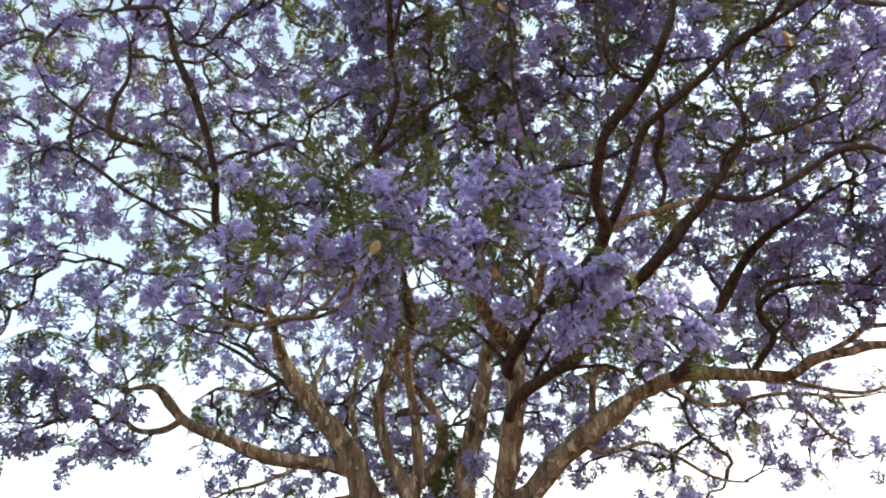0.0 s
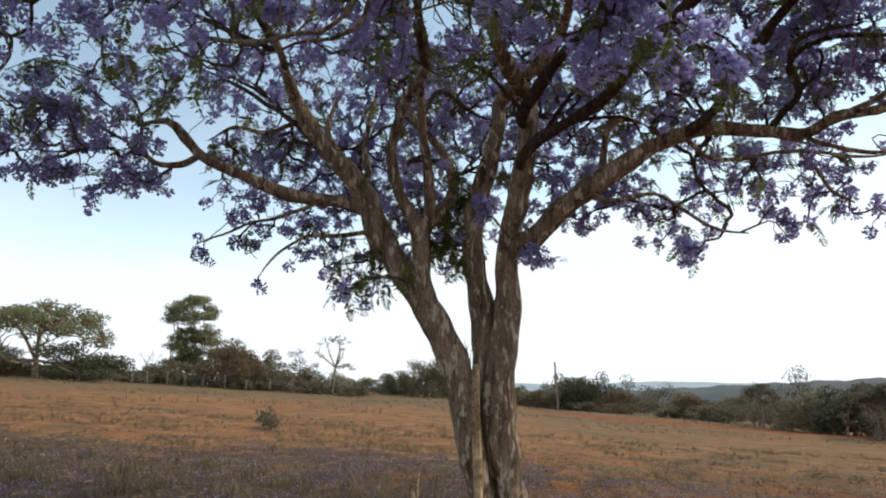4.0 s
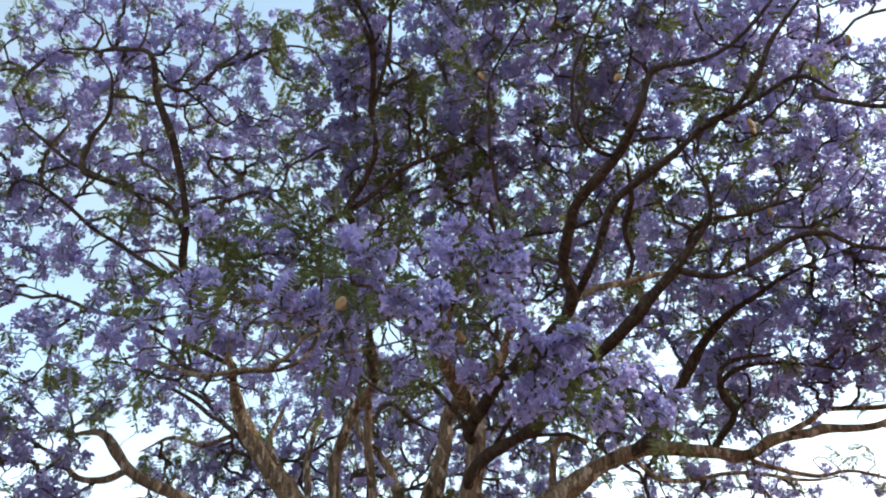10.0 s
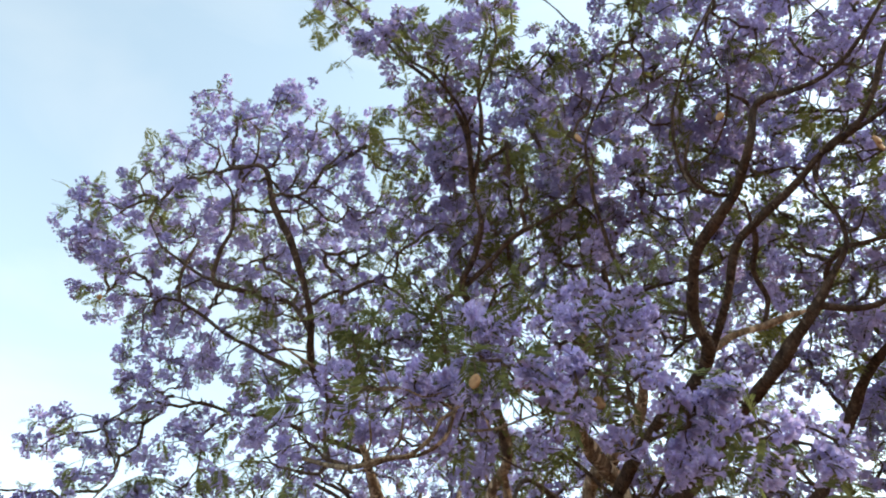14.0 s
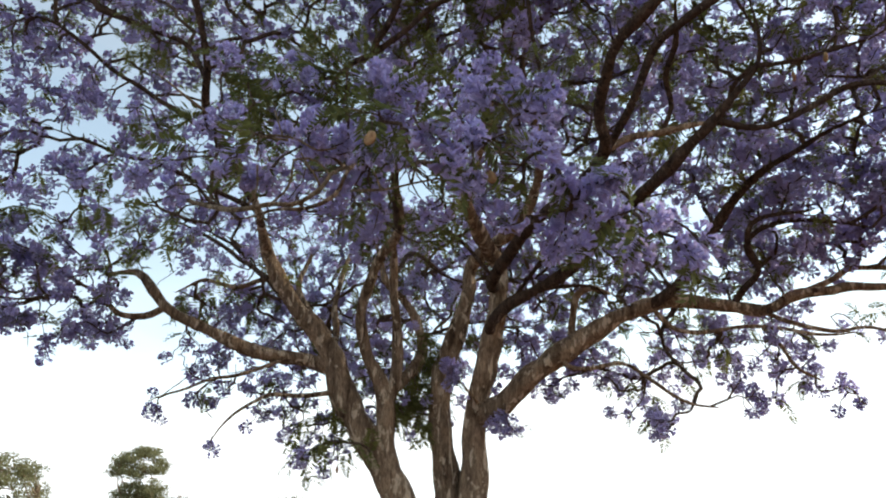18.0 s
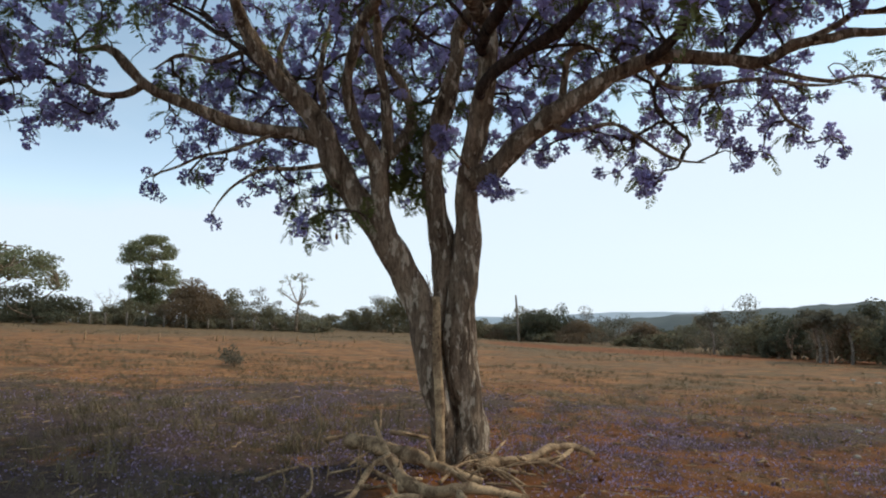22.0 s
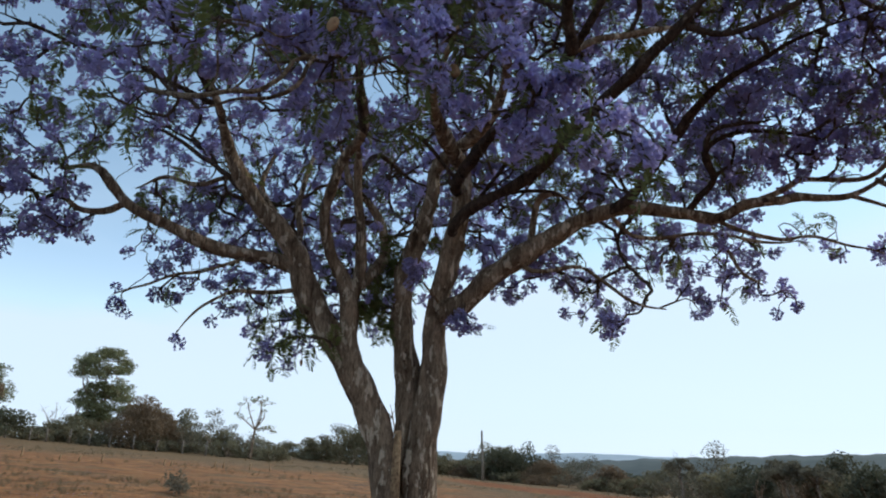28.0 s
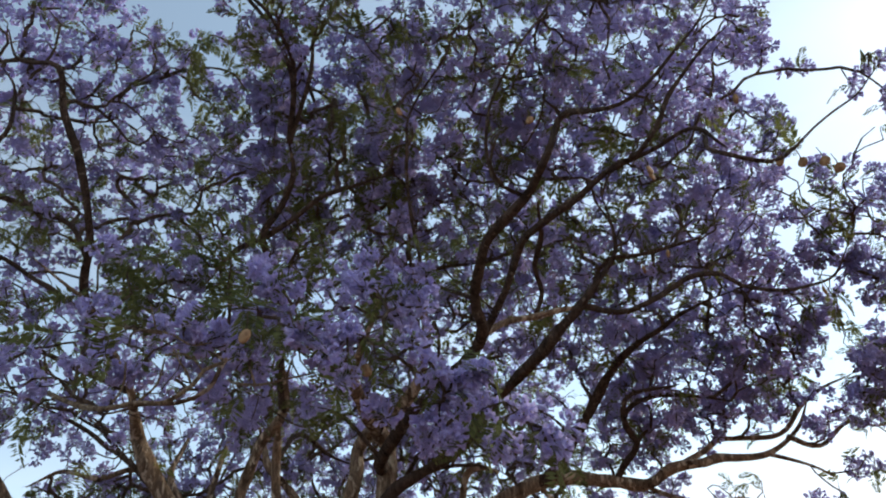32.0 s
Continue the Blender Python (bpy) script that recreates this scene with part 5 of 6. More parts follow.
def frond(pairs, length):
    """A ferny, doubly feathered leaf, bent under its own weight."""
    vs, fs = [], []
    curl, side = 0.25 + 0.3 * rng.random(), 0.25 * rng.normal()

    def blade(a, b, w, nrm):
        out = np.cross(b - a, nrm)
        out = out / (np.linalg.norm(out) + 1e-9) * w
        k = len(vs)
        vs.extend([a, a * 0.55 + b * 0.45 + out, b, a * 0.55 + b * 0.45 - out])
        fs.append([k, k + 1, k + 2, k + 3])

    def stalk(t):
        return np.array([side * length * t * t, length * t, 0.06 * length * math.sin(3 * t) - curl * length * t * t])

    for i in range(6):
        blade(stalk(i / 6), stalk((i + 1.1) / 6), 0.004, np.array([0, 0, 1.0]))
    for i in range(1, pairs + 1):
        t = i / (pairs + 0.5)
        reach = length * 0.36 * math.sin(math.pi * (0.2 + 0.7 * t))
        for s in (-1, 1):
            if rng.random() < 0.12:
                continue
            a, r = stalk(t), reach * (0.75 + 0.4 * rng.random())
            tip = a + np.array([s * r, r * (0.3 + 0.3 * rng.random()), -r * (0.1 + 0.35 * rng.random())])
            blade(a, tip, 0.009 + 0.004 * rng.random(), np.array([0.3 * rng.normal(), 0.3, 1.0]))
    return np.array(vs), np.array(fs)


# which twig ends flower, which carry leaves
kind = np.array([noise.noise(Vector(t[:3] * 0.9) + Vector((9, 3, 5))) for t in TIPS]) + 0.42 * rng.normal(size=len(TIPS)) - 0.35 * ((TIPS[:, 2] < 4.0) & (TIPS[:, 1] > 4.5))
leafy = kind > 0.41
for x, y, z, r in LEAFY:
    leafy |= (np.sum((TIPS[:, :3] - np.array([x, y, z])) ** 2, 1) < (r * 1.3) ** 2) & (rng.random(len(TIPS)) < 0.6)
for x, y, z, r, n in SHOOTS:
    near = np.sum((TIPS[:, :3] - np.array([x, y, z])) ** 2, 1) < (r * 1.4) ** 2
    leafy[near] = rng.random(int(near.sum())) < 0.38
leafy &= (TIPS[:, 0] > -1.9) | (TIPS[:, 2] > 3.0)
bloom = TIPS[~leafy]
# the flowers stand in dense heads with bare twigs between them
crowd = np.array([noise.noise(Vector(t[:3] * 2.3)) + 0.6 * noise.noise(Vector(t[:3] * 5.5)) for t in bloom]) - 0.12 * ((bloom[:, 1] < 3.9) & (bloom[:, 2] < 5.0))
bloom = bloom[(crowd > -0.22) | (bloom[:, 2] < 2.75) | (np.min(np.linalg.norm(bloom[:, None, :3] - np.array(FRONT)[None, -8:, :3], axis=2), 1) < 0.3)]
SIZES = list(zip((30, 34, 40, 27, 34, 43, 26, 36), (0.15, 0.17, 0.20, 0.13, 0.17, 0.21, 0.13, 0.18)))
CLUSTERS = [flower_cluster(n, s, bell()) for n, s in SIZES]
FAR_CLUSTERS = [flower_cluster(n - 4, s, bell(3, True)) for n, s in SIZES]
up = bloom[:, 3:6] * 0.7 + np.array([0, 0, 0.35])
bloom_m = turned(len(bloom), bloom[:, :3], (0.66 + 0.48 * rng.random(len(bloom))) * np.where(bloom[:, 1] < 4.0, 0.85, np.where(bloom[:, 1] > 6.8, 0.82, 0.95)), up, 0.5)
bloom_k = rng.integers(0, len(CLUSTERS), len(bloom))
order = np.argsort(np.sum((bloom[:, :3] - np.array([0.2, 1.0, 2.0])) ** 2, 1))
cluster_meshes = []
for v, f in CLUSTERS:
    ob = mesh_object("flower_cluster", v, f, PETAL, tree)
    cluster_meshes.append(ob.data)
    bpy.data.objects.remove(ob)
for i in order[:300]:
    ob = new("flower_cluster", cluster_meshes[bloom_k[i]])
    ob.parent = tree
    ob.matrix_local = Matrix(bloom_m[i].tolist())
v, f = stamped(FAR_CLUSTERS, bloom_m[order[300:]], bloom_k[order[300:]])
tagged(mesh_object("flowers", v, f, PETAL, tree, "masses of lavender purple bell flowers"), kind="stuff")

# bare, sunlit twigs hanging before the flowers
for thick, points in (
        (0.014, [(-1.68, 3.90, 3.64), (-1.06, 3.00, 3.11), (-0.81, 2.85, 3.07), (-0.68, 2.80, 3.05), (-0.57, 2.80, 3.14), (-0.53, 2.80, 3.22), (-0.45, 2.80, 3.26)]),
        (0.006, [(-0.95, 2.92, 3.08), (-0.89, 2.85, 3.15), (-0.89, 2.80, 3.25)]),
        (0.006, [(-0.82, 2.86, 3.07), (-0.74, 2.84, 3.16), (-0.72, 2.80, 3.28)]),
        (0.008, [(-0.60, 3.90, 3.75), (-0.44, 3.20, 3.36), (-0.27, 2.90, 3.20), (-0.14, 2.85, 3.21), (-0.02, 2.90, 3.27)]),
        (0.007, [(-0.15, 2.86, 3.21), (-0.14, 2.84, 3.26), (-0.13, 2.83, 3.30)]),
        (0.006, [(-0.30, 2.92, 3.20), (-0.32, 2.90, 3.25), (-0.34, 2.88, 3.29)]),
        (0.007, [(-1.05, 3.25, 3.60), (-0.94, 2.95, 3.51), (-0.82, 2.90, 3.49), (-0.72, 2.88, 3.45), (-0.63, 2.88, 3.40), (-0.54, 2.90, 3.43)]),
        (0.006, [(-0.75, 2.90, 3.35), (-0.67, 2.88, 3.35), (-0.60, 2.87, 3.31), (-0.55, 2.84, 3.24)]),
        (0.005, [(-0.82, 2.90, 3.49), (-0.85, 2.90, 3.57), (-0.88, 2.90, 3.65)]),
        (0.006, [(-0.58, 2.82, 3.15), (-0.61, 2.80, 3.21), (-0.65, 2.80, 3.26), (-0.69, 2.80, 3.33)])):
    q = spline([(*c, thick * (1 - 0.45 * i / len(points))) for i, c in enumerate(points)], 0.03)
    v, f = tube(q[:, :3], q[:, 3], 8, 0.08, thick * 900)
    mesh_object("bare_twig", v, f, PALE_BARK, tree, "pale tan leafless twig")

FRONDS = [frond(p, s) for p, s in ((15, 0.27), (18, 0.34), (14, 0.22), (17, 0.30), (16, 0.25), (17, 0.32))]
leaf_tips = np.vstack([TIPS[leafy]] * 2 + [TIPS[~leafy][::8]])
n = len(leaf_tips)
lead = rng.normal(size=(n, 3)) * 0.7 + leaf_tips[:, 3:6] * 0.5 + np.array([0, 0, -0.15])
lead /= np.linalg.norm(lead, axis=1)[:, None]
flat = np.cross(lead, np.cross(np.array([0, 0, 1.0]) + 0.3 * rng.normal(size=(n, 3)), lead))
flat /= np.linalg.norm(flat, axis=1)[:, None]
leaf_m = np.zeros((n, 4, 4))
leaf_m[:, :3, 1], leaf_m[:, :3, 2], leaf_m[:, :3, 0] = lead, flat, np.cross(lead, flat)
leaf_m[:, :3, :3] *= (0.5 + 0.42 * rng.random(n))[:, None, None]
leaf_m[:, :3, 3], leaf_m[:, 3, 3] = leaf_tips[:, :3], 1
leaf_k = rng.integers(0, len(FRONDS), n)
order = np.argsort(np.sum((leaf_tips[:, :3] - np.array([0.2, 1.0, 2.0])) ** 2, 1))
frond_meshes = []
for v, f in FRONDS:
    ob = mesh_object("leaf_frond", v, f, FROND, tree)
    frond_meshes.append(ob.data)
    bpy.data.objects.remove(ob)
for i in order[:300]:
    ob = new("leaf_frond", frond_meshes[leaf_k[i]])
    ob.parent = tree
    ob.matrix_local = Matrix(leaf_m[i].tolist())
v, f = stamped(FRONDS, leaf_m[order[300:]], leaf_k[order[300:]])
tagged(mesh_object("leaves", v, f, FROND, tree, "feathery olive green leaves"), kind="stuff")


def seed_pod(x, y, z):
    """A flat, round, woody seed case on a short stalk."""
    bm = bmesh.new()
    bmesh.ops.create_uvsphere(bm, u_segments=14, v_segments=9, radius=0.034)
    for w in bm.verts:
        w.co.y *= 0.38 + 0.1 * math.sin(9 * w.co.x / 0.034)
        w.co.z *= 1.1
    turn = Matrix.Rotation(radians((x * 97) % 180), 3, "Z")
    for w in bm.verts:
        w.co = turn @ w.co + Vector((x, y, z))
    pod = part("seed_pod", bm, POD, tree, "round woody brown seed pod")
    v, f = tube(np.array([[x, y, z + 0.03], [x + 0.004, y, z + 0.07], [x - 0.002, y + 0.004, z + 0.13]]), [0.0045, 0.0035, 0.003], 6)
    mesh_object("stalk", v, f, TWIG, pod)


seed_pod(-0.33, 2.55, 3.26)
seed_pod(0.24, 2.90, 3.29)
seed_pod(3.14, 2.35, 4.49)
seed_pod(3.06, 2.35, 4.54)
seed_pod(2.95, 2.40, 4.57)
seed_pod(2.84, 2.45, 4.62)
seed_pod(2.60, 2.30, 5.03)
seed_pod(2.61, 3.60, 4.76)
seed_pod(2.49, 3.80, 4.75)
seed_pod(4.04, 3.80, 4.62)
seed_pod(6.40, 5.80, 4.32)
seed_pod(6.56, 5.80, 4.38)
seed_pod(2.22, 2.90, 4.88)
seed_pod(2.15, 2.80, 4.83)
seed_pod(0.45, 3.00, 5.48)
seed_pod(-4.95, 5.20, 6.50)
seed_pod(1.40, 2.90, 5.38)
seed_pod(-0.97, 7.20, 2.34)


# ---- at the foot of the tree ----
def dead_branch(points, r, label="dry pale fallen branch lying at the foot of the trunk", group="branches round the trunk"):
    path = spline([(*p, 0) for p in points], 0.05)[:, :3]
    k = np.arange(len(path))
    taper = r * (1.0 - 0.45 * k / len(k)) * (1 + 0.12 * np.sin(0.7 * k + r * 900) + 0.06 * np.sin(1.9 * k))
    path = path + 0.2 * r * np.stack([np.sin(0.5 * k), np.cos(0.41 * k), np.sin(0.33 * k + 1)], -1)
    path[1:-1] += 0.06 * r * rng.normal(size=(len(path) - 2, 3))
    base = Vector(path[len(path) // 2])
    base.z = float(ground_height(base.x, base.y))
    thing = tagged(new("dead_branch"), label, "branch", group)
    thing.location = base
    off = np.array(base)
    v, f = tube(path - off, taper * (1 + 0.10 * rng.random(len(k)) * (rng.random(len(k)) < 0.4)), 12, 0.11, r * 400)
    mesh_object("wood", v, f, DEADWOOD, thing)
    if r > 0.028:
        for s in (0.35, 0.7):
            i = int(len(path) * s)
            g = rng.normal(size=3) * np.array([1, 1, 0.4]) + np.array([0, 0, 0.5])
            g = g / np.linalg.norm(g) * r * (3 + 3 * rng.random())
            q = np.array([path[i], path[i] + g * 0.5 + 0.1 * rng.normal(size=3) * r, path[i] + g])
            v, f = tube(q - off, [r * 0.45, r * 0.36, r * 0.22], 7)
            mesh_object("stub", v, f, DEADWOOD, thing)


dead_branch([(-1.40, 5.38, 0.00), (-1.17, 5.38, 0.02), (-0.82, 5.39, 0.02), (-0.66, 5.50, 0.05), (-0.56, 5.72, 0.13), (-0.46, 5.89, 0.24), (-0.35, 6.02, 0.29)], 0.035)
dead_branch([(-0.50, 5.08, -0.02), (-0.42, 5.28, 0.02), (-0.36, 5.50, 0.04), (-0.25, 5.67, 0.03), (-0.08, 5.74, -0.01)], 0.039)
dead_branch([(-0.24, 5.93, -0.02), (-0.33, 6.23, 0.14), (-0.44, 6.33, 0.35), (-0.53, 6.47, 0.50)], 0.036)
dead_branch([(-0.87, 7.32, 0.16), (-0.37, 7.02, 0.14), (-0.02, 6.69, 0.07), (0.24, 6.43, 0.02), (0.47, 6.43, -0.06)], 0.080)
dead_branch([(-0.39, 6.48, 0.14), (-0.20, 5.98, 0.07), (0.02, 5.79, 0.02), (0.31, 5.84, 0.02), (0.56, 5.92, -0.03), (0.79, 5.93, -0.08)], 0.063)
dead_branch([(0.23, 5.63, 0.03), (0.29, 5.37, -0.02), (0.42, 5.13, -0.06), (0.52, 4.77, -0.07), (0.63, 4.47, -0.08)], 0.039)
dead_branch([(0.56, 5.67, -0.05), (0.79, 5.72, -0.08), (0.96, 5.44, -0.09), (1.14, 5.26, -0.11), (1.37, 5.21, -0.12)], 0.025)
dead_branch([(0.48, 6.84, -0.04), (0.72, 7.08, -0.01), (1.00, 7.19, -0.02), (1.38, 7.66, 0.00), (1.69, 7.88, -0.04), (1.90, 7.91, -0.14)], 0.055)
dead_branch([(0.96, 7.20, -0.06), (1.33, 7.39, -0.08), (1.60, 7.81, -0.06)], 0.038)
dead_branch([(0.47, 6.86, -0.07), (0.62, 7.05, 0.04), (0.81, 7.37, 0.14)], 0.016)
dead_branch([(0.50, 6.35, -0.06), (0.82, 6.33, -0.08), (1.08, 6.45, -0.12)], 0.013)
dead_branch([(0.48, 6.89, -0.04), (0.76, 6.81, -0.05), (1.05, 6.87, -0.11)], 0.019)
dead_branch([(-1.23, 8.02, 0.06), (-0.91, 8.14, 0.09), (-0.56, 8.19, 0.05)], 0.032)
dead_branch([(-0.45, 8.00, 0.14), (-0.15, 7.87, 0.12), (0.11, 8.18, 0.02)], 0.029)
dead_branch([(-0.76, 7.09, 0.03), (-0.57, 6.71, 0.02), (-0.29, 6.27, -0.03), (-0.21, 5.99, -0.04)], 0.026)
dead_branch([(-0.58, 6.11, -0.02), (-0.37, 6.21, -0.02), (-0.30, 6.34, 0.03)], 0.015)
dead_branch([(-1.60, 6.40, 0.00), (-1.45, 6.63, 0.02), (-1.29, 6.82, 0.03)], 0.018)
dead_branch([(-1.08, 5.76, -0.02), (-1.03, 6.02, 0.00), (-1.10, 6.45, 0.08), (-1.26, 6.75, 0.07)], 0.014)
dead_branch([(1.53, 6.36, -0.15), (1.81, 6.23, -0.17)], 0.013)
dead_branch([(0.56, 7.08, -0.02), (0.76, 6.32, -0.05), (0.85, 6.03, -0.11)], 0.017)
dead_branch([(0.08, 6.18, 0.00), (0.31, 6.75, 0.04), (0.58, 7.24, -0.03)], 0.017)
dead_branch([(0.59, 5.90, -0.07), (0.63, 5.46, -0.09), (0.68, 5.27, -0.11)], 0.014)
dead_branch([(-0.79, 6.69, 0.05), (-0.56, 7.26, 0.17), (-0.55, 7.97, 0.47)], 0.014)
# thinner sticks tangled in the heap
for i in range(16):
    a, reach = 0.4 + 6.0 * rng.random(), 0.25 + 0.35 * rng.random()
    x, y = 0.35 + 0.55 * rng.normal(), 7.0 + 0.2 * rng.normal()
    ends = [(x + s * reach * math.cos(a), y + s * reach * 0.5 * math.sin(a)) for s in (-1, -0.3, 0.4, 1)]
    dead_branch([(u, w, float(ground_height(u, w)) + h) for (u, w), h in zip(ends, (0.02, 0.10 + 0.08 * rng.random(), 0.12 + 0.10 * rng.random(), 0.03 + 0.25 * rng.random() * (i % 3 == 0)))], 0.007 + 0.012 * rng.random())


# broken sticks strewn over the bare earth and the grass
for i in range(34):
    x, y = (rng.uniform(0.9, 6.5), rng.uniform(4.3, 12.0)) if i < 26 else (rng.uniform(-5.5, -1.4), rng.uniform(4.2, 9.5))
    a, reach = rng.random() * 3.14, 0.08 + 0.17 * rng.random() ** 2
    ends = [(x + s * reach * math.cos(a), y + s * reach * math.sin(a) + 0.03 * rng.normal()) for s in (-1, 0, 1)]
    dead_branch([(u, w, float(ground_height(u, w)) + 0.03) for u, w in ends], 0.008 + 0.010 * rng.random(), "short broken dry stick lying on the ground", "sticks on the ground")


def leaning_stake():
    p = spline([(0.10, 7.02, -0.2, 0.054), (0.105, 7.10, 0.5, 0.05), (0.085, 7.14, 1.1, 0.046), (0.088, 7.18, 1.62, 0.043), (0.09, 7.185, 1.67, 0.03)], 0.05)
    ob = tagged(new("wooden_stake"), "weathered debarked wooden stake leaning against the trunk", "stake")
    v, f = tube(p[:, :3], p[:, 3], 10, 0.05, 2)
    mesh_object("stake", v, f, DEADWOOD, ob)


leaning_stake()


def dry_stalk(x, y, h, bend):
    z = float(ground_height(x, y))
    ob = tagged(new("dry_stalk"), "thin dry weed stalk standing by the branch pile", "stalk", "dry stalks")
    ob.location = (x, y, z)
    p = spline([(0, 0, -0.03, 0.007), (0.03 * bend, 0.01, h * 0.4, 0.006), (-0.02 * bend, 0.02, h * 0.75, 0.005), (0.09 * bend, 0.0, h, 0.003)], 0.05)
    v, f = tube(p[:, :3], p[:, 3], 6)
    mesh_object("stem", v, f, DEADWOOD, ob)
    for t, side in ((0.55, 1), (0.75, -1)):
        a = p[int(t * len(p)), :3]
        b = a + np.array([0.09 * side, 0.03, 0.12])
        v, f = tube(np.array([a, (a + b) / 2 + np.array([0.02 * side, 0, -0.01]), b]), [0.004, 0.003, 0.002], 5)
        mesh_object("shoot", v, f, DEADWOOD, ob)


for x, y, h, bend in ((-1.05, 6.6, 0.75, -1), (-0.98, 6.5, 0.4, 1), (-0.72, 6.7, 0.8, 1), (-0.65, 6.6, 0.55, -0.5), (-1.3, 6.1, 0.35, 1), (1.6, 7.3, 0.4, -1)):
    dry_stalk(x, y, h, bend)


def pale_stone(x, y, r):
    z = float(ground_height(x, y))
    bm = bmesh.new()
    bmesh.ops.create_icosphere(bm, subdivisions=2, radius=r)
    for w in bm.verts:
        k = 0.8 + 0.35 * noise.noise(Vector((w.co.x, w.co.y, w.co.z)) * (2.0 / r) + Vector((x, y, 0)))
        w.co = Vector((w.co.x * k * 1.3, w.co.y * k, w.co.z * k * 0.6 + r * 0.2))
    ob = tagged(part("stone", bm, STONE, None), "pale weathered stone lying on the red earth", "stone", "stones in the field")
    ob.location = (x, y, z)


for x, y, r in ((7.9, 13.2, 0.07), (8.6, 12.6, 0.09), (8.3, 12.2, 0.05), (-4.3, 6.3, 0.06), (3.5, 5.6, 0.04), (5.2, 8.3, 0.05), (9.5, 14.5, 0.07), (-7.5, 12.0, 0.06), (2.9, 6.4, 0.035), (6.4, 10.1, 0.05), (15.5, 24.4, 0.09), (15.9, 23.6, 0.11), (14.2, 23.4, 0.08), (3.1, 9.6, 0.05), (4.6, 7.4, 0.045), (-2.7, 5.0, 0.05)):
    pale_stone(x, y, r)


# ---- grass, petals and litter ----
def tuft(blades, height):
    vs, fs = [], []
    for i in range(blades):
        a, lean = rng.random() * 6.28, 0.25 + 1.1 * rng.random()
        h = height * (0.5 + 0.6 * rng.random())
        c, s = math.cos(a), math.sin(a)
        w = 0.0035 + 0.002 * rng.random()
        o = rng.normal(size=2) * 0.05
        k = len(vs)
        for t in (0, 0.5, 1.0):
            r = lean * h * t * t
            x, y, z = o[0] + c * r, o[1] + s * r, h * t * (1 - 0.15 * t) - 0.01
            ww = w * (1 - 0.8 * t)
            vs += [(x - s * ww, y + c * ww, z), (x + s * ww, y - c * ww, z)]
        fs += [[k, k + 1, k + 3, k + 2], [k + 2, k + 3, k + 5, k + 4]]
    return np.array(vs), np.array(fs)


def scatter(n, xr, yr, keep):
    p = np.stack([rng.uniform(*xr, n), rng.uniform(*yr, n)], -1)
    p = p[[keep(x, y) for x, y in p]]
    return np.hstack([p, ground_height(p[:, 0], p[:, 1])[:, None]])


def upright(p, scale):
    n = len(p)
    a = rng.random(n) * 6.283
    m = np.zeros((n, 4, 4))
    m[:, 0, 0], m[:, 0, 1], m[:, 1, 0], m[:, 1, 1], m[:, 2, 2] = np.cos(a), -np.sin(a), np.sin(a), np.cos(a), 1
    m[:, :3, :3] *= np.asarray(scale)[:, None, None]
    m[:, :3, 3], m[:, 3, 3] = p, 1
    return m


def patch(x, y, scale, shift):
    return noise.noise(Vector((x * scale + shift, y * scale - shift, shift)))


def off_heap(p):
    """Leaves out what would stand in the branch heap."""
    return p[((p[:, 0] - 0.2) / 1.5) ** 2 + ((p[:, 1] - 6.35) / 1.0) ** 2 > 1]


TUFTS = [tuft(b, h) for b, h in ((13, 0.20), (15, 0.28), (12, 0.14), (14, 0.22), (11, 0.34))]
p = scatter(21000, (-16, 17), (2.4, 26), lambda x, y: patch(x, y, 0.55, 4) + 0.6 * patch(x, y, 1.9, 9) + (0.16 if x < 0.5 else 0.0) + 0.1 * rng.normal() > 0.14)
p = off_heap(p[np.hypot(p[:, 0] - 0.3, p[:, 1] - 7.5) > 0.6])
v, f = stamped(TUFTS, upright(p, 0.25 + 0.4 * rng.random(len(p)) + 0.35 * (rng.random(len(p)) < 0.12)), rng.integers(0, 5, len(p)))
tagged(mesh_object("dry_grass", v, f, DRY_GRASS), "tufts of dry straw-coloured grass on red earth", "grass", kind="stuff")
p = scatter(4200, (-14, 9), (2.6, 12.5), lambda x, y: patch(x, y, 0.5, 11) + (0.2 if x < 0 else -0.2) > 0.12)
p = off_heap(p[np.hypot(p[:, 0] - 0.3, p[:, 1] - 7.5) > 0.6])
v, f = stamped(TUFTS, upright(p, 0.3 + 0.5 * rng.random(len(p))), rng.integers(0, 5, len(p)))
tagged(mesh_object("green_grass", v, f, GREEN_GRASS), "low grey-green grass tufts in the shade of the tree", "grass", kind="stuff")
p = scatter(15000, (-60, 50), (24, 80), lambda x, y: patch(x, y, 0.12, 2) + 0.1 * rng.normal() > 0.15)
v, f = stamped(TUFTS, upright(p, 0.5 + 0.6 * rng.random(len(p))), rng.integers(0, 5, len(p)))
tagged(mesh_object("field_grass", v, f, DRY_GRASS), "sparse dry grass over the open field", "grass", kind="stuff")

p = scatter(1100, (-7.5, -0.4), (3.2, 11.5), lambda x, y: patch(x, y, 1.3, 21) > 0.08)
p = off_heap(p)
v, f = stamped(TUFTS, upright(p, 0.7 + 0.8 * rng.random(len(p))), rng.integers(0, 5, len(p)))
tagged(mesh_object("tall_grass", v, f, DRY_GRASS), "taller straw-brown grass clumps near the branch pile", "grass", kind="stuff")

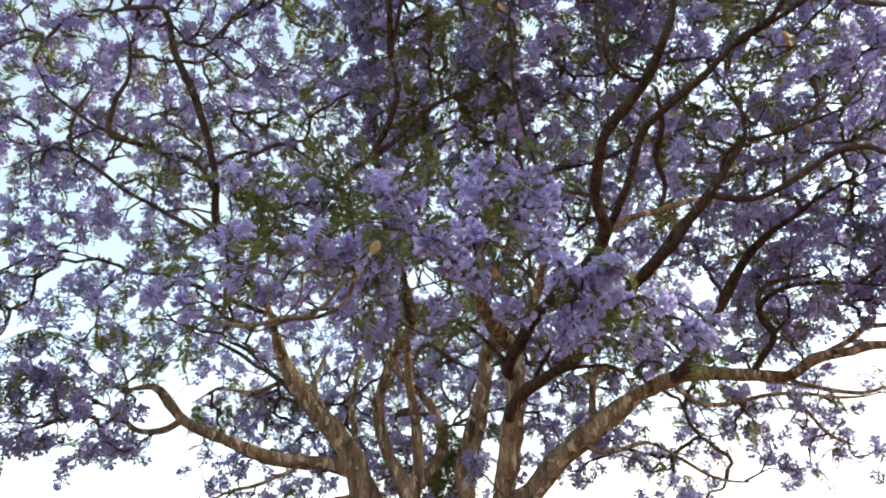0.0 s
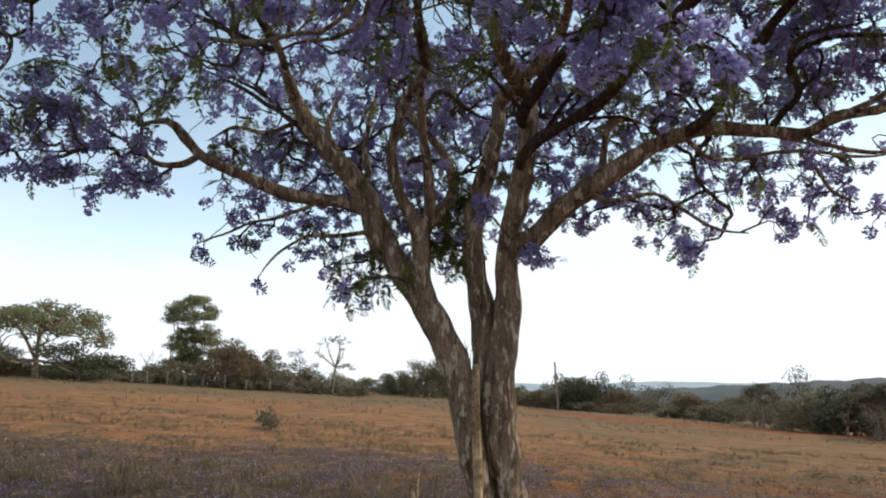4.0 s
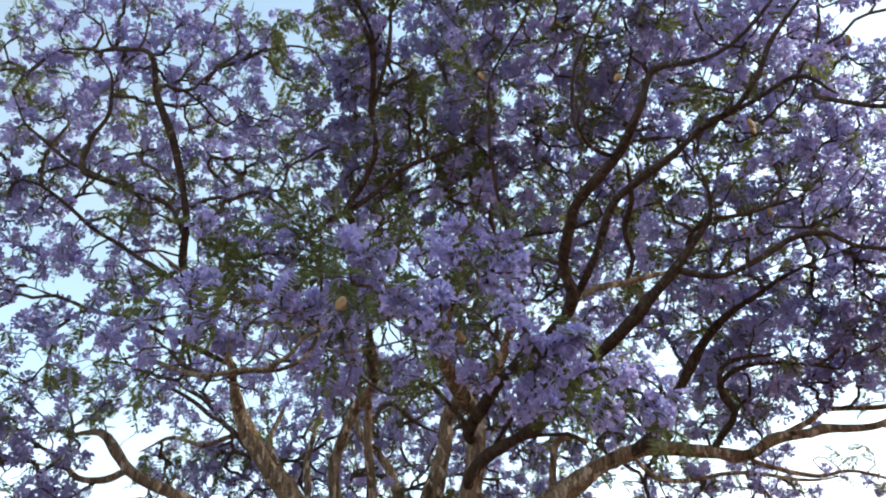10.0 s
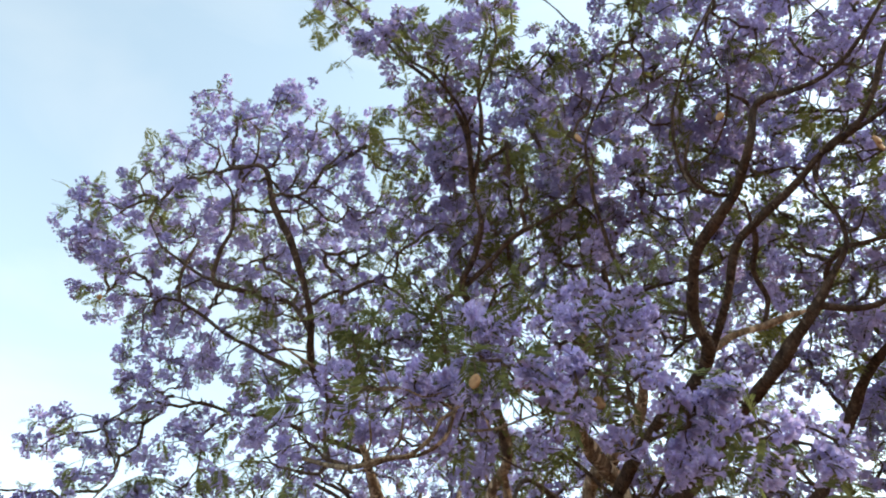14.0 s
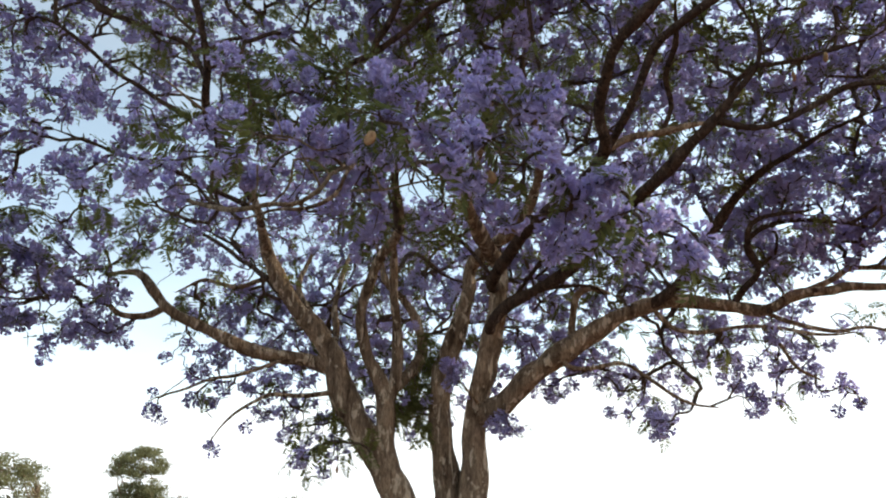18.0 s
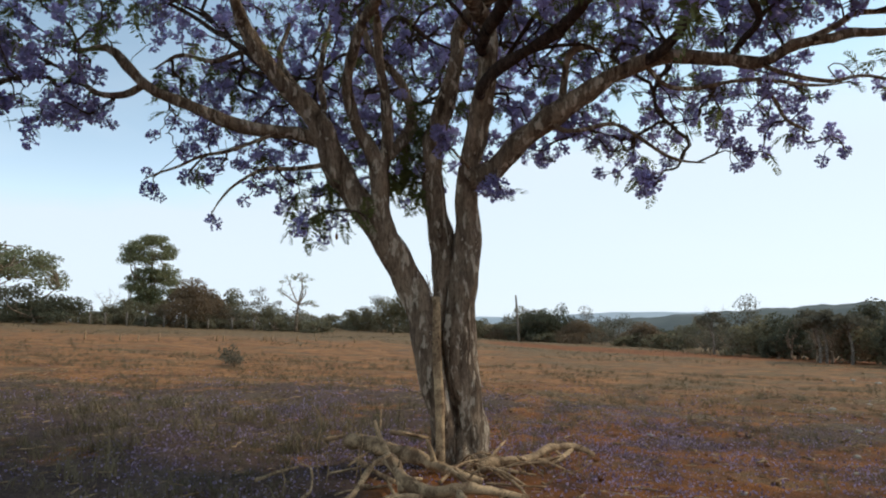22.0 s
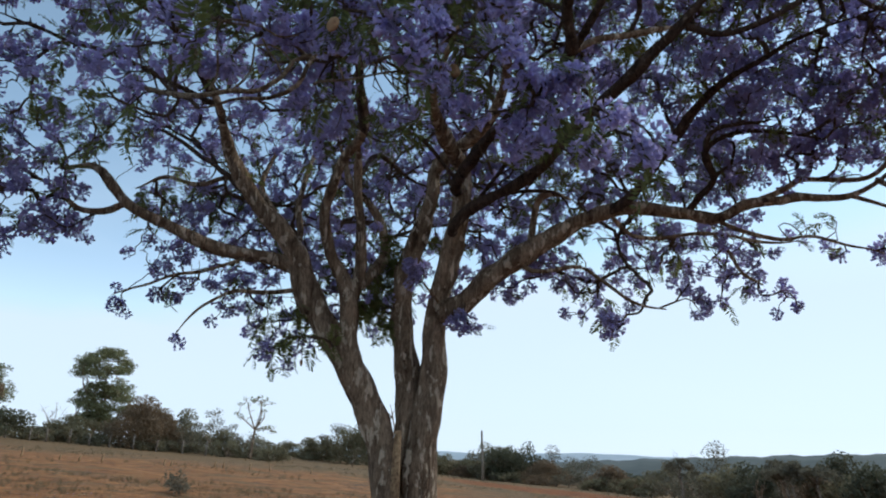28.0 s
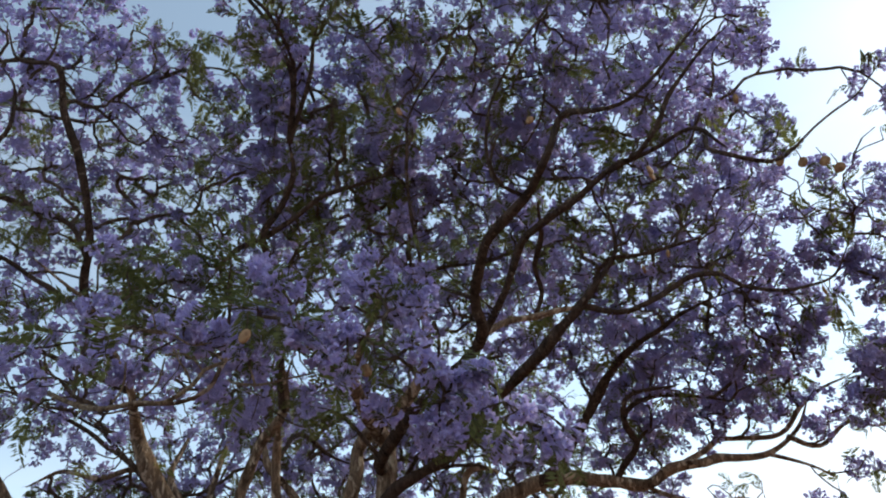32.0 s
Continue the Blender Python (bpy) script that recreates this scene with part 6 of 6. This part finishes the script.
def strewn(x, y):
    """How thickly the fallen flowers lie: under the crown, most in a drift behind the trunk."""
    under = 1.5 * math.exp(-(((x + 0.6) / 6.4) ** 2 + ((y - 8.0) / 5.2) ** 2)) * max(0.05, 0.42 + 1.5 * patch(x, y, 0.75, 7))
    drift = 1.4 * math.exp(-(((x - 2.4) / 1.9) ** 2 + ((y - 8.6) / 2.2) ** 2)) * max(0.0, 0.6 + patch(x, y, 1.6, 3))
    return under + drift


p = scatter(250000, (-13, 12), (2.0, 19), lambda x, y: rng.random() < 0.62 * strewn(x, y))
p[:, 2] += 0.014
m = turned(len(p), p, 0.36 + 0.74 * rng.random(len(p)) ** 2.2, np.array([0, 0, 0.15]), 1.0)
rings = bell(3, True)
v, f = stamped([(rings[0][3:], rings[1][:3])], m, np.zeros(len(p), int))
tagged(mesh_object("fallen_flowers", v, f, FALLEN), "carpet of fallen purple flowers under the tree", "flowers", kind="stuff")


def clod():
    bm = bmesh.new()
    bmesh.ops.create_icosphere(bm, subdivisions=1, radius=0.03)
    for w in bm.verts:
        w.co *= 0.7 + 0.6 * rng.random()
        w.co.z *= 0.55
    v = np.array([w.co[:] for w in bm.verts])
    f = np.array([[q.index for q in t.verts] for t in bm.faces])
    bm.free()
    return v, f


CLODS = [clod() for _ in range(5)]
p = scatter(4200, (-12, 13), (2.5, 22), lambda x, y: patch(x, y, 0.6, 15) > -0.1)
v, f = stamped(CLODS, upright(p, (0.3 + 0.9 * rng.random(len(p)) ** 3) * np.where((p[:, 0] > 0.6) & (p[:, 1] < 10), 1.8, 1.0)), rng.integers(0, 5, len(p)))
tagged(mesh_object("earth_clods", v, f, SOIL), "small clods and stones on the red earth", "stones", kind="stuff")
p = scatter(4600, (-10, 12), (2.5, 18), lambda x, y: True)
p[:, 2] += 0.01
chip = [tube(np.array([[0, -0.05, 0], [0.006, 0, 0.004], [0, 0.05, 0]]), [0.004, 0.005, 0.003], 4)]
v, f = stamped([(chip[0][0], chip[0][1][0])], upright(p, 0.5 + 1.8 * rng.random(len(p)) ** 2), np.zeros(len(p), int))
tagged(mesh_object("litter", v, f, DEADWOOD), "scattered broken twigs and dry litter", "litter", kind="stuff")


# ---- far trees ----
def leaf_cards(lumps, count, size):
    """Small bent leaf sprays filling the outer part of lumps (x, y, z, rx, rz)."""
    w = np.array([l[3] ** 2 * l[4] for l in lumps])
    pick = rng.choice(len(lumps), count, p=w / w.sum())
    L = np.array(lumps)[pick]
    q = rng.normal(size=(count, 3))
    q = q / np.linalg.norm(q, axis=1)[:, None] * (rng.random(count) ** 0.4)[:, None]
    p = L[:, :3] + q * np.stack([L[:, 3], L[:, 3], L[:, 4]], -1)
    s = np.array([(-0.5, -0.3, 0), (0.1, -0.45, 0.12), (0.6, 0.05, 0), (0.0, 0.42, 0.1), (-0.45, 0.25, -0.05)])
    return stamped([(s, np.array([[0, 1, 2, 3], [0, 3, 4, 0]])[:1])], turned(count, p, size * (0.6 + 0.8 * rng.random(count)), np.array([0, 0, 0.6]), 1.0), np.zeros(count, int))


def wood_to(thing, start, ends, r, fork=0.45):
    """A trunk from start, up to seven bent limbs, and a branch from them to every other end."""
    start = np.array(start, float)
    ends = np.array(ends, float)
    top = start + (ends.mean(0) - start) * fork + np.array([0, 0, 0.1])
    mid = (start + top) / 2 + rng.normal(size=3) * np.array([0.12, 0.12, 0])
    p = spline([(*start, r * 1.3), (*mid, r), (*top, r * 0.8)], 0.3)
    v, f = tube(p[:, :3], p[:, 3], 9, 0.05, r * 50)
    mesh_object("trunk", v, f, BARK, thing)
    main = [0]
    while len(main) < min(7, len(ends)):
        main.append(int(np.argmax(np.min(np.linalg.norm(ends[:, None] - ends[main][None], axis=2), 1))))
    limbs = []
    for e in ends[main]:
        q = (top + e) / 2 + rng.normal(size=3) * 0.10 * np.linalg.norm(e - top)
        p = spline([(*top, r * 0.6), (*q, r * 0.4), (*e, r * 0.12)], 0.3)
        limbs.append([p, [tube(p[:, :3], p[:, 3], 6)]])
        for s in rng.random(4) * 0.6 + 0.35:
            a = p[int(s * (len(p) - 1)), :3]
            b = a + rng.normal(size=3) * np.linalg.norm(e - top) * 0.14 + np.array([0, 0, 0.2])
            limbs[-1][1].append(tube(np.array([a, (a + b) / 2 + 0.05 * rng.normal(size=3), b]), [r * 0.25, r * 0.17, r * 0.05], 4))
    for i, e in enumerate(ends):
        if i in main:
            continue
        near = [(np.linalg.norm(g[0][2 * len(g[0]) // 5:, :3] - e, axis=1)) for g in limbs]
        g = int(np.argmin([d.min() for d in near]))
        a = limbs[g][0][2 * len(limbs[g][0]) // 5 + int(np.argmin(near[g])), :3]
        p = spline([(*a, r * 0.3), (*((a + e) / 2 + 0.1 * np.linalg.norm(e - a) * rng.normal(size=3)), r * 0.2), (*e, r * 0.06)], 0.3)
        limbs[g][1].append(tube(p[:, :3], p[:, 3], 5))
    for _, pieces in limbs:
        v, f = merged(pieces)
        mesh_object("limb", v, f, BARK, thing)


def far_tree(x, y, lumps, leaf, label, category="tree", density=110, size=0.24, r=0.2, name="tree", fork=0.45):
    z = float(ground_height(x, y))
    thing = tagged(new(name), label, category)
    thing.location = (x, y, z)
    wood_to(thing, (0, 0, -0.1), [l[:3] for l in lumps], r, fork)
    count = int(sum(density * l[3] * l[3] * (l[4] / l[3] + 0.5) for l in lumps)) + 40
    v, f = leaf_cards(lumps, count, size)
    mesh_object("crown", v, f, leaf, thing, smooth=False)
    return thing


def lumpy(h, w, low, n):
    """Lumps of a crown of height h, half width w, whose foliage starts at low: an uneven heap."""
    out = []
    for i in range(n):
        x = w * (2 * (i + 0.5) / n - 1) * 0.85
        top = h * math.sqrt(max(0.2, 1 - 0.75 * (x / w) ** 2)) * (0.82 + 0.22 * rng.random())
        s = (top - low) * 0.24
        for z in (top - s, low + s * 0.8, (top + low) / 2):
            out.append((x + 0.12 * w * rng.normal(), 0.35 * w * rng.normal(), z + 0.05 * h * rng.normal(), max(w * 0.32, s) * (0.8 + 0.4 * rng.random()), s * (0.9 + 0.3 * rng.random())))
    return out


def bush_tree(x, y, h, w, low=0.05):
    far_tree(x, y, lumpy(h, w, low, 5), LEAF_GREEN, "dense dull green bush at the edge of the field", "bush", 260, 0.17, 0.09, "bush", 0.25)


def dark_tree(x, y, h, w, low=0.1):
    far_tree(x, y, lumpy(h, w, low, 5), LEAF_DARK, "dark green leafy tree in the field hedge", "tree", 270, 0.17, 0.12, "tree", 0.3)


def brown_tree(x, y, h, w, low=0.1):
    lumps = [(w * 0.62 * k * math.cos(a), w * 0.62 * k * math.sin(a), h * (0.30 + 0.40 * (1 - k) + 0.04 * math.sin(5 * a)), w * 0.36, h * 0.27) for a in np.arange(7) * 0.9 for k in (1.0, 0.4)] + [(0, 0, h * 0.76, w * 0.4, h * 0.22)]
    far_tree(x, y, lumps, LEAF_BROWN, "rounded brownish dry thicket by the field", "bush", 260, 0.16, 0.1, "bush", 0.25)


def grey_tree(x, y, h, w, low=0.3):
    far_tree(x, y, lumpy(h, w, low, 4), LEAF_GREY, "thin grey half-bare tree by the field", "tree", 150, 0.13, 0.08, "tree", 0.3)


def pale_tree(x, y, h, w, low=0.2):
    far_tree(x, y, lumpy(h, w, low, 4), LEAF_PALE, "small pale bush behind the field", "bush", 200, 0.14, 0.06, "bush", 0.3)


def slim_tree(x, y, h, w):
    far_tree(x, y, [(0.35, 0, h, w * 0.7, 0.25), (-0.1, 0.1, h * 0.9, w * 0.6, 0.2)], LEAF_GREY, "slim pale sapling with few leaves", "tree", 40, 0.15, 0.06)


def dome(cx, cz, rx, rz, n, size, thick, low=0.0):
    """Small flat clumps over the upper side of a dome, with some below its rim."""
    out = []
    for i in range(n):
        a, k = i * 2.4, math.sqrt((i + 0.5) / n)
        out.append((cx + rx * k * math.cos(a) * (0.9 + 0.2 * rng.random()), 0.75 * rx * k * math.sin(a), cz + rz * math.sqrt(max(0, 1 - k * k)) - low * rng.random() + 0.08 * rz * rng.normal(),
                    size * (0.65 + 0.7 * rng.random()), thick * (0.7 + 0.6 * rng.random())))
    return out


def broad_tree(x, y, h, w, low):
    lumps = dome(0, h * 0.46, w, h * 0.51, 84, w * 0.14, h * 0.07, h * 0.14)
    far_tree(x, y, lumps, LEAF_FIELD, "broad umbrella-crowned field tree with open winding limbs", "tree", 150, 0.18, 0.3, "tree", 0.3)


def tiered_tree(x, y, h, w, low):
    lumps = dome(0.1, h * 0.72, 3.2, h * 0.26, 50, 0.85, 0.5, 1.9) + dome(0.9, h * 0.36, 3.1, h * 0.31, 48, 1.0, 0.5, 3.0) + dome(0.3, h * 0.16, 2.6, h * 0.16, 20, 1.0, 0.6, 1.0)
    far_tree(x, y, lumps, LEAF_FIELD, "tall airy field tree with a wide two-tiered crown", "tree", 210, 0.17, 0.22, "tree", 0.6)


def sparse_tree(x, y, h, w):
    lumps = dome(0.1, h * 0.76, 1.9, h * 0.17, 12, 0.42, 0.2, 0.5) + dome(1.5, h * 0.42, 0.9, h * 0.08, 6, 0.4, 0.18, 0.4) + [(-1.7, 0.1, h * 0.66, 0.5, 0.2), (-1.2, -0.2, h * 0.60, 0.4, 0.2)]
    far_tree(x, y, lumps, LEAF_FIELD, "lone thin tree with sparse clumps of leaves", "tree", 120, 0.15, 0.14, "tree", 0.6)


def tall_tree(x, y, h, w):
    lumps = dome(0, h * 0.55, w, h * 0.40, 30, w * 0.4, h * 0.06, h * 0.35)
    far_tree(x, y, lumps, LEAF_DARK, "tall dark narrow tree at the end of the hedge", "tree", 260, 0.15, 0.16, "tree", 0.5)


def bare_tree(x, y, h, w):
    thing = tagged(new("tree"), "leafless grey tree with a fan of fine branches", "tree")
    thing.location = (x, y, float(ground_height(x, y)))
    ends = [(w * math.cos(a) * k, w * 0.6 * math.sin(a) * k, h * (0.7 + 0.3 * rng.random())) for a, k in zip(np.arange(12) * 0.77, (1, .4, .8, .6, 1, .3, .9, .5, .7, 1, .2, .6))]
    wood_to(thing, (0, 0, -0.1), ends, 0.07, 0.35)


def pale_trunk_tree(x, y, h, w):
    z = float(ground_height(x, y))
    thing = tagged(new("tree"), "slender hedge tree with a pale bare trunk", "tree")
    thing.location = (x, y, z)
    p = spline([(0, 0, -0.2, 0.10), (0.08, 0, h * 0.3, 0.085), (-0.06, 0.05, h * 0.62, 0.07), (0.05, 0, h * 0.9, 0.03)], 0.3)
    v, f = tube(p[:, :3], p[:, 3], 8, 0.05, x)
    mesh_object("trunk", v, f, POST, thing, "pale bare trunk")
    lumps = dome(0, h * 0.68, w, h * 0.28, 16, w * 0.34, h * 0.07, h * 0.12)
    for e in lumps[::3]:
        a = p[int(len(p) * 0.6), :3]
        q = np.array([a, (a + np.array(e[:3])) / 2 + np.array([0, 0, 0.15]), np.array(e[:3])])
        v, f = tube(q, [0.04, 0.025, 0.01], 5)
        mesh_object("limb", v, f, POST, thing)
    v, f = leaf_cards(lumps, 900, 0.15)
    mesh_object("crown", v, f, LEAF_GREY, thing, smooth=False)


for x, y, h, w in ((23.5, 39.9, 3.1, 1.2), (23.9, 39.9, 3.3, 1.1), (24.9, 39.0, 3.2, 1.3), (27.0, 47.0, 3.5, 1.2), (22.5, 52.5, 3.4, 1.1)):
    pale_trunk_tree(x, y, h, w)
broad_tree(-42.9, 66.0, 7.5, 7.0, 2.9)
dark_tree(-36.1, 62.0, 3.6, 4.9)
bare_tree(-35.7, 75.0, 4.1, 1.5)
bush_tree(-37.3, 82.0, 2.1, 2.1)
tiered_tree(-33.4, 80.0, 11.1, 3.8, 1.1)
brown_tree(-25.3, 72.0, 5.5, 4.3)
brown_tree(-23.5, 73.0, 4.4, 2.5)
bush_tree(-31.9, 74.0, 3.0, 3.2)
bush_tree(-23.2, 76.0, 4.4, 2.4)
grey_tree(-20.6, 72.0, 2.9, 2.3)
grey_tree(-20.3, 80.0, 4.7, 2.8, 2.2)
bush_tree(-18.1, 78.0, 3.2, 1.8)
grey_tree(-16.5, 78.0, 2.9, 1.6)
pale_tree(-15.2, 80.0, 2.5, 1.5)
sparse_tree(-14.0, 71.0, 6.6, 2.4)
bush_tree(-17.2, 120.0, 0.9, 3.5)
bush_tree(-13.0, 110.0, 1.0, 2.8)
bush_tree(-8.1, 86.0, 3.2, 2.8)
grey_tree(-6.0, 84.0, 4.6, 2.9, 2.1)
bush_tree(-3.9, 80.0, 4.8, 2.9)
bush_tree(-0.6, 84.0, 4.1, 3.9)
slim_tree(-3.4, 68.0, 1.7, 0.4)
bush_tree(3.7, 86.0, 3.0, 3.6)
bush_tree(7.5, 88.0, 2.7, 2.4)
bush_tree(10.2, 88.0, 2.4, 2.5)
bush_tree(12.4, 84.0, 4.4, 3.3)
dark_tree(15.8, 84.0, 5.1, 3.3)
dark_tree(13.7, 82.0, 4.1, 2.8)
grey_tree(19.5, 80.0, 4.5, 2.8)
brown_tree(17.9, 79.0, 2.9, 3.6)
grey_tree(21.3, 75.6, 3.8, 2.4)
brown_tree(23.0, 70.9, 2.8, 2.8)
bush_tree(24.2, 65.2, 1.9, 2.6)
grey_tree(24.6, 58.8, 2.8, 2.7)
bare_tree(25.6, 60.5, 4.3, 1.5)
grey_tree(26.0, 53.9, 4.6, 1.6)
bush_tree(24.7, 50.0, 3.0, 2.6)
grey_tree(24.4, 54.0, 2.2, 1.9)
dark_tree(26.2, 47.2, 3.5, 2.4)
grey_tree(26.0, 43.3, 3.5, 2.0)
dark_tree(24.3, 46.4, 2.0, 1.4)
brown_tree(26.2, 41.3, 3.0, 1.6)
dark_tree(31.5, 47.0, 4.7, 0.8)
bush_tree(27.4, 39.7, 3.1, 2.1)
grey_tree(29.2, 38.9, 3.4, 2.2)
dark_tree(32.1, 38.9, 3.3, 2.7)
dark_tree(26.6, 36.6, 3.5, 1.6)
grey_tree(28.2, 35.2, 3.4, 1.8)
dark_tree(29.8, 34.0, 4.0, 1.5)
bush_tree(31.2, 33.2, 3.4, 1.7)
tall_tree(31.9, 31.9, 8.4, 1.5)
bush_tree(-50.3, 66.0, 3.3, 6.1)
broad_tree(-51.0, 62.0, 6.0, 4.8, 2.3)
bare_tree(0.05, 20.0, 3.0, 0.4)
bare_tree(24.2, 41.3, 2.4, 0.5)
bare_tree(24.2, 39.9, 2.6, 0.5)
bare_tree(24.1, 44.0, 2.1, 0.5)
for i in range(9):
    bush_tree(-66 + 8.3 * i + 1.2 * math.sin(i * 2.3), 92 + 5 * math.sin(i * 1.7), 2.2 + 0.9 * math.sin(i * 3.1), 3.6)
for i in range(18):
    bush_tree(-54 + 2.5 * i + 0.8 * math.sin(i * 1.3), 71 + 1.5 * math.sin(i * 2.9), 1.3 + 0.5 * math.sin(i * 2.2), 1.8)
for i in range(10):
    (grey_tree, dark_tree, bush_tree)[i % 3](12 + 4.4 * i, 98 - 3.0 * i, 3.0 + 0.8 * math.sin(i * 2.7), 3.2)
for i in range(12):
    (brown_tree, grey_tree, bush_tree)[i % 3](9 + 2.5 * i, 85.5 - 3.1 * i, 1.5 + 0.5 * math.sin(i * 1.9), 2.1)


# ---- fence, pole and small things in the field ----
def fence_post(x, y, h, lean):
    z = float(ground_height(x, y))
    p = np.array([[0, 0, -0.2], [0.02 * lean, 0, h * 0.5], [0.06 * lean, 0.02, h - 0.02], [0.06 * lean, 0.02, h]])
    ob = tagged(new("fence_post"), "rough grey wooden fence post along the field edge", "post", "fence posts")
    ob.location = (x, y, z)
    v, f = tube(p, [0.085, 0.08, 0.075, 0.05], 8, 0.06, x)
    mesh_object("post", v, f, POST, ob)


for i, (x, lean) in enumerate(((-46.4, 1), (-41.8, 2), (-39.2, 0.5), (-37.6, -1), (-36.0, 0), (-33.9, 1), (-32.4, -0.6), (-30.4, 1), (-28.6, 0), (-26.8, 1.5), (-24.6, -1), (-22.5, 1), (-20.1, 0), (-17.9, 1))):
    fence_post(x, 66.5 + 0.10 * (x + 46), 1.25 + 0.15 * math.sin(i * 2.1), lean)
for i in range(9):
    fence_post(18.5 + 2.1 * i, 76.5 - 3.3 * i, 1.2 + 0.15 * math.sin(i * 1.7), math.sin(i * 3))


def wire():
    xs = np.linspace(-46.4, -17.9, 60)
    ob = tagged(new("fence_wire"), "thin rusty fence wires between the posts", "wire")
    for k, h in enumerate((0.45, 0.8, 1.1)):
        p = np.stack([xs, 66.42 + 0.10 * (xs + 46), ground_height(xs, 66.5 + 0.10 * (xs + 46)) + h], -1)
        v, f = tube(p, np.full(len(xs), 0.006), 4)
        mesh_object("wire", v, f, POST, ob)


wire()


def stake(x, y, h):
    ob = tagged(new("marker_stake"), "short pale stake standing in the dry field", "stake", "marker stakes")
    ob.location = (x, y, float(ground_height(x, y)))
    v, f = tube(np.array([[0, 0, -0.1], [0.02, 0, h * 0.6], [0.05, 0.01, h]]), [0.05, 0.045, 0.03], 7, 0.05, x)
    mesh_object("post", v, f, DEADWOOD, ob)


for x, y, h in ((-16.2, 32.0, 0.42), (-15.0, 33.0, 0.3), (-13.55, 34.1, 0.4), (-14.3, 33.4, 0.3), (-11.4, 36.4, 0.36), (-11.1, 36.6, 0.33), (-9.4, 38.6, 0.34), (-9.0, 38.8, 0.34), (-7.9, 40.5, 0.36), (-7.0, 41.9, 0.34), (-4.7, 43, 0.3)):
    stake(x, y, h)


def utility_pole():
    x, y = 10.3, 76.0
    z = float(ground_height(x, y))
    ob = tagged(new("utility_pole"), "tall thin grey wooden pole at the field edge", "pole")
    ob.location = (x, y, z)
    v, f = tube(np.array([[0, 0, -0.3], [-0.06, 0, 1.8], [-0.14, 0, 3.6], [-0.2, 0, 5.2], [-0.2, 0, 5.3]]), [0.15, 0.13, 0.115, 0.10, 0.05], 10)
    mesh_object("pole", v, f, POST, ob)


utility_pole()


def field_shrub(x, y, h, w):
    lumps = [(w * 0.4 * math.cos(a), w * 0.4 * math.sin(a), h * (0.35 + 0.3 * (i % 2)), w * 0.45, h * 0.3) for i, a in enumerate(np.arange(6) * 1.05)]
    far_tree(x, y, lumps, LEAF_GREY, "low twiggy grey-green shrub in the field", "shrub", 700, 0.06, 0.015, "shrub", 0.15)


field_shrub(-6.0, 20.5, 0.68, 0.46)
field_shrub(-5.7, 20.0, 0.38, 0.42)
